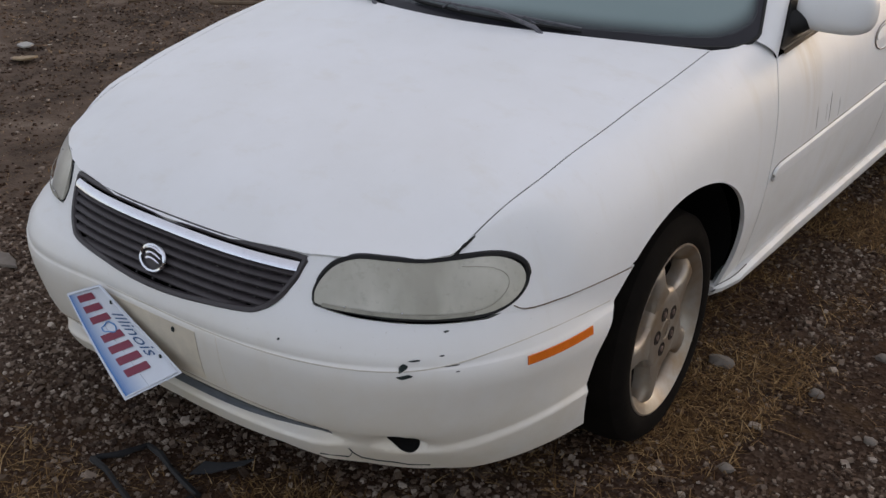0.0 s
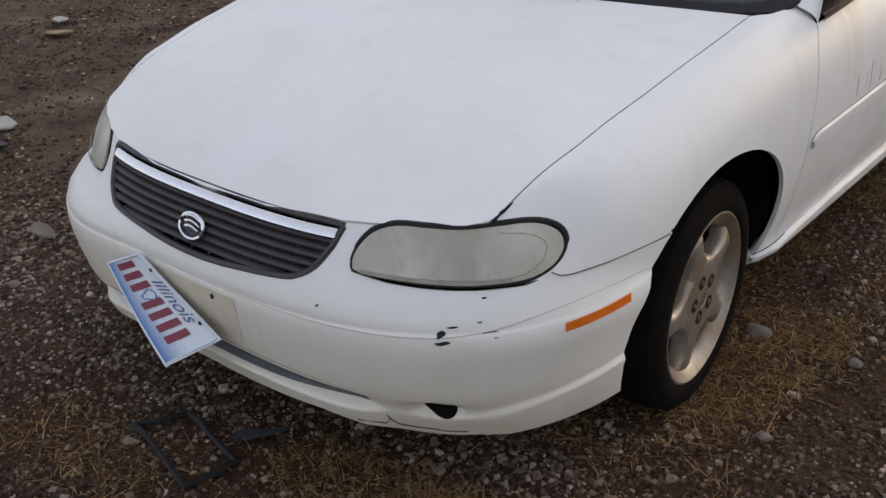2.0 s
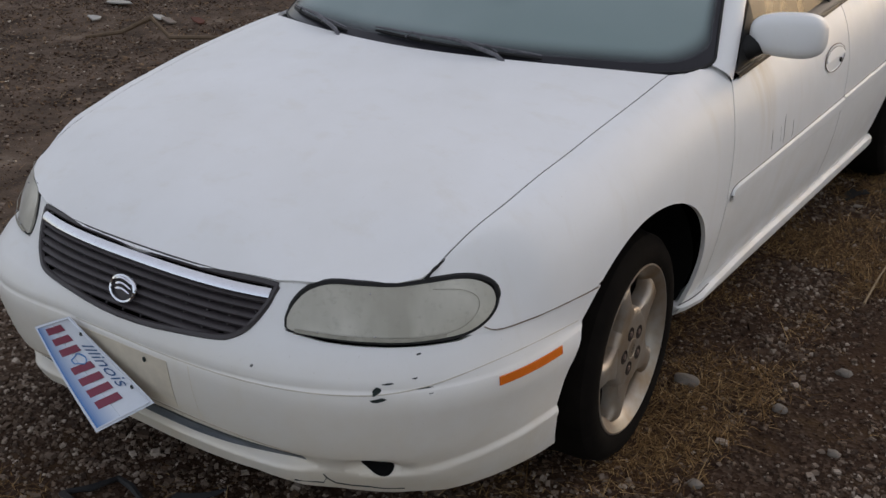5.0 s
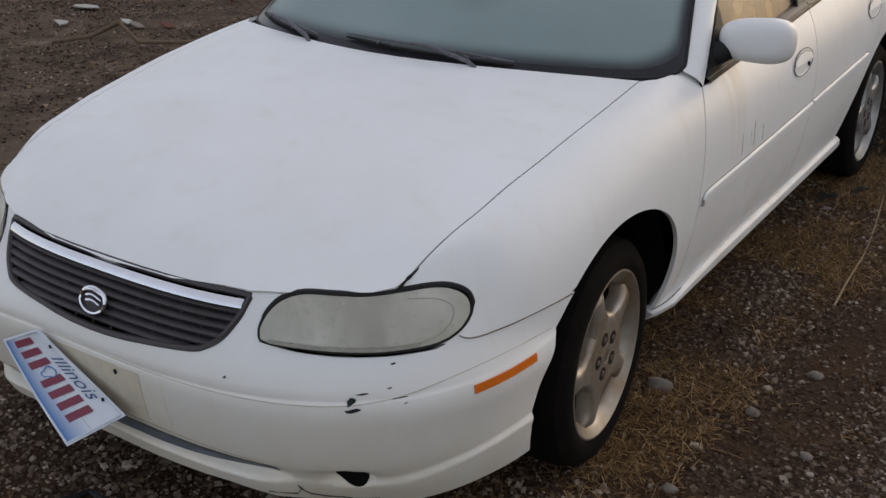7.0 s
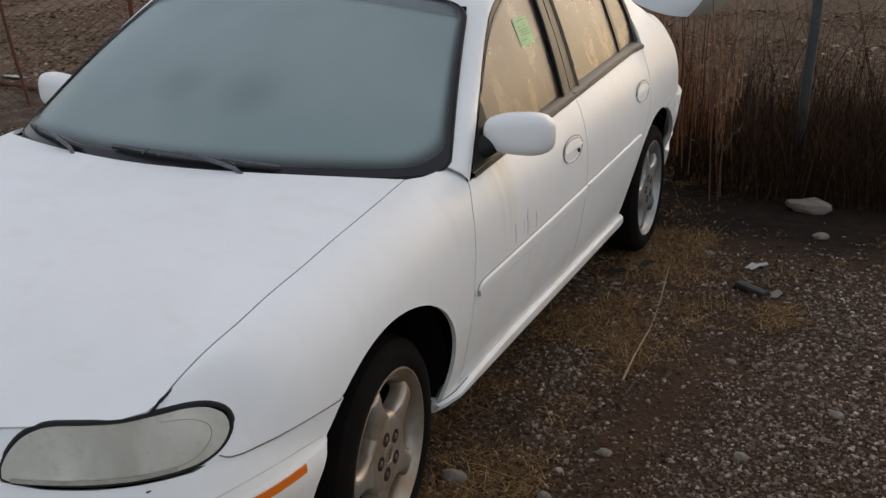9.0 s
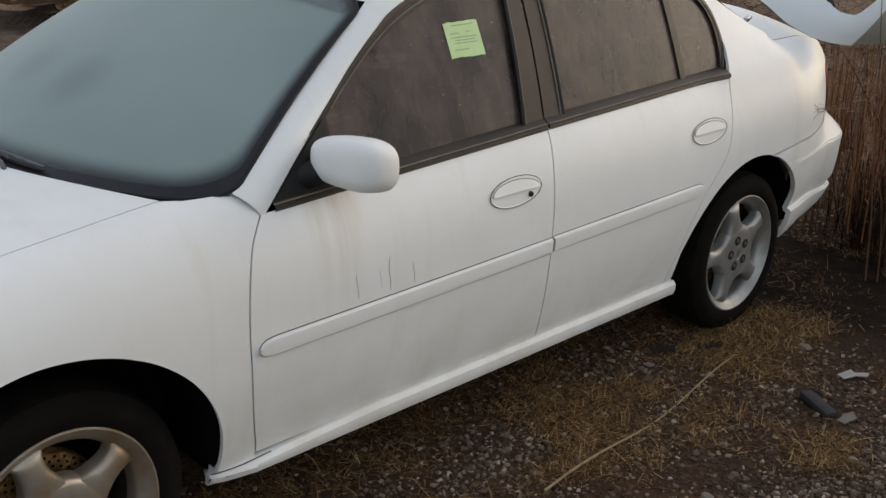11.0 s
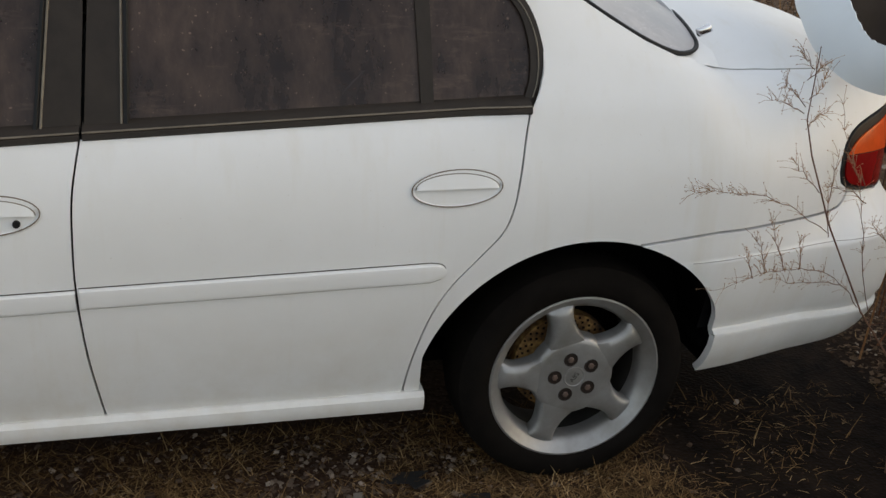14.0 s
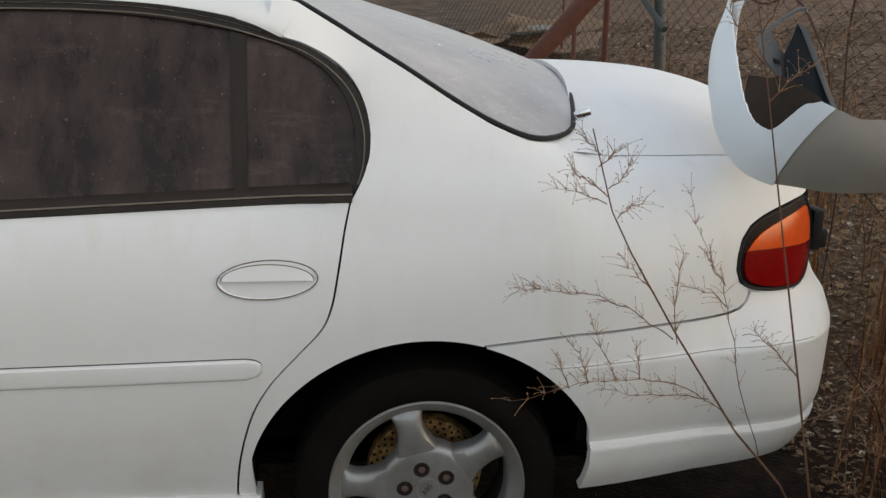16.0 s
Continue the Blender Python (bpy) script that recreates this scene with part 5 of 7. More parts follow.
def build_deck():
    deck_mid = curve([(3.95, 1.180), (4.1, 1.182), (4.35, 1.174), (4.55, 1.142), (4.68, 1.092), (4.76, 1.02), (4.82, 0.95)])

    def z(x, y):
        zs = body_zs(y)
        return deck_mid(y) - max(deck_mid(y) - zs, -0.02) * (abs(x) / max(body_xs(y), 0.3)) ** 2.6
    half = [(0.0, 4.135)] + [(0.640 * q, 4.135 - 0.085 * q * q) for q in np.linspace(0.1, 0.93, 10)] + [(body_xs(y) - 0.004, y) for y in np.linspace(4.055, 4.66, 12)] + [(0.45, 4.72), (0.2, 4.745), (0.0, 4.75)]
    outline = half + [(-x, y) for x, y in half[::-1] if x > 0.001]
    part("trunk_lid", panel(outline, lambda x, y: Vector((x, y, z(x, y))), 0.06, 0.05, (0, 0, 1), 0.012), PAINT, car, "white trunk lid")
    # near-black sheet added as shade under the trunk lid
    rows = [[(x, y, z(x, y) - 0.03) for x in np.linspace(-0.60, 0.60, 13)] for y in np.linspace(4.0, 4.70, 10)]
    part("inner_deck", grid(rows), DARK, car)
    rows = []
    for zz, d in ((0.30, 0.05), (0.45, 0.01), (0.60, 0.0), (0.75, 0.02), (0.85, 0.03), (0.97, 0.06), (1.02, 0.10)):
        rows.append([(0.50 * q, TAIL_Y - d - 0.05 * abs(q) ** 3, zz) for q in np.linspace(-1, 1, 17)])
    bm = grid(rows)
    bmesh.ops.recalc_face_normals(bm, faces=bm.faces[:])
    part("tail_panel", bm, PAINT, car, "white tail panel and bumper middle")
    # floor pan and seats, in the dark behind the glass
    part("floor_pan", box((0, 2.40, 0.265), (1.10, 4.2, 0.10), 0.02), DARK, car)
    # low near-black boxes added to keep light off the ground beneath
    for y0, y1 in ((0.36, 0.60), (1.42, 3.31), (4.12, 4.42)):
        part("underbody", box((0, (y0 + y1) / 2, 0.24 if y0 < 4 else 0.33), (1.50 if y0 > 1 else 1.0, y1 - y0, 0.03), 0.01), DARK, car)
    for x in (0.36, -0.36):
        st = new("seat")
        st.parent = car
        part("cushion", box((x, 2.25, 0.50), (0.50, 0.52, 0.16), 0.05, 3), SEAT, st)
        part("backrest", box((x, 2.55, 0.82), (0.48, 0.14, 0.60), 0.05, 3, pose(0, 0, 0, -14)), SEAT, st)
        part("headrest", box((x, 2.62, 1.20), (0.26, 0.09, 0.16), 0.04, 3, pose(0, 0, 0, -10)), SEAT, st)
    st = new("rear_bench")
    st.parent = car
    part("cushion", box((0, 3.15, 0.52), (1.20, 0.50, 0.18), 0.05, 3), SEAT, st)
    part("backrest", box((0, 3.50, 0.82), (1.20, 0.14, 0.52), 0.05, 3, pose(0, 0, 0, -18)), SEAT, st)
    part("dashboard", box((0, 1.62, 0.84), (1.40, 0.46, 0.16), 0.05, 3), SEAT, car)
    wheel_ring = [(0.36 + 0.18 * math.cos(a), 1.93 + 0.07 * math.sin(a), 0.90 + 0.165 * math.sin(a)) for a in np.linspace(0, math.tau, 25)]
    part("steering_wheel", tube(wheel_ring, 0.014, 6), GASKET, car)
    # washer jet at the foot of the rear window
    part("rear_tab", box((0.545, 4.105, 1.146), (0.020, 0.040, 0.022), 0.005, 2, pose(0, 0, 0, 24, 0, 0)), CHROME, car, "small pale metal tab by the rear window")


build_deck()


# ---- wheels ----
def build_wheel(dirty, turn):
    w = new("wheel")
    metal = ALLOY_DIRTY if dirty else ALLOY
    prof = [(-0.09, 0.205), (-0.10, 0.225), (-0.107, 0.255), (-0.102, 0.285), (-0.085, 0.305), (-0.04, 0.3135), (0.04, 0.3135), (0.082, 0.305), (0.100, 0.286), (0.106, 0.262), (0.103, 0.240), (0.092, 0.223)]
    tyre = lathe(prof, 56)
    part("tyre", tyre, RUBBER, w, "dusty black tyre")
    part("barrel", lathe([(-0.09, 0.205), (-0.05, 0.191), (0.03, 0.191), (0.058, 0.195)], 48), BARREL, w, "dark inside of the rim")
    rim = lathe([(0.030, 0.190), (0.060, 0.191), (0.072, 0.195), (0.082, 0.203), (0.089, 0.212), (0.096, 0.221), (0.100, 0.226), (0.099, 0.2305), (0.092, 0.2330), (0.080, 0.223)], 64)
    part("rim", rim, metal, w, "alloy rim")
    # hub dish
    part("hub", lathe([(0.045, 0.113), (0.074, 0.1125), (0.083, 0.1095), (0.0880, 0.104), (0.0905, 0.095), (0.0912, 0.080), (0.0912, 0.0001)], 60), metal, w)
    for k in range(5):
        a0 = radians(90 + turn + 72 * k)
        rows = []
        for r, hw, h in ((0.088, 0.062, 0.0890), (0.100, 0.060, 0.0895), (0.108, 0.0545, 0.0898), (0.114, 0.0485, 0.0900), (0.122, 0.0430, 0.0902), (0.132, 0.0380, 0.0905), (0.144, 0.0340, 0.0908), (0.156, 0.0318, 0.0910), (0.168, 0.0312, 0.0908), (0.178, 0.0325, 0.0902), (0.186, 0.0345, 0.0888), (0.192, 0.0375, 0.0866), (0.197, 0.0410, 0.0836), (0.202, 0.0450, 0.0800), (0.207, 0.0490, 0.0755)):
            ring = []
            for t, dh in ((-hw, -0.045), (-hw, -0.016), (-hw + 0.003, -0.008), (-hw + 0.010, -0.002), (-hw * 0.35, 0.0008), (hw * 0.35, 0.0008), (hw - 0.010, -0.002), (hw - 0.003, -0.008), (hw, -0.016), (hw, -0.045)):
                a = a0 + t / r
                ring.append((h + dh, r * math.cos(a), r * math.sin(a)))
            rows.append(ring)
        bm = grid(rows)
        bmesh.ops.recalc_face_normals(bm, faces=bm.faces[:])
        if sum(f.normal.x for f in bm.faces) < 0:
            bmesh.ops.reverse_faces(bm, faces=bm.faces[:])
        part("spoke", bm, metal, w)
        c = (0.0, 0.053 * math.cos(a0), 0.053 * math.sin(a0))
        # raised dark disc carries the shade of a recessed nut pocket
        pocket = lathe([(0.0890, 0.0195), (0.0926, 0.0188), (0.0928, 0.0176), (0.0916, 0.0162), (0.0914, 0.0001)], 20)
        bmesh.ops.translate(pocket, verts=pocket.verts[:], vec=(0, c[1], c[2]))
        part("nut_pocket", pocket, POCKET_SHADE, w)
        nut = lathe([(0.0905, 0.0090), (0.0945, 0.0080), (0.0955, 0.005), (0.0948, 0.0001)], 6)
        bmesh.ops.translate(nut, verts=nut.verts[:], vec=(0, c[1], c[2]))
        part("wheel_nut", nut, RUST_NUT, w, "rusty wheel nut")
    part("centre_cap", lathe([(0.089, 0.030), (0.0926, 0.029), (0.0932, 0.026), (0.0922, 0.0245), (0.0928, 0.018), (0.0932, 0.0001)], 28), metal, w)
    cu = bpy.data.curves.new("cap_text", "FONT")
    cu.body = "ABS"
    cu.size = 0.018
    cu.align_x, cu.align_y = "CENTER", "CENTER"
    tmp = bpy.data.objects.new("cap_text", cu)
    scene.collection.objects.link(tmp)
    bpy.context.view_layer.update()
    me = bpy.data.meshes.new_from_object(tmp)
    bpy.data.objects.remove(tmp)
    bm = bmesh.new()
    bm.from_mesh(me)
    for v in bm.verts:
        x, y = v.co.x, v.co.y
        a = radians(58)
        v.co = (0.0945, x * math.cos(a) - y * math.sin(a), x * math.sin(a) + y * math.cos(a))
    part("cap_text", bm, TRIM, w, "dark raised lettering")
    disc = lathe([(0.0, 0.06), (0.004, 0.062), (0.006, 0.10), (0.006, 0.138), (-0.004, 0.140), (-0.03, 0.140), (-0.03, 0.06)], 40)
    holes = []
    for k in range(34):
        a = k * math.tau / 34
        for r, o in ((0.108, 0.0), (0.120, 0.09), (0.131, 0.0)):
            holes.append(box((0.0065, r * math.cos(a + o), r * math.sin(a + o)), (0.002, 0.006, 0.006)))
    tagged(part("pitting", merge(*holes), DARK, w), "dark pits round the brake disc", kind="stuff")
    part("brake_disc", disc, RUST, w, "rusty pitted brake drum")
    return w


BARREL = plain("dark barrel alloy", (0.035, 0.032, 0.030), 0.7, 0.3, 0.4)
POCKET_SHADE = plain("nut pocket shade", (0.022, 0.015, 0.012), 0.8, 0.2, 0.5, 50)
RUST_NUT = plain("rusty nut", (0.15, 0.105, 0.085), 0.6, 0.5, 0.5, 60)
front_wheel = build_wheel(True, 18)
rear_wheel = build_wheel(False, 15)
for w, hub, first in ((front_wheel, F_HUB, True), (rear_wheel, R_HUB, False)):
    w.parent = car
    # the front wheels are steered a little
    turn = 4.0 if first else 0.0
    w.matrix_basis = pose(0.730 if first else 0.748, hub[0] + 0.002, 0.3015 if first else 0.308, 0, 0, turn)
    other = copy_thing(w, pose(-0.752, hub[0] + 0.002, 0.3015 if first else 0.308, 0, 0, 180 + turn))


def build_sticker():
    note = tagged(new("window_notice"), "pale green paper notice stuck on the dusty driver's window", "notice")
    c = [(2.248, 1.270), (2.382, 1.274), (2.387, 1.179), (2.252, 1.179)]

    def at(s, t, off):
        y = (c[0][0] * (1 - s) + c[1][0] * s) * (1 - t) + (c[3][0] * (1 - s) + c[2][0] * s) * t
        z = (c[0][1] * (1 - s) + c[1][1] * s) * (1 - t) + (c[3][1] * (1 - s) + c[2][1] * s) * t
        return Vector((cabin_x(z) - 0.006 + off, y, z))
    rng = random.Random(2)
    rows = [[at(s, t + (0.03 * rng.random() if t in (0.0, 1.0) else 0), 0) for s in np.linspace(0, 1, 16)] for t in np.linspace(0, 1, 5)]
    part("sheet", grid(rows), PAPER, note, "torn-edged pale green paper")
    for s0, s1, t in ((0.22, 0.85, 0.10), (0.12, 0.40, 0.32), (0.60, 0.72, 0.30), (0.12, 0.86, 0.44), (0.22, 0.80, 0.52), (0.18, 0.84, 0.60), (0.15, 0.55, 0.78)):
        rows = [[at(s, tt, 0.0015) for s in np.linspace(s0, s1, 8)] for tt in (t, t + 0.022)]
        part("text_bar", grid(rows), INK, note)


build_sticker()


# ---- ground ----
def ground_material():
    p = Mat("gravel and dry soil")
    v = p.coords()
    soil = p.ramp(p.noise(1.1, 6, 0.6, None, v), [(0.30, (0.020, 0.0112, 0.0070)), (0.50, (0.052, 0.0275, 0.0160)), (0.72, (0.030, 0.0175, 0.0112))])
    vor = p.t.nodes.new("ShaderNodeTexVoronoi")
    vor.inputs["Scale"].default_value = 85.0
    p.link(v, vor.inputs["Vector"])
    stone = p.ramp(vor.outputs["Color"], [(0.0, (0.012, 0.0078, 0.0056)), (0.5, (0.038, 0.0235, 0.0155)), (1.0, (0.118, 0.084, 0.062))])
    cover = p.ramp(p.noise(0.7, 5, 0.6, None, v), [(0.40, grey(0.15)), (0.62, grey(0.85))])
    c = p.mix(cover, soil, stone)
    straw = p.ramp(p.noise(2.3, 7, 0.75, (1.0, 2.2, 1.0), v), [(0.52, grey(0.0)), (0.70, grey(0.8))])
    c = p.mix(straw, c, (0.075, 0.043, 0.019))
    lot = p.ramp(p.noise(3.1, 7, 0.7, None, v), [(0.32, (0.034, 0.024, 0.017)), (0.55, (0.105, 0.076, 0.056)), (0.75, (0.19, 0.15, 0.115))])
    sep = p.t.nodes.new("ShaderNodeSeparateXYZ")
    p.link(v, sep.inputs[0])
    lx = p.t.nodes.new("ShaderNodeMapRange")
    lx.inputs["From Min"].default_value, lx.inputs["From Max"].default_value = -0.6, -2.0
    p.link(sep.outputs["X"], lx.inputs["Value"])
    c = p.mix(lx.outputs["Result"], c, lot)
    rg = p.t.nodes.new("ShaderNodeMapRange")
    rg.inputs["From Min"].default_value, rg.inputs["From Max"].default_value = 5.2, 6.6
    p.link(sep.outputs["Y"], rg.inputs["Value"])
    litter = p.ramp(p.noise(14.0, 6, 0.7, None, v), [(0.3, (0.03, 0.018, 0.011)), (0.5, (0.064, 0.039, 0.023)), (0.7, (0.135, 0.090, 0.058))])
    rx = p.t.nodes.new("ShaderNodeMapRange")
    rx.inputs["From Min"].default_value, rx.inputs["From Max"].default_value = 1.0, -3.0
    p.link(sep.outputs["X"], rx.inputs["Value"])
    tan = p.ramp(p.noise(10.0, 6, 0.7, None, v), [(0.3, (0.050, 0.029, 0.018)), (0.5, (0.125, 0.080, 0.052)), (0.7, (0.24, 0.172, 0.118))])
    litter = p.mix(rx.outputs["Result"], litter, tan)
    c = p.mix(rg.outputs["Result"], c, litter)
    # dark soil behind the car, with the brush's shade put into its colour
    rear_shade = p.t.nodes.new("ShaderNodeMapRange")
    rear_shade.inputs["From Min"].default_value, rear_shade.inputs["From Max"].default_value = 3.75, 4.15
    p.link(sep.outputs["Y"], rear_shade.inputs["Value"])
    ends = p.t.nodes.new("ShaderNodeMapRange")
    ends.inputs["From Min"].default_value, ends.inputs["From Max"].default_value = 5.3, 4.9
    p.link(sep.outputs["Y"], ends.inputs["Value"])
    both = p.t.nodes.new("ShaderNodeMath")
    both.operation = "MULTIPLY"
    p.link(rear_shade.outputs["Result"], both.inputs[0])
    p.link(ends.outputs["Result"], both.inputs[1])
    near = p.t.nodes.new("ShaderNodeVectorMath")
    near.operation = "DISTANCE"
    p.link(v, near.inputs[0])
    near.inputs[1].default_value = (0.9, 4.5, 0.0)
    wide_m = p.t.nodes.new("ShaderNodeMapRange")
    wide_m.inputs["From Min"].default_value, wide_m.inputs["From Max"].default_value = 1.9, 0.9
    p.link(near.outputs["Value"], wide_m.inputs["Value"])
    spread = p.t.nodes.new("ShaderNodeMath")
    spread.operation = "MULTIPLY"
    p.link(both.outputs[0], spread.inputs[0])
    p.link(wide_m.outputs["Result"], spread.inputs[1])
    shade_tone = p.ramp(p.noise(9.0, 6, 0.7, None, v), [(0.35, (0.006, 0.0038, 0.0026)), (0.65, (0.022, 0.0135, 0.0085))])
    c = p.mix(spread.outputs[0], c, shade_tone)
    p.set(Base_Color=c, Roughness=0.95, Specular_IOR_Level=0.1)
    p.bump(vor.outputs["Distance"], 0.6, 0.006)
    return p.m


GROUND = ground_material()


def ground_height(x, y):
    d = math.hypot(x - 1.0, y - 2.0)
    h = 0.012 * noise.noise(Vector((x * 1.7, y * 1.7, 0))) + 0.02 * noise.noise(Vector((x * 0.5, y * 0.5, 3)))
    far = max(0.0, (y - 7.0 - 0.216 * x) / 6.0)
    return h - 0.012 + 0.25 * min(far, 1.0) * (0.6 + noise.noise(Vector((x * 0.6, y * 0.6, 9)))) + 0.004 * d


def build_ground():
    xs = sorted(set([round(v, 3) for v in np.linspace(-3, 5, 81)] + [-80, -50, -35, -25, -20, -16, -13, -11, -9.5, -8, -7, -6, -5, -4.2, -3.5, 5.6, 6.5, 8, 10, 14, 20, 30, 50, 80]))
    ys = sorted(set([round(v, 3) for v in np.linspace(-3, 8, 101)] + [-80, -50, -30, -20, -12, -8, -5.5, -4, 8.6, 9.5, 10.5, 12, 14, 17, 20, 26, 35, 50, 80]))
    rows = [[(x, y, ground_height(x, y)) for x in xs] for y in ys]
    bm = grid(rows)
    bmesh.ops.recalc_face_normals(bm, faces=bm.faces[:])
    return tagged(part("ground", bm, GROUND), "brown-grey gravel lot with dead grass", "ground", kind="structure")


build_ground()


# ---- loose cover of the ground ----
def stuff(name, verts, faces, material, label, category):
    me = bpy.data.meshes.new(name)
    me.from_pydata(verts, [], faces)
    me.materials.append(material)
    return tagged(new(name, me), label, category, kind="stuff")


def island_material(name, stops, rough=0.9):
    p = Mat(name)
    geo = p.t.nodes.new("ShaderNodeNewGeometry")
    c = p.ramp(geo.outputs["Random Per Island"], stops)
    n = p.noise(40.0, 3)
    p.set(Base_Color=p.mix(p.ramp(n, [(0.4, grey(0.0)), (0.7, grey(0.6))]), c, tuple(0.6 * a for a in stops[len(stops) // 2][1])), Roughness=rough, Specular_IOR_Level=0.15)
    return p.m


PEBBLE = island_material("crushed limestone", [(0.0, (0.036, 0.023, 0.017)), (0.35, (0.088, 0.058, 0.040)), (0.65, (0.158, 0.115, 0.085)), (0.88, (0.27, 0.212, 0.166)), (1.0, (0.46, 0.39, 0.32))])
GRIT = island_material("brown grit", [(0.0, (0.016, 0.008, 0.005)), (0.40, (0.054, 0.030, 0.018)), (0.75, (0.120, 0.076, 0.050)), (0.95, (0.21, 0.155, 0.112)), (1.0, (0.38, 0.32, 0.26))])
STRAW = island_material("dead grass", [(0.0, (0.032, 0.016, 0.007)), (0.40, (0.130, 0.070, 0.026)), (0.80, (0.27, 0.162, 0.067)), (1.0, (0.52, 0.36, 0.18))])
STALK = island_material("dry brown stalks", [(0.0, (0.008, 0.004, 0.002)), (0.55, (0.021, 0.010, 0.005)), (0.9, (0.060, 0.029, 0.013)), (1.0, (0.18, 0.105, 0.047))])


# where dead grass lies thick, and where bare gravel shows: (x, y, spread x, spread y, weight)
GRASSY = ((1.00, 1.50, 0.15, 0.14, 0.9), (0.88, 0.98, 0.15, 0.20, 1.0), (1.02, 2.02, 0.08, 0.20, 0.5), (0.25, 0.14, 0.30, 0.12, 0.9), (1.60, 3.08, 0.22, 0.22, 1.7), (0.80, 2.74, 0.13, 0.20, 0.9), (0.96, 3.55, 0.22, 0.22, 0.8), (1.00, 2.60, 0.10, 0.14, 0.6), (0.88, 1.22, 0.12, 0.14, 0.6), (1.05, 3.93, 0.10, 0.15, 0.8),
          (0.95, 3.92, 0.20, 0.12, 0.5), (-0.25, -0.16, 0.25, 0.12, 0.7), (1.15, 3.15, 0.12, 0.25, 0.4), (-2.5, 1.35, 0.5, 0.4, 0.4), (0.62, 0.20, 0.2, 0.10, 0.5))
STONY = ((1.10, 1.75, 0.16, 0.20, 0.5), (0.66, 0.46, 0.18, 0.14, 0.5), (-0.85, 0.25, 0.85, 0.42, 1.0), (0.72, 3.10, 0.16, 0.30, 0.8), (0.88, 2.32, 0.14, 0.20, 0.8), (1.10, 2.95, 0.12, 0.20, 0.4), (0.05, 0.45, 0.4, 0.2, 0.5), (-1.6, 0.5, 0.5, 0.6, 0.4))


def edge_of_lane(y):
    """Where the stony lane beside the car begins."""
    return 1.49 + 0.13 * (y - 2.36)


def stony(x, y):
    s = sum(w * math.exp(-((x - a) / p) ** 2 - ((y - b) / q) ** 2) for a, b, p, q, w in STONY)
    if x > 1.0 and y < 3.9:  # the lane fades out away from the car
        s += 0.8 / (1 + math.exp(-(x - edge_of_lane(y)) / 0.04)) * min(max((3.9 - y) / 0.4, 0), 1) * min(max((3.4 - x) / 0.9, 0.3), 1)
    return min(s, 1.0)


def patch(x, y):
    """Where dry grass lies instead of bare gravel: 0 to 1."""
    n = noise.noise(Vector((x * 0.9, y * 0.9, 5.0))) + 0.6 * noise.noise(Vector((x * 2.6, y * 2.6, 1.0))) + 0.6 * noise.noise(Vector((x * 7.1, y * 7.1, 8.0)))
    far = 0.3 * min(max((y - 4.9) / 0.5, 0), 1) + (0.16 if x < -0.9 else 0.0)
    g = sum(w * math.exp(-((x - a) / p) ** 2 - ((y - b) / q) ** 2) for a, b, p, q, w in GRASSY)
    v = min(max(0.27 + 0.80 * n + far + g - 0.8 * stony(x, y) - 0.5 * trodden(x, y), 0), 1)
    if y > 3.95 and x < 1.7:
        v *= 1 - 0.7 * min((y - 3.95) / 0.15, 1) * (1 if y < 4.9 else 0)
    return v * v * (3 - 2 * v)


def trodden(x, y):
    """A dark bare track along the lane's edge."""
    return math.exp(-((x - edge_of_lane(y) + 0.17) / 0.11) ** 2) if 1.0 < y < 3.4 and x > 0.9 else 0.0


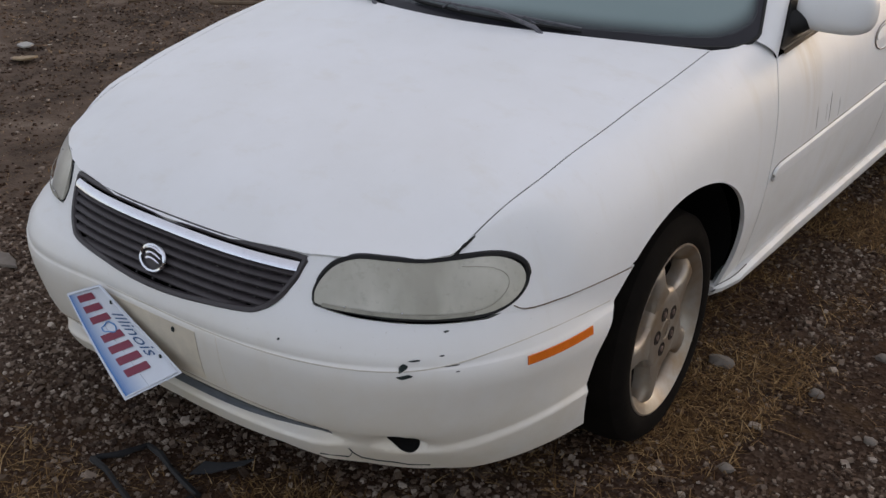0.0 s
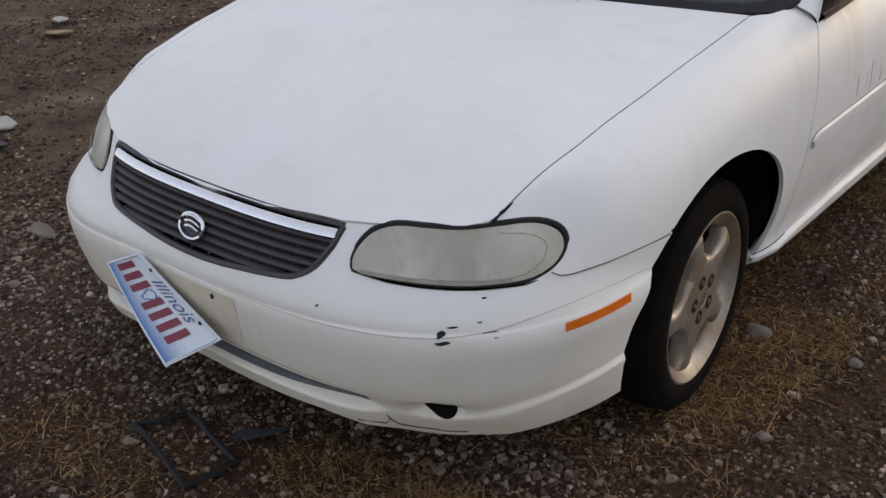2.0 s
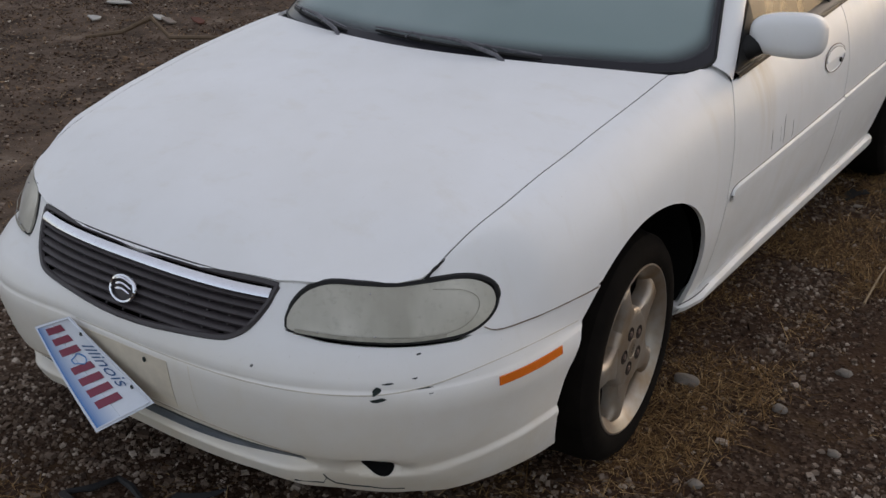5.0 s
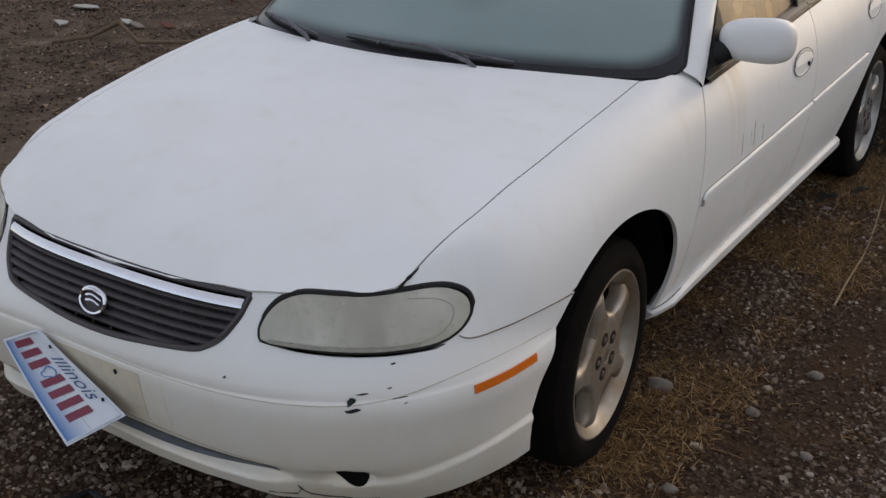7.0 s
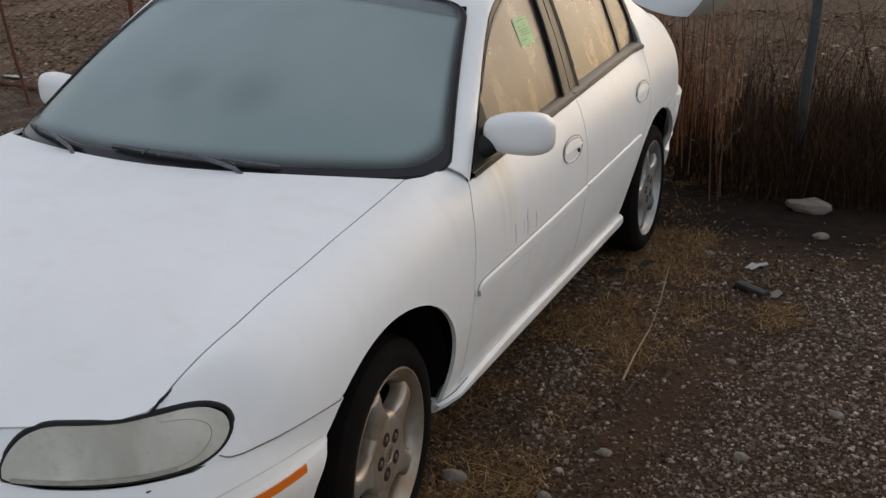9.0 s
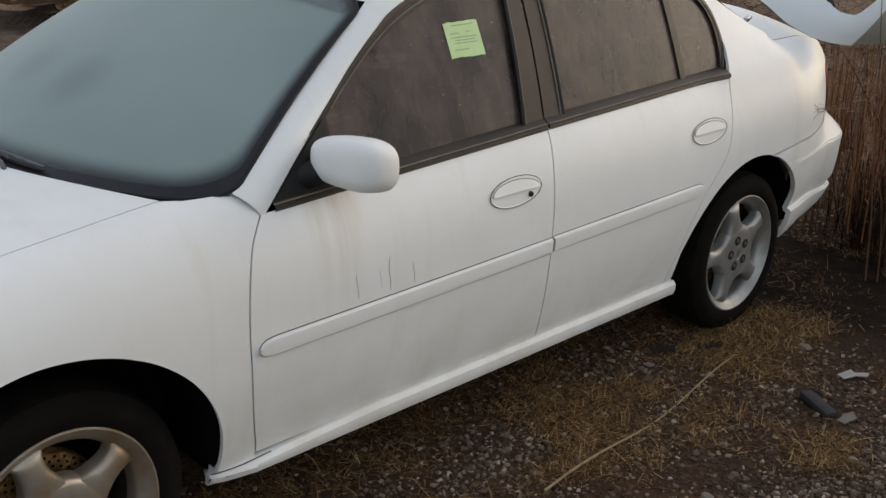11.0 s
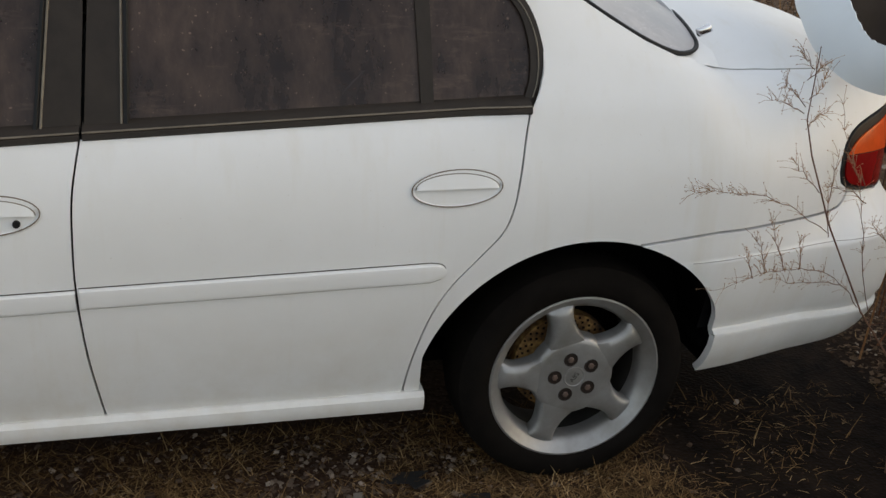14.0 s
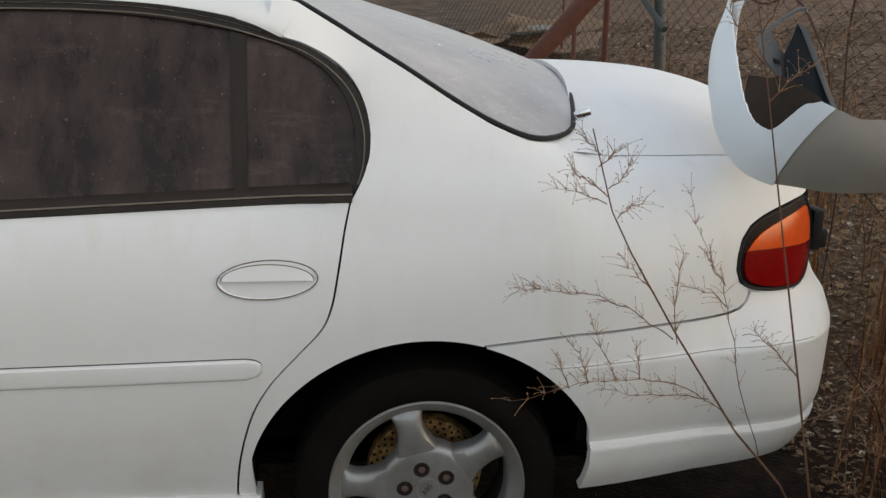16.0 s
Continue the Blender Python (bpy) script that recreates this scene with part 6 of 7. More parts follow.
def build_gravel():
    """Crushed stone where the lane is stony, finer brown grit elsewhere."""
    rng = np.random.default_rng(7)
    base = np.array([(-1, -1, -1), (1, -1, -1), (1, 1, -1), (-1, 1, -1), (-0.75, -0.75, 1), (0.75, -0.75, 1), (0.75, 0.75, 1), (-0.75, 0.75, 1)], float) * 0.66
    quads = [(0, 3, 2, 1), (4, 5, 6, 7), (0, 1, 5, 4), (1, 2, 6, 5), (2, 3, 7, 6), (3, 0, 4, 7)]
    heaps = {True: ([], []), False: ([], [])}
    areas = ((-3.6, 0.95, -1.7, 1.1, 84000), (0.40, 3.2, -0.8, 4.5, 108000), (-6.8, -0.9, 0.4, 5.2, 27000), (2.0, 5.2, -0.5, 6.0, 9000))
    for x0, x1, y0, y1, n in areas:
        for _ in range(n):
            x, y = rng.uniform(x0, x1), rng.uniform(y0, y1)
            s = stony(x, y)
            rim = min(x - x0, x1 - x, y - y0, y1 - y) / 0.7
            if rng.random() > rim + 0.25 * (x > 0.2 and x < 1.2) or rng.random() < 0.8 * patch(x, y) or rng.random() < 0.75 * trodden(x, y) or (y > 3.5 and x > 0.2 and rng.random() < min((y - 3.5) / 0.5, 0.93)):
                continue
            big = bool(rng.random() < 0.22 + 0.78 * s)
            r = (0.0048 if big else 0.0036) + (0.002 if x < -1.2 else 0) + 0.0072 * rng.random() ** (2.2 if big else 3.5) + (0.008 if rng.random() < 0.015 else 0)
            q = base * r * rng.uniform(0.55, 1.3, (8, 3)) * np.array((rng.uniform(0.9, 1.6), rng.uniform(0.8, 1.2), rng.uniform(0.4, 0.75)))
            a, t = rng.uniform(0, math.tau), rng.normal(0, 0.35)
            ca, sa, ct, st = math.cos(a), math.sin(a), math.cos(t), math.sin(t)
            q = q @ np.array(((ct, 0, st), (0, 1, 0), (-st, 0, ct))) @ np.array(((ca, sa, 0), (-sa, ca, 0), (0, 0, 1)))
            q += (x, y, ground_height(x, y) + r * 0.22)
            verts, faces = heaps[big]
            k = len(verts)
            verts += q.tolist()
            faces += [tuple(k + i for i in f) for f in quads]
    stuff("gravel", *heaps[True], PEBBLE, "loose grey crushed stone", "gravel")
    stuff("grit", *heaps[False], GRIT, "fine brown grit on bare soil", "grit")


def blade(verts, faces, x, y, z, a, lean, length, w, bend):
    """A grass blade of two joints: a thin tapering strip."""
    k = len(verts)
    dx, dy = math.cos(a), math.sin(a)
    px, py = -dy * w, dx * w
    e = lean
    ox = oz = 0.0
    for i in range(4):
        s = 1 - 0.28 * i
        verts.append((x + dx * ox + px * s, y + dy * ox + py * s, z + oz))
        verts.append((x + dx * ox - px * s, y + dy * ox - py * s, z + oz))
        ox += math.sin(e) * length / 3
        oz += math.cos(e) * length / 3
        e += bend
    for i in range(3):
        faces.append((k + 2 * i, k + 2 * i + 1, k + 2 * i + 3, k + 2 * i + 2))


def build_straw():
    rng = np.random.default_rng(11)
    verts, faces = [], []
    for x0, x1, y0, y1, count in ((-2.6, 1.0, -1.3, 0.7, 60000), (0.50, 2.9, -0.3, 5.2, 220000), (-6.5, -0.9, 0.6, 6.0, 16000), (-4, 5, 4.6, 8.5, 14000)):
        for _ in range(count):
            x, y = rng.uniform(x0, x1), rng.uniform(y0, y1)
            p = patch(x, y)
            if rng.random() > p ** 1.2:
                continue
            long = rng.random() < 0.05
            blade(verts, faces, x, y, ground_height(x, y) + 0.004, rng.uniform(0, math.tau), rng.uniform(0.95, 1.56), rng.uniform(0.06, 0.13) if long else rng.uniform(0.012, 0.055), rng.uniform(0.0008, 0.0020), rng.uniform(-0.1, 0.25))
    # tufts that still stand
    for _ in range(330):
        x, y = (rng.uniform(0.85, 2.6), rng.uniform(0.2, 5.0)) if rng.random() < 0.65 else (rng.uniform(-3.5, 3.5), rng.uniform(4.6, 6.5))
        if rng.random() < 0.30:
            x, y = rng.uniform(0.15, 0.85), rng.uniform(-0.28, 0.25)
        if rng.random() > patch(x, y):
            continue
        for _ in range(int(rng.integers(14, 40))):
            blade(verts, faces, x + rng.normal(0, 0.03), y + rng.normal(0, 0.03), ground_height(x, y), rng.uniform(0, math.tau), rng.uniform(0.1, 0.9), rng.uniform(0.03, 0.11), rng.uniform(0.0005, 0.0011), rng.uniform(0.05, 0.4))
    stuff("dead_grass", verts, faces, STRAW, "matted straw-coloured dead grass", "grass")


FENCE_A, FENCE_DIR = Vector((-3.4, 5.12, 0)), Vector((4.73, 0.78, 0)).normalized()


def fence_point(d, off=0.0):
    p = FENCE_A + FENCE_DIR * d
    return Vector((p.x - FENCE_DIR.y * off, p.y + FENCE_DIR.x * off, 0))


def build_brush():
    """Dead weeds and brambles along the fence."""
    rng = np.random.default_rng(3)
    verts, faces = [], []

    def stem(p, d, length, r, joints):
        k = len(verts)
        q = np.array(p, float)
        d = np.array(d, float)
        for i in range(joints + 1):
            w = r * (1 - 0.8 * i / joints)
            for a in (0, 2.09, 4.19):
                verts.append((q[0] + w * math.cos(a), q[1] + w * math.sin(a), q[2]))
            q = q + d / np.linalg.norm(d) * length / joints
            d = d + rng.normal(0, 0.16, 3)
        for i in range(joints):
            for j in range(3):
                a, b = k + 3 * i + j, k + 3 * i + (j + 1) % 3
                faces.append((a, b, b + 3, a + 3))
        return q
    for _ in range(2000):
        if rng.random() < 0.80:
            p = fence_point(rng.uniform(1.6, 11), rng.normal(0.25, 0.55))
        else:
            p = Vector((rng.uniform(-1.0, 2.6), rng.uniform(5.0, 6.2), 0))
        if p.x < 0.45 or (p.y < 5.07 and p.x < 1.0):
            continue
        z = ground_height(p.x, p.y)
        h = rng.uniform(0.25, 1.0) ** 1.2 * rng.uniform(0.6, 1.5)
        d = (rng.normal(0, 0.28), rng.normal(0, 0.28), 1.0)
        stem((p.x, p.y, z), d, h, rng.uniform(0.0018, 0.0045), 4)
        for _ in range(int(rng.integers(1, 5))):
            f = rng.uniform(0.3, 0.95)
            stem((p.x + d[0] * f * h, p.y + d[1] * f * h, z + f * h), (rng.normal(0, 1), rng.normal(0, 1), rng.uniform(0.0, 1.0)), rng.uniform(0.08, 0.35), 0.0014, 2)
    # long grass under it
    for _ in range(34000):
        p = fence_point(rng.uniform(1.5, 12), rng.normal(0.2, 0.65)) if rng.random() < 0.72 else Vector((rng.uniform(0.7, 3.2), rng.uniform(4.75, 6.0), 0))
        if p.x < 0.35 + 0.3 * rng.random() or p.y < 4.95 - 0.2 * (p.x > 0.95):
            continue
        blade(verts, faces, p.x, p.y, ground_height(p.x, p.y), rng.uniform(0, math.tau), rng.uniform(0.05, 0.6), rng.uniform(0.15, 0.55), rng.uniform(0.0012, 0.003), rng.uniform(0.0, 0.35))
    stuff("brush", verts, faces, STALK, "tangle of dead brown weeds along a fence", "weeds")


def build_fence():
    fence = tagged(new("chain_link_fence"), "old chain-link fence with rusty and grey steel posts", "fence")
    verts, faces = [], []
    pitch, h, r = 0.058, 1.55, 0.0021
    for i in range(260):
        d = -4.2 + i * pitch
        k = len(verts)
        n = int(h / (pitch * 0.62))
        for j in range(n + 1):
            q = fence_point(d + (pitch * 0.5 if (i + j) % 2 else -pitch * 0.5), 0.004 * (1 if (i + j) % 2 else -1) + 0.03 * noise.noise(Vector((d * 0.8, j * 0.05, 0))))
            z = 0.03 + j * pitch * 0.62
            for a in (0, 2.09, 4.19):
                verts.append((q.x + r * math.cos(a), q.y + r * math.sin(a), z + ground_height(q.x, q.y) * 0.8))
        for j in range(n):
            for m in range(3):
                a, b = k + 3 * j + m, k + 3 * j + (m + 1) % 3
                faces.append((a, b, b + 3, a + 3))
    me = bpy.data.meshes.new("wire_mesh")
    me.from_pydata(verts, [], faces)
    me.materials.append(WIRE)
    ob = new("wire_mesh", me)
    ob.parent = fence
    tagged(ob, "rust-dulled diamond wire mesh", kind="stuff")
    for base, top, r, mat, label in (((1.36, 5.36, -0.1), (1.385, 5.36, 1.65), 0.030, POST, "dark grey steel post"), ((-2.45, 5.26, -0.1), (-3.05, 5.30, 1.6), 0.034, POST, "leaning grey-green steel post"),
                                     ((-3.38, 5.12, -0.1), (-3.45, 5.12, 1.55), 0.019, RUST_POST, "rusty red steel post"), ((-4.62, 5.20, -0.1), (-5.02, 5.25, 1.55), 0.016, RUST_POST, "leaning rusty post"),
                                     ((-1.98, 3.62, 0.02), (-2.0, 4.82, 1.38), 0.045, RUST_POST, "slanting rusty brace"), ((6.2, 6.70, -0.1), (6.2, 6.70, 1.65), 0.030, POST, "dark grey steel post"),
                                     ((-3.40, 5.10, 1.42), (-2.60, 5.24, 1.02), 0.018, POST, "thin grey brace")):
        pts = [Vector(base).lerp(Vector(top), k / 6) + Vector((0.004 * math.sin(k * 2.1), 0, 0)) for k in range(7)]
        part("post", tube(pts, r, 12), mat, fence, label)
    pts = [(-5.05 + 0.012 * (k % 2), 5.18, 1.2 - 0.035 * k) for k in range(18)]
    part("chain", tube(pts, [0.010, 0.005] * 9, 6), RUST_POST, fence, "hanging rusty chain")


WIRE = plain("dull wire", (0.045, 0.036, 0.030), 0.6, 0.4, 0.5, 8)
POST = plain("grey-green post paint", (0.045, 0.049, 0.047), 0.6, 0.2, 0.5, 14)
RUST_POST = plain("red rusty post", (0.10, 0.032, 0.018), 0.85, 0, 0.5, 18)


def build_cover():
    """A broken bumper cover from another car, hung over the corner of the trunk: a torn shell with a dark inside."""
    cover = tagged(new("broken_bumper_cover"), "broken white bumper cover lying across the trunk lid", "bumper cover")
    low = smooth_line([(0.30, 4.53, 1.39), (0.318, 4.50, 1.27), (0.38, 4.475, 1.20), (0.45, 4.46, 1.16), (0.56, 4.445, 1.10), (0.69, 4.45, 1.055), (0.79, 4.475, 1.042), (0.86, 4.52, 1.045), (0.91, 4.59, 1.045), (0.93, 4.70, 1.052), (0.935, 4.85, 1.055), (0.94, 5.05, 1.06)], 6)
    high = smooth_line([(0.31, 4.53, 1.405), (0.36, 4.52, 1.37), (0.45, 4.50, 1.33), (0.55, 4.475, 1.29), (0.66, 4.45, 1.245), (0.72, 4.445, 1.20), (0.77, 4.45, 1.170), (0.83, 4.465, 1.168), (0.90, 4.515, 1.24), (0.94, 4.60, 1.212), (0.95, 4.75, 1.212), (0.95, 5.05, 1.20)], 6)

    def sheet(bare):
        rng = random.Random(5)
        rows = []
        for i in range(0, 66):
            a, b = low[i], high[i]
            d = (low[min(i + 1, len(low) - 1)] - low[max(i - 1, 0)])
            n = Vector((d.y, -d.x, 0)).normalized()
            h = (b - a).length
            row = []
            for j in range(9):
                q = j / 8
                jag = Vector((0, 0, rng.uniform(-0.003, 0.003))) if j == 8 else Vector()
                row.append(a.lerp(b, q) + n * (0.16 * h * math.sin(math.pi * min(q * 0.9 + 0.05, 1))) + jag)
            # the lower rim turns under
            row.insert(0, a - n * 0.05 + Vector((0, 0, 0.012)))
            rows.append(row)
        bm = grid(rows)
        a, b = rows[38][1], rows[51][9]
        cut = (b - a).cross(rows[45][5] - rows[45][5].lerp(rows[44][5], 1.0)).cross(b - a).normalized()
        bmesh.ops.bisect_plane(bm, geom=bm.verts[:] + bm.edges[:] + bm.faces[:], dist=1e-5, plane_co=a, plane_no=cut if bare else -cut, clear_inner=True)
        bmesh.ops.recalc_face_normals(bm, faces=bm.faces[:])
        bmesh.ops.solidify(bm, geom=bm.faces[:], thickness=0.004)
        return bm
    part("face", sheet(False), COVER, cover, "pale white painted face with a torn edge")
    part("lower_flank", sheet(True), PRIMER, cover, "grey-green unpainted flank with a ragged edge")

    def shard(name, outline, depth, mat, label, fold=0.0):
        """A torn piece of the shell's inside: an outline along and up, at a depth across the car, folded about its middle."""
        mid = sum(p[0] for p in outline) / len(outline)
        bm = bmesh.new()
        bm.faces.new([bm.verts.new((depth + fold * (y - mid) ** 2 * 6, y, z)) for y, z in outline])
        bmesh.ops.triangulate(bm, faces=bm.faces[:])
        bmesh.ops.subdivide_edges(bm, edges=bm.edges[:], cuts=1, use_grid_fill=True)
        bmesh.ops.solidify(bm, geom=bm.faces[:], thickness=0.005)
        part(name, bm, mat, cover, label)
    shard("inner_web", [(4.586, 1.291), (4.600, 1.330), (4.608, 1.366), (4.614, 1.358), (4.629, 1.353), (4.655, 1.30), (4.70, 1.21), (4.742, 1.140), (4.68, 1.12), (4.60, 1.11), (4.600, 1.213)], 0.555, INSIDE, "dark blue-grey inner web", -0.4)
    shard("web_edge", [(4.608, 1.366), (4.630, 1.355), (4.745, 1.140), (4.732, 1.142), (4.618, 1.352)], 0.562, INSIDE_PALE, "grey rim of the inner web", -0.4)
    shard("inner_rib", [(4.512, 1.330), (4.530, 1.338), (4.549, 1.346), (4.575, 1.312), (4.600, 1.286), (4.618, 1.24), (4.624, 1.216), (4.600, 1.222), (4.585, 1.236), (4.553, 1.270), (4.530, 1.30)], 0.53, INSIDE_PALE, "torn grey inner rib", 0.5)
    shard("rib_hole", [(4.566, 1.282), (4.580, 1.277), (4.584, 1.266), (4.570, 1.270)], 0.5375, INSIDE, "dark hole in the rib")
    shard("inner_bowl", [(4.478, 1.245), (4.520, 1.238), (4.560, 1.250), (4.600, 1.231), (4.66, 1.20), (4.70, 1.14), (4.62, 1.10), (4.55, 1.08), (4.49, 1.09), (4.470, 1.16)], 0.60, BOWL, "dark brown inside of the shell", 0.3)
    for y, z in ((4.52, 1.145), (4.553, 1.128), (4.50, 1.16)):
        part("torn_flake", box((0.70, y + 0.03, z - 0.035), (0.006, 0.022, 0.014), 0.003, 1, pose(0, 0, 0, 35 * (y - 4.5) / 0.05, 0, 10)), COVER, cover, "white torn flake of paint")
    part("bent_wire", tube([(0.50, 4.545, 1.336), (0.50, 4.560, 1.346), (0.50, 4.601, 1.377), (0.50, 4.630, 1.394), (0.50, 4.648, 1.397), (0.50, 4.652, 1.388)], [0.009, 0.006, 0.0045, 0.0045, 0.005, 0.005], 6), INSIDE_PALE, cover)


def smooth_line(pts, n):
    """An open Catmull-Rom line."""
    P = [Vector(p) for p in pts]
    out = []
    for i in range(len(P) - 1):
        p0, p1, p2, p3 = P[max(i - 1, 0)], P[i], P[i + 1], P[min(i + 2, len(P) - 1)]
        for k in range(n):
            t = k / n
            out.append(0.5 * (2 * p1 + (p2 - p0) * t + (2 * p0 - 5 * p1 + 4 * p2 - p3) * t * t + (3 * p1 - p0 - 3 * p2 + p3) * t ** 3))
    return out + [P[-1]]


COVER = plain("chalky white plastic paint", (0.66, 0.70, 0.72), 0.45, 0, 0.05, 5)
BOWL = plain("dark brown shell interior", (0.028, 0.022, 0.019), 0.8, 0, 0.5, 12)
INSIDE_PALE = plain("grey plastic", (0.11, 0.115, 0.125), 0.7, 0, 0.3)


def build_weed(name, points, side, seed, label):
    """A tall dry weed: a bent stem with fine branching twigs and seed heads."""
    w = tagged(new(name), label, "weed")
    rng = random.Random(seed)
    pts = [Vector(p) for p in points]
    n = len(pts)
    part("stem", tube(pts, [0.0036 - 0.0026 * k / (n - 1) for k in range(n)], 6), STEM, w, "thin brown stem")
    for k, (f, d, length) in enumerate(side):
        i = min(int(f * (n - 1)), n - 2)
        p = pts[i].lerp(pts[i + 1], f * (n - 1) - i)
        d = Vector(d).normalized()
        tw = []
        m = 9
        q = p.copy()
        for j in range(m):
            tw.append(q.copy())
            q = q + (d + Vector((rng.uniform(-0.25, 0.25), rng.uniform(-0.25, 0.25), rng.uniform(-0.18, 0.22)))).normalized() * length / (m - 1)
        branch = part("branch", tube(tw, [0.0018 - 0.0012 * j / (m - 1) for j in range(m)], 5), STEM, w)
        bms = []
        for j in range(1, m):
            for _ in range(5):
                e = (d * 0.5 + Vector((rng.uniform(-0.3, 0.3), rng.uniform(-1, 1), rng.uniform(-0.4, 1.0)))).normalized()
                l = rng.uniform(0.015, 0.06) * (1 - 0.4 * j / m)
                a = tw[j]
                b = a + e * l * 0.6 + Vector((0, 0, 0.004))
                c = a + e * l
                bms.append(tube([a, b, c], [0.0006, 0.00045, 0.0003], 3))
                bms.append(blob(c, (0.0013, 0.0017, 0.0013), 2, 6))
        tagged(part("seed_spray", merge(*bms), SEED, branch), "tiny tan seed heads on hair-thin twigs", kind="stuff")
    return w


def weed_branch(w, x0, x1, line, count, seed):
    """A long fine branch given by its course along and up the car's side, with short twigs and seed heads."""
    rng = random.Random(seed)
    n = len(line)
    pts = [Vector((x0 + (x1 - x0) * k / (n - 1), y, z)) for k, (y, z) in enumerate(line)]
    fine = []
    for a, b in zip(pts, pts[1:]):
        fine += [a.lerp(b, t) + Vector((0, rng.uniform(-0.004, 0.004), rng.uniform(-0.004, 0.004))) for t in (0, 0.33, 0.67)]
    fine.append(pts[-1])
    m = len(fine)
    branch = part("branch", tube(fine, [0.0012 - 0.0008 * k / (m - 1) for k in range(m)], 5), STEM, w)
    along = (pts[-1] - pts[0]).normalized()
    bms = []
    for _ in range(count * 6):
        a = fine[min(int((0.15 + 0.85 * rng.random()) * m), m - 1)]
        e = (along * 0.7 + Vector((rng.uniform(-0.2, 0.2), rng.uniform(-0.8, 0.6), rng.uniform(-0.5, 0.9)))).normalized()
        c = a + e * rng.uniform(0.006, 0.045)
        bms.append(tube([a, a.lerp(c, 0.55) + Vector((0, 0, 0.003)), c], [0.0006, 0.00045, 0.0003], 3))
        bms.append(blob(c, (0.0012, 0.0016, 0.0012), 2, 6))
    tagged(part("seed_spray", merge(*bms), SEED, branch), "tiny tan seed heads on hair-thin twigs", kind="stuff")


STEM = plain("reddish dry stem", (0.125, 0.058, 0.032), 0.85, 0, 0.4, 60)
SEED = plain("tan seed heads", (0.30, 0.18, 0.10), 0.9, 0, 0.4, 60)


def scrap(name, outline, z, thick, material, label, category, tilt=(0, 0)):
    """A flat piece lying on the ground."""
    bm = bmesh.new()
    cx = sum(p[0] for p in outline) / len(outline)
    cy = sum(p[1] for p in outline) / len(outline)
    bm.faces.new([bm.verts.new((x, y, z + tilt[0] * (x - cx) + tilt[1] * (y - cy) + ground_height(x, y))) for x, y in outline])
    g = bmesh.ops.extrude_face_region(bm, geom=bm.faces[:])["geom"]
    bmesh.ops.translate(bm, verts=[v for v in g if isinstance(v, bmesh.types.BMVert)], vec=(0, 0, thick))
    bmesh.ops.recalc_face_normals(bm, faces=bm.faces[:])
    bmesh.ops.bevel(bm, geom=bm.edges[:], offset=min(0.003, thick * 0.3), segments=1, affect="EDGES")
    return tagged(part(name, bm, material, None), label, category)


def rock(x, y, size, seed, material, label):
    bm = bmesh.new()
    bmesh.ops.create_icosphere(bm, subdivisions=2, radius=1)
    for v in bm.verts:
        k = 1 + 0.35 * noise.noise(v.co * 1.4 + Vector((seed, 0, 0)))
        v.co = Vector((v.co.x * size[0] * k, v.co.y * size[1] * k, v.co.z * size[2] * k)) + Vector((x, y, size[2] * 0.55 + ground_height(x, y)))
    return tagged(part("stone", bm, material, None, "", 40), label, "stone", "loose stones")


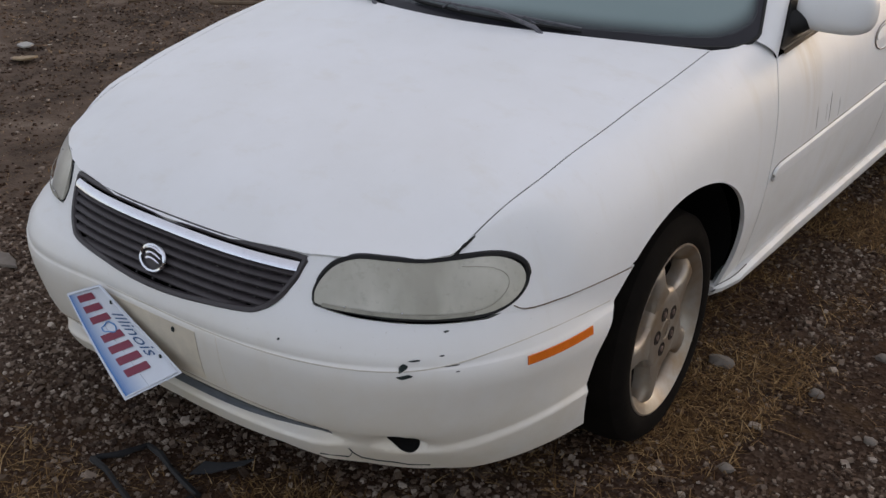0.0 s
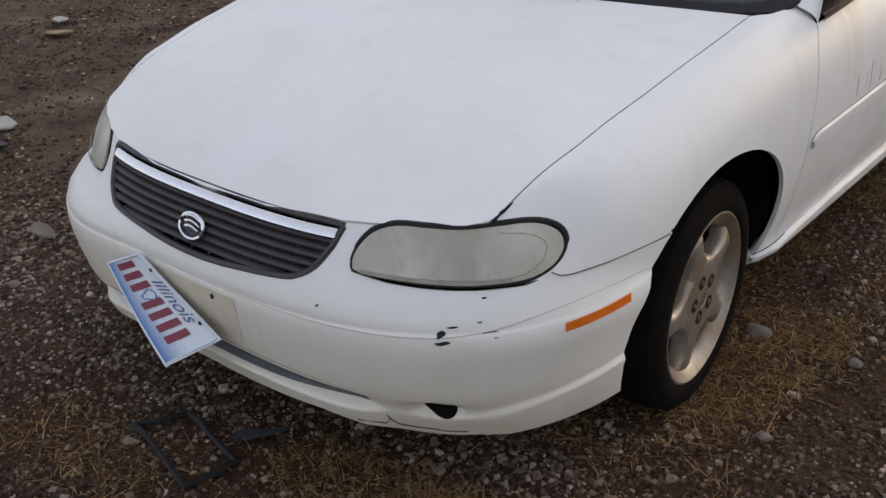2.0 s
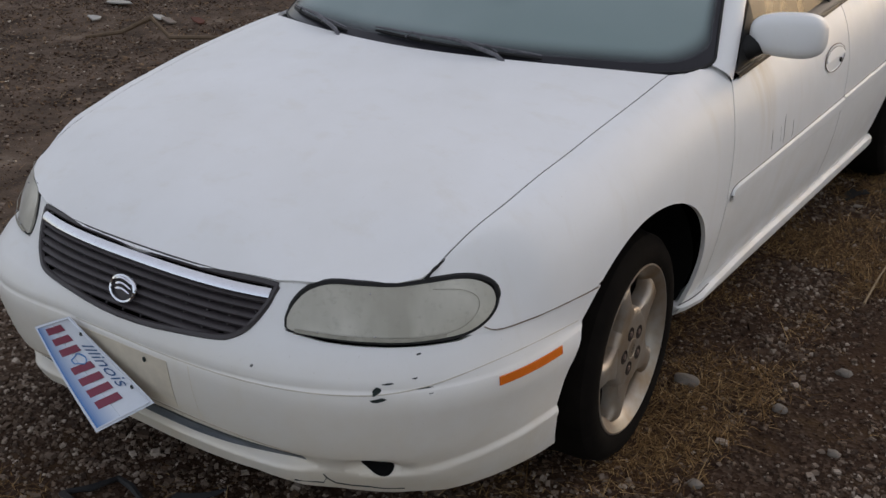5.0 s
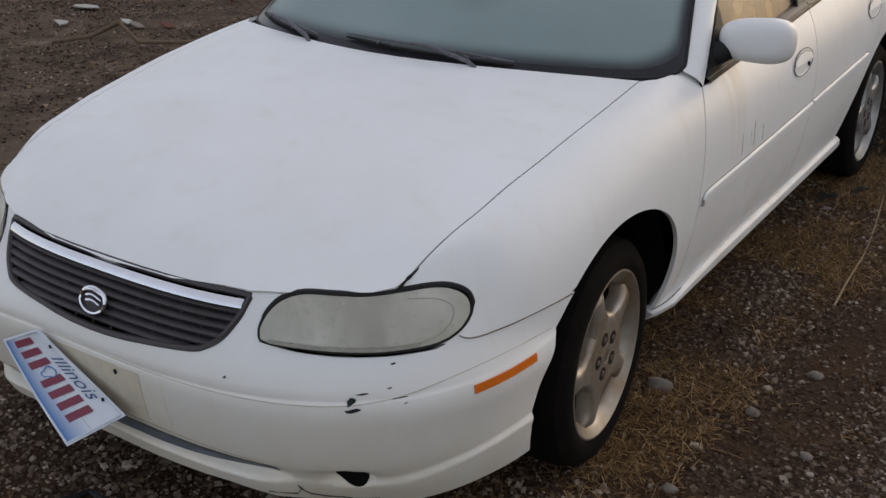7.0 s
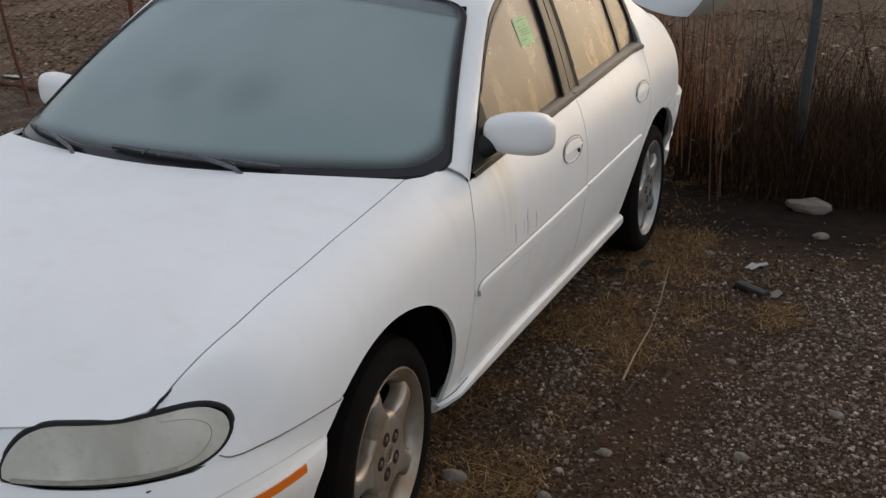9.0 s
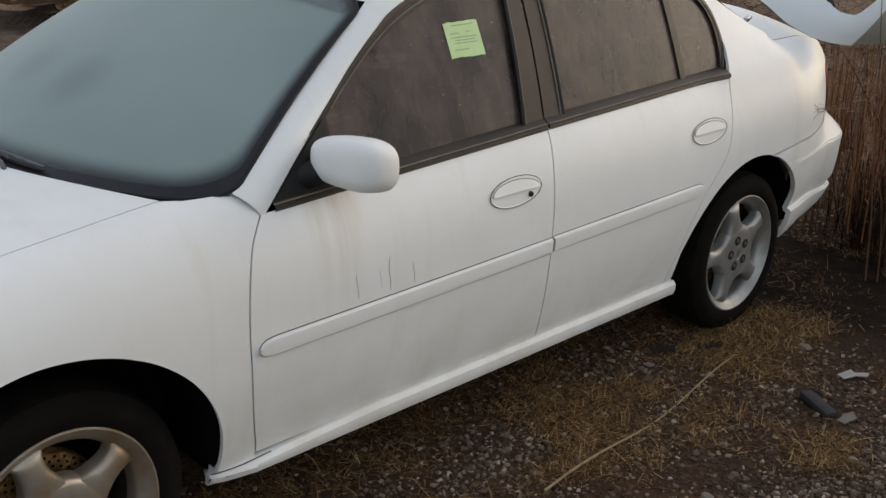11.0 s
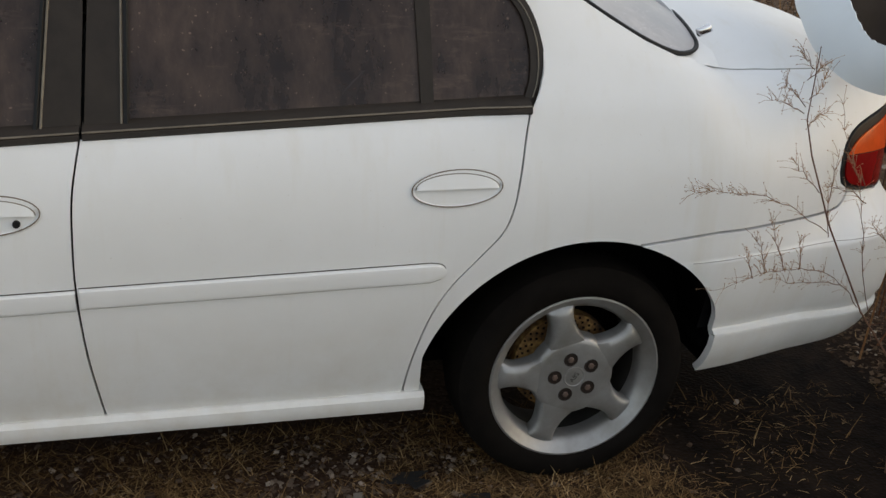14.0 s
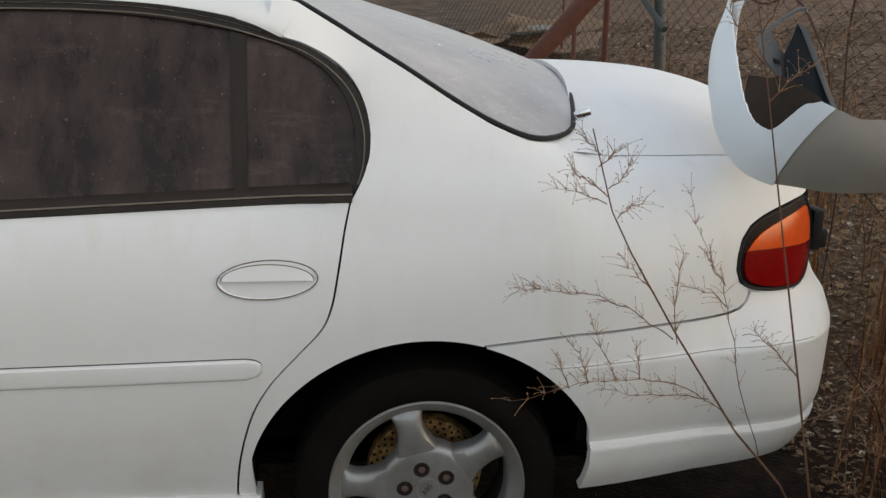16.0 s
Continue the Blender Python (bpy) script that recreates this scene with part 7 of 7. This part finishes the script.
def build_litter():
    black = plain("black scrap plastic", (0.012, 0.012, 0.013), 0.6, 0, 0.4)
    pale = plain("pale limestone", (0.17, 0.145, 0.12), 0.9, 0, 0.5, 22, 0.003)
    white = plain("white litter", (0.36, 0.35, 0.32), 0.7, 0, 0.3)
    wood = plain("weathered stick", (0.26, 0.19, 0.11), 0.85, 0, 0.4, 40)
    card = plain("wet cardboard", (0.30, 0.20, 0.12), 0.9, 0, 0.3, 6)
    blue = plain("slate grey block", (0.024, 0.025, 0.028), 0.7, 0, 0.4, 30)
    # pale straw stick and dark block beside the car
    pts = [(1.120 - 0.12 * t + 0.030 * math.sin(2.6 * t), 2.27 + 1.20 * t, 0.012 + ground_height(1.1, 2.3 + 1.2 * t) + 0.012 * math.sin(9 * t)) for t in np.linspace(0, 1, 14)]
    tagged(part("stick", tube(pts, [0.0042 - 0.0018 * k / 13 for k in range(14)], 6), wood), "long pale dry reed lying on the gravel", "stick")
    b = box((1.41, 3.335, 0.018 + ground_height(1.41, 3.33)), (0.150, 0.046, 0.022), 0.005, 2, pose(0, 0, 0, 0, 4, -28))
    tagged(part("broken_block", b, blue), "dark slate-coloured block lying on the gravel", "block")
    rock(0.825, 1.41, (0.042, 0.026, 0.016), 1.0, pale, "pale flat stone on the gravel")
    for k, (x, y, r) in enumerate(((1.30, 1.30, 0.014), (1.05, 0.95, 0.016), (1.20, 1.75, 0.018), (1.60, 1.9, 0.020), (1.45, 2.6, 0.016), (1.85, 2.3, 0.018), (1.11, 1.426, 0.018), (1.15, 3.75, 0.02), (1.62, 4.2, 0.03), (-1.2, 0.2, 0.018), (-1.5, 0.9, 0.022))):
        rock(x, y, (r * 1.3, r, r * 0.7), 3.0 + k, pale, "small pale stone in the gravel")
    rock(1.51, 4.64, (0.12, 0.07, 0.045), 31.0, pale, "large pale flat stone before the brush")
    pipe = [(-6.3 + 1.9 * t, 5.89 - 0.40 * t, 0.035 + ground_height(-6.3 + 1.9 * t, 5.89 - 0.4 * t)) for t in np.linspace(0, 1, 7)]
    tagged(part("fallen_pipe", tube(pipe, 0.021, 10), RUST_POST), "rusty red pipe lying on the ground", "pipe")
    scrap("plastic_scrap", [(0.74, 3.27), (0.79, 3.23), (0.82, 3.30), (0.86, 3.31), (0.83, 3.36), (0.80, 3.33), (0.77, 3.37)], 0.012, 0.004, black, "dark plastic scrap under the sill", "scrap", (0.2, 0.1))
    scrap("plastic_scrap", [(0.87, 3.43), (0.91, 3.41), (0.92, 3.46), (0.95, 3.49), (0.90, 3.50)], 0.010, 0.004, black, "dark plastic scrap beside the rear tyre", "scrap", (0.1, 0.2))
    scrap("plastic_scrap", [(-0.010, 0.094), (0.045, 0.118), (0.11, 0.175), (0.118, 0.205), (0.075, 0.175), (0.030, 0.158), (-0.015, 0.150)], 0.018, 0.006, blue, "dark grey triangular plastic scrap under the bumper", "scrap", (0.2, 0.1))
    scrap("plastic_scrap", [(1.335, 3.63), (1.375, 3.60), (1.40, 3.635), (1.44, 3.64), (1.43, 3.67), (1.385, 3.66), (1.36, 3.685)], 0.014, 0.004, white, "torn white plastic scrap on the gravel", "scrap", (0.25, 0.1))
    scrap("plastic_scrap", [(1.495, 3.30), (1.525, 3.295), (1.545, 3.335), (1.52, 3.36), (1.50, 3.335)], 0.012, 0.004, pale, "small pale plastic chip beside the dark block", "scrap", (0.1, 0.3))
    scrap("plastic_scrap", [(0.83, 3.155), (0.865, 3.15), (0.872, 3.17), (0.835, 3.178)], 0.014, 0.005, pale, "small pale chip beside the sill", "scrap", (0.1, 0.1))
    # square wire frame under the nose
    c = [(-0.250, -0.016), (-0.186, 0.102), (0.092, 0.046), (0.054, -0.089)]
    pts = [(x, y, 0.016 + ground_height(x, y)) for x, y in c + c[:1]]
    loop = []
    for a, b2 in zip(pts, pts[1:]):
        loop += [Vector(a).lerp(Vector(b2), t) for t in (0, 0.25, 0.5, 0.75)]
    tagged(part("metal_frame", tube([p + Vector((0.008 * math.sin(7 * k), 0.006 * math.cos(5 * k), 0.004 * math.sin(3 * k))) for k, p in enumerate(loop + loop[:1])], [0.0085 + 0.0015 * math.sin(4 * k) for k in range(len(loop) + 1)], 6), black), "thin black four-sided frame lying on gravel", "frame")
    # branch and rubbish in the lot behind
    pts = [(-4.45, 3.25, 0.04), (-4.3, 3.45, 0.06), (-4.15, 3.6, 0.16), (-3.95, 3.58, 0.05), (-3.6, 3.8, 0.05), (-3.2, 4.1, 0.05)]
    pts = [(x, y, z + ground_height(x, y)) for x, y, z in pts]
    tagged(part("branch", tube(pts, [0.012, 0.016, 0.02, 0.016, 0.014, 0.008], 7), plain("dull bark", (0.13, 0.09, 0.055), 0.9, 0, 0.5, 30)), "bent dry branch lying on the ground", "branch")
    for x, y, s_, m, what in ((-5.03, 3.78, 0.10, white, "white"), (-4.65, 4.09, 0.09, white, "white"), (-4.33, 4.19, 0.09, RUST_POST, "rust-red"), (-2.6, 0.98, 0.10, white, "white"), (-4.03, 2.18, 0.07, white, "white"), (-1.45, 0.47, 0.07, pale, "pale"), (-3.75, 2.0, 0.12, wood, "tan"), (-5.4, 4.3, 0.2, white, "white"), (-4.5, 4.05, 0.1, pale, "pale"), (-5.6, 6.0, 0.16, white, "white"), (-6.6, 5.6, 0.3, wood, "tan"), (-2.4, 0.82, 0.09, black, "black")):
        rg = random.Random(int(x * 100))
        o = [(x + s_ * rg.uniform(0.5, 1.1) * math.cos(a), y + s_ * 0.6 * rg.uniform(0.5, 1.1) * math.sin(a)) for a in np.linspace(0, math.tau, 6, endpoint=False)]
        scrap("litter", o, 0.02, 0.012, m, what + " scrap of litter on the gravel", "litter", (rg.uniform(-0.2, 0.2), rg.uniform(-0.2, 0.2)))
    rg = random.Random(8)
    for k in range(9):
        x, y = -9.6 + rg.uniform(-1.2, 1.2), 5.3 + rg.uniform(-0.7, 0.9)
        w, d = rg.uniform(0.35, 0.6), rg.uniform(0.25, 0.45)
        a = rg.uniform(0, math.tau)
        rows = [[Vector((x, y, 0.05 + 0.05 * k * 0.5 + ground_height(x, y))) + Vector((w * u * math.cos(a) - d * v * math.sin(a), w * u * math.sin(a) + d * v * math.cos(a), 0.12 * abs(u) * rg.uniform(0.5, 1.0) + 0.05 * v)) for u in np.linspace(-1, 1, 6)] for v in (-1, -0.3, 0.3, 1)]
        bm = grid(rows)
        bmesh.ops.solidify(bm, geom=bm.faces[:], thickness=0.008)
        tagged(part("cardboard", bm, card if k % 4 else white, None), "bent wet cardboard sheet in a rubbish pile" if k % 4 else "crumpled white sheet in a rubbish pile", "cardboard", "rubbish pile")


def build_leaves():
    """Fallen leaves and chips on the ground behind the fence."""
    rng = np.random.default_rng(19)
    verts, faces = [], []
    for x0, x1, y0, y1, n, size in ((-12, 8, 5.5, 13, 45000, 0.034), (-7, -1, 2.2, 5.4, 2500, 0.025), (-3.2, 0.7, 4.9, 6.8, 14000, 0.015), (1.2, 3.5, 3.0, 4.2, 400, 0.014)):
        for _ in range(n):
            x, y = rng.uniform(x0, x1), rng.uniform(y0, y1)
            r, a = size * rng.uniform(0.4, 1.2), rng.uniform(0, math.tau)
            z = ground_height(x, y) + 0.006
            k = len(verts)
            for u, v in ((-1, 0), (-0.2, -0.55), (1, 0), (-0.2, 0.55)):
                verts.append((x + r * (u * math.cos(a) - v * math.sin(a)), y + r * (u * math.sin(a) + v * math.cos(a)), z + r * rng.uniform(0, 0.7)))
            faces += [(k, k + 1, k + 2), (k, k + 2, k + 3)]
    stuff("fallen_leaves", verts, faces, LEAF, "fallen brown leaves and pale chips on the ground", "leaves")


LEAF = island_material("dead leaves", [(0.0, (0.05, 0.03, 0.018)), (0.45, (0.125, 0.078, 0.046)), (0.9, (0.21, 0.145, 0.09)), (1.0, (0.42, 0.38, 0.32))])
VINE = plain("dark dry vine", (0.055, 0.026, 0.016), 0.9, 0, 0.5, 30)


def build_vine(name, line, off, radius, label):
    """A bare vine or cane that hangs in the fence: (along the fence, up) points."""
    P = [fence_point(d, off) + Vector((0, 0, z)) for d, z in line]
    fine = smooth_line(P, 5)
    m = len(fine)
    v = tagged(new(name), label, "vine")
    part("stem", tube(fine, [radius * (1 - 0.5 * k / m) for k in range(m)], 6), VINE, v)
    rng = random.Random(int(line[0][0] * 100))
    for k in range(3, m - 1, 4):
        a = fine[k]
        e = Vector((FENCE_DIR.x * rng.uniform(-1, 1), FENCE_DIR.y, rng.uniform(-0.6, 0.8))).normalized() * rng.uniform(0.04, 0.13)
        part("twig", tube([a, a + e * 0.5 + Vector((0, 0, 0.01)), a + e], [0.0022, 0.0016, 0.001], 4), VINE, v)


build_fence()
build_vine("dry_vine", [(1.42, 1.31), (1.59, 1.27), (1.79, 1.24), (1.97, 1.28), (2.09, 1.26), (2.22, 1.15), (2.34, 1.0), (2.38, 0.7), (2.36, 0.2), (2.36, 0.0)], -0.02, 0.006, "dark bare vine sagging along the chain-link fence")
build_vine("dry_vine", [(2.52, 1.75), (2.47, 1.45), (2.44, 1.2), (2.46, 0.95), (2.50, 0.6), (2.48, 0.0)], -0.025, 0.006, "dark upright cane climbing the chain-link fence")
build_vine("dry_vine", [(3.02, 1.5), (2.98, 1.2), (3.0, 0.9), (2.97, 0.5), (2.98, 0.0)], -0.02, 0.004, "thin upright cane in the chain-link fence")
rng = np.random.default_rng(31)
verts, faces = [], []
for d, top, n in [(0.4 + 0.17 * k, 0.75 + 0.5 * rng.random(), 26) for k in range(30)] + [(0.89, 1.0, 40), (1.2, 0.95, 40), (1.95, 1.2, 70), (2.3, 1.15, 90), (2.33, 1.05, 50), (2.9, 1.25, 50), (3.3, 1.2, 40)]:
    for _ in range(n):
        p = fence_point(d + rng.normal(0, 0.05), rng.uniform(-0.06, 0.10))
        z0 = rng.uniform(0.0, 0.75) * top
        blade(verts, faces, p.x, p.y, z0, rng.uniform(0, math.tau), rng.uniform(0.02, 0.35), rng.uniform(0.15, 0.4) * top, rng.uniform(0.0012, 0.0035), rng.uniform(-0.1, 0.3))
stuff("dry_stalks", verts, faces, island_material("golden dry stalks", [(0.0, (0.06, 0.03, 0.012)), (0.6, (0.20, 0.10, 0.035)), (1.0, (0.38, 0.22, 0.09))]), "golden-brown dry stalks caught in the fence", "stalks")
verts, faces = [], []
for _ in range(230):
    x, y = rng.normal(0.62, 0.18), rng.normal(5.05, 0.09)
    z = rng.uniform(0.0, 0.55)
    blade(verts, faces, x, y, z, rng.uniform(0, math.tau), rng.uniform(0.0, 0.14), rng.uniform(0.35, 0.85), rng.uniform(0.0018, 0.0046), rng.uniform(-0.05, 0.10))
for _ in range(260):
    x, y = rng.normal(0.60, 0.20), rng.normal(5.05, 0.10)
    blade(verts, faces, x, y, rng.uniform(0.1, 1.2), rng.uniform(0, math.tau), rng.uniform(0.3, 2.4), rng.uniform(0.04, 0.14), rng.uniform(0.001, 0.004), rng.uniform(-0.3, 0.5))
stuff("russet_stalks", verts, faces, island_material("russet stalks", [(0.0, (0.055, 0.019, 0.009)), (0.6, (0.19, 0.075, 0.034)), (1.0, (0.42, 0.23, 0.105))]), "russet dry stalks hanging before the fence", "stalks")
build_leaves()
build_cover()
wheel_weed = build_weed("dry_weed", [(1.02, 4.66, 0.0), (1.03, 4.60, 0.21), (1.05, 4.48, 0.42), (1.06, 4.36, 0.56), (1.09, 4.20, 0.80), (1.14, 4.08, 0.99), (1.17, 4.03, 1.08), (1.27, 3.96, 1.255)],
           (), 21, "tall dry brown weed with fine twigs beside the rear wheel")
weed_branch(wheel_weed, 1.09, 1.0, [(4.197, 0.789), (4.15, 0.814), (4.105, 0.846), (4.049, 0.865), (3.993, 0.866), (3.938, 0.868), (3.893, 0.865)], 14, 41)
weed_branch(wheel_weed, 1.03, 1.21, [(4.371, 0.56), (4.306, 0.624), (4.237, 0.677), (4.15, 0.707), (4.072, 0.721), (4.009, 0.727), (3.948, 0.726), (3.85, 0.716)], 14, 42)
weed_branch(wheel_weed, 1.04, 1.12, [(4.305, 0.625), (4.226, 0.651), (4.134, 0.663), (4.054, 0.693)], 6, 43)
weed_branch(wheel_weed, 1.02, 1.0, [(4.445, 0.451), (4.379, 0.649), (4.34, 0.792), (4.32, 0.879), (4.263, 0.977), (4.235, 1.066)], 8, 44)
weed_branch(wheel_weed, 1.08, 1.05, [(4.211, 0.772), (4.203, 0.852), (4.215, 0.956)], 6, 45)
weed_branch(wheel_weed, 1.1, 1.08, [(4.143, 0.891), (4.102, 0.935), (4.086, 0.955)], 4, 46)
weed_branch(wheel_weed, 1.13, 1.13, [(4.073, 0.719), (4.052, 0.771), (4.02, 0.832)], 5, 47)
weed_branch(wheel_weed, 1.15, 1.15, [(4.011, 0.723), (3.995, 0.769), (3.974, 0.812)], 5, 48)
weed_branch(wheel_weed, 1.17, 1.17, [(3.973, 0.721), (3.958, 0.755), (3.945, 0.781)], 3, 49)
weed_branch(wheel_weed, 1.11, 1.11, [(4.126, 0.709), (4.125, 0.743), (4.115, 0.776)], 3, 50)
weed_branch(wheel_weed, 1.17, 1.2, [(4.021, 1.094), (3.968, 1.117), (3.92, 1.131)], 4, 51)
weed_branch(wheel_weed, 1.17, 1.2, [(4.016, 1.112), (3.977, 1.141), (3.943, 1.166)], 4, 52)
weed_branch(wheel_weed, 1.18, 1.16, [(4.017, 1.123), (4.043, 1.141), (4.067, 1.169)], 4, 53)
weed_branch(wheel_weed, 1.16, 1.14, [(4.041, 1.066), (4.064, 1.079), (4.094, 1.085)], 4, 54)
weed_branch(wheel_weed, 1.2, 1.2, [(3.995, 1.168), (4.01, 1.188), (4.029, 1.203)], 3, 55)
weed_branch(wheel_weed, 1.22, 1.22, [(3.986, 1.198), (3.969, 1.219), (3.953, 1.236)], 3, 56)
weed_branch(wheel_weed, 1.04, 1.0, [(4.326, 0.835), (4.294, 0.859), (4.245, 0.867)], 3, 57)
weed_branch(wheel_weed, 1.03, 1.0, [(4.316, 0.881), (4.292, 0.913), (4.283, 0.933)], 4, 58)
build_weed("dry_weed", [(0.98, 4.63, 0.0), (0.97, 4.60, 0.31), (0.96, 4.54, 0.60), (0.96, 4.46, 0.95), (0.95, 4.39, 1.28), (0.95, 4.35, 1.45)],
           ((0.35, (0, 0.8, 0.5), 0.30), (0.42, (0, -0.6, 0.5), 0.16), (0.78, (0, 0.7, 0.6), 0.22), (0.85, (0, -0.5, 0.7), 0.14), (0.92, (0, 0.4, 0.9), 0.16)), 22, "tall thin dry weed standing behind the car")
build_weed("dry_weed", [(1.05, 4.95, 0.0), (1.03, 4.88, 0.35), (1.02, 4.86, 0.7), (1.0, 4.90, 1.05), (1.0, 4.98, 1.4)],
           ((0.3, (0, -0.7, 0.7), 0.30), (0.45, (0, 0.8, 0.5), 0.30), (0.6, (0, -0.8, 0.5), 0.28), (0.8, (0, 0.5, 0.8), 0.25)), 23, "tall dry brown weed at the edge of the brush")
build_weed("dry_weed", [(0.99, 4.80, 0.0), (0.97, 4.79, 0.25), (0.96, 4.82, 0.5), (0.95, 4.80, 0.75), (0.96, 4.83, 0.95)],
           ((0.25, (0.2, -0.7, 0.6), 0.22), (0.35, (0, 0.8, 0.4), 0.25), (0.5, (0.1, -0.5, 0.8), 0.20), (0.6, (0, 0.7, 0.6), 0.24), (0.72, (0.2, -0.6, 0.6), 0.16), (0.85, (0, 0.4, 0.8), 0.2)), 24, "bushy dry brown weed against the rear bumper corner")
build_weed("dry_weed", [(1.02, 4.74, 0.0), (1.0, 4.80, 0.2), (0.99, 4.87, 0.42), (0.97, 4.93, 0.66), (0.96, 5.0, 0.8)],
           ((0.3, (0.2, 0.7, 0.2), 0.3), (0.45, (0, -0.8, 0.5), 0.22), (0.62, (0, 0.8, 0.3), 0.3), (0.8, (0.1, -0.6, 0.7), 0.2)), 25, "leaning dry brown weed by the rear bumper corner")
build_weed("dry_weed", [(0.93, 4.88, 0.0), (0.92, 4.87, 0.4), (0.93, 4.90, 0.8), (0.92, 4.89, 1.2), (0.93, 4.93, 1.55)],
           ((0.4, (0, -0.6, 0.7), 0.22), (0.55, (0, 0.6, 0.7), 0.22), (0.7, (0, -0.6, 0.7), 0.24), (0.82, (0, 0.5, 0.8), 0.22), (0.92, (0, -0.4, 0.9), 0.2)), 26, "tall dry russet weed before the fence")
build_litter()
build_gravel()
build_straw()
build_brush()
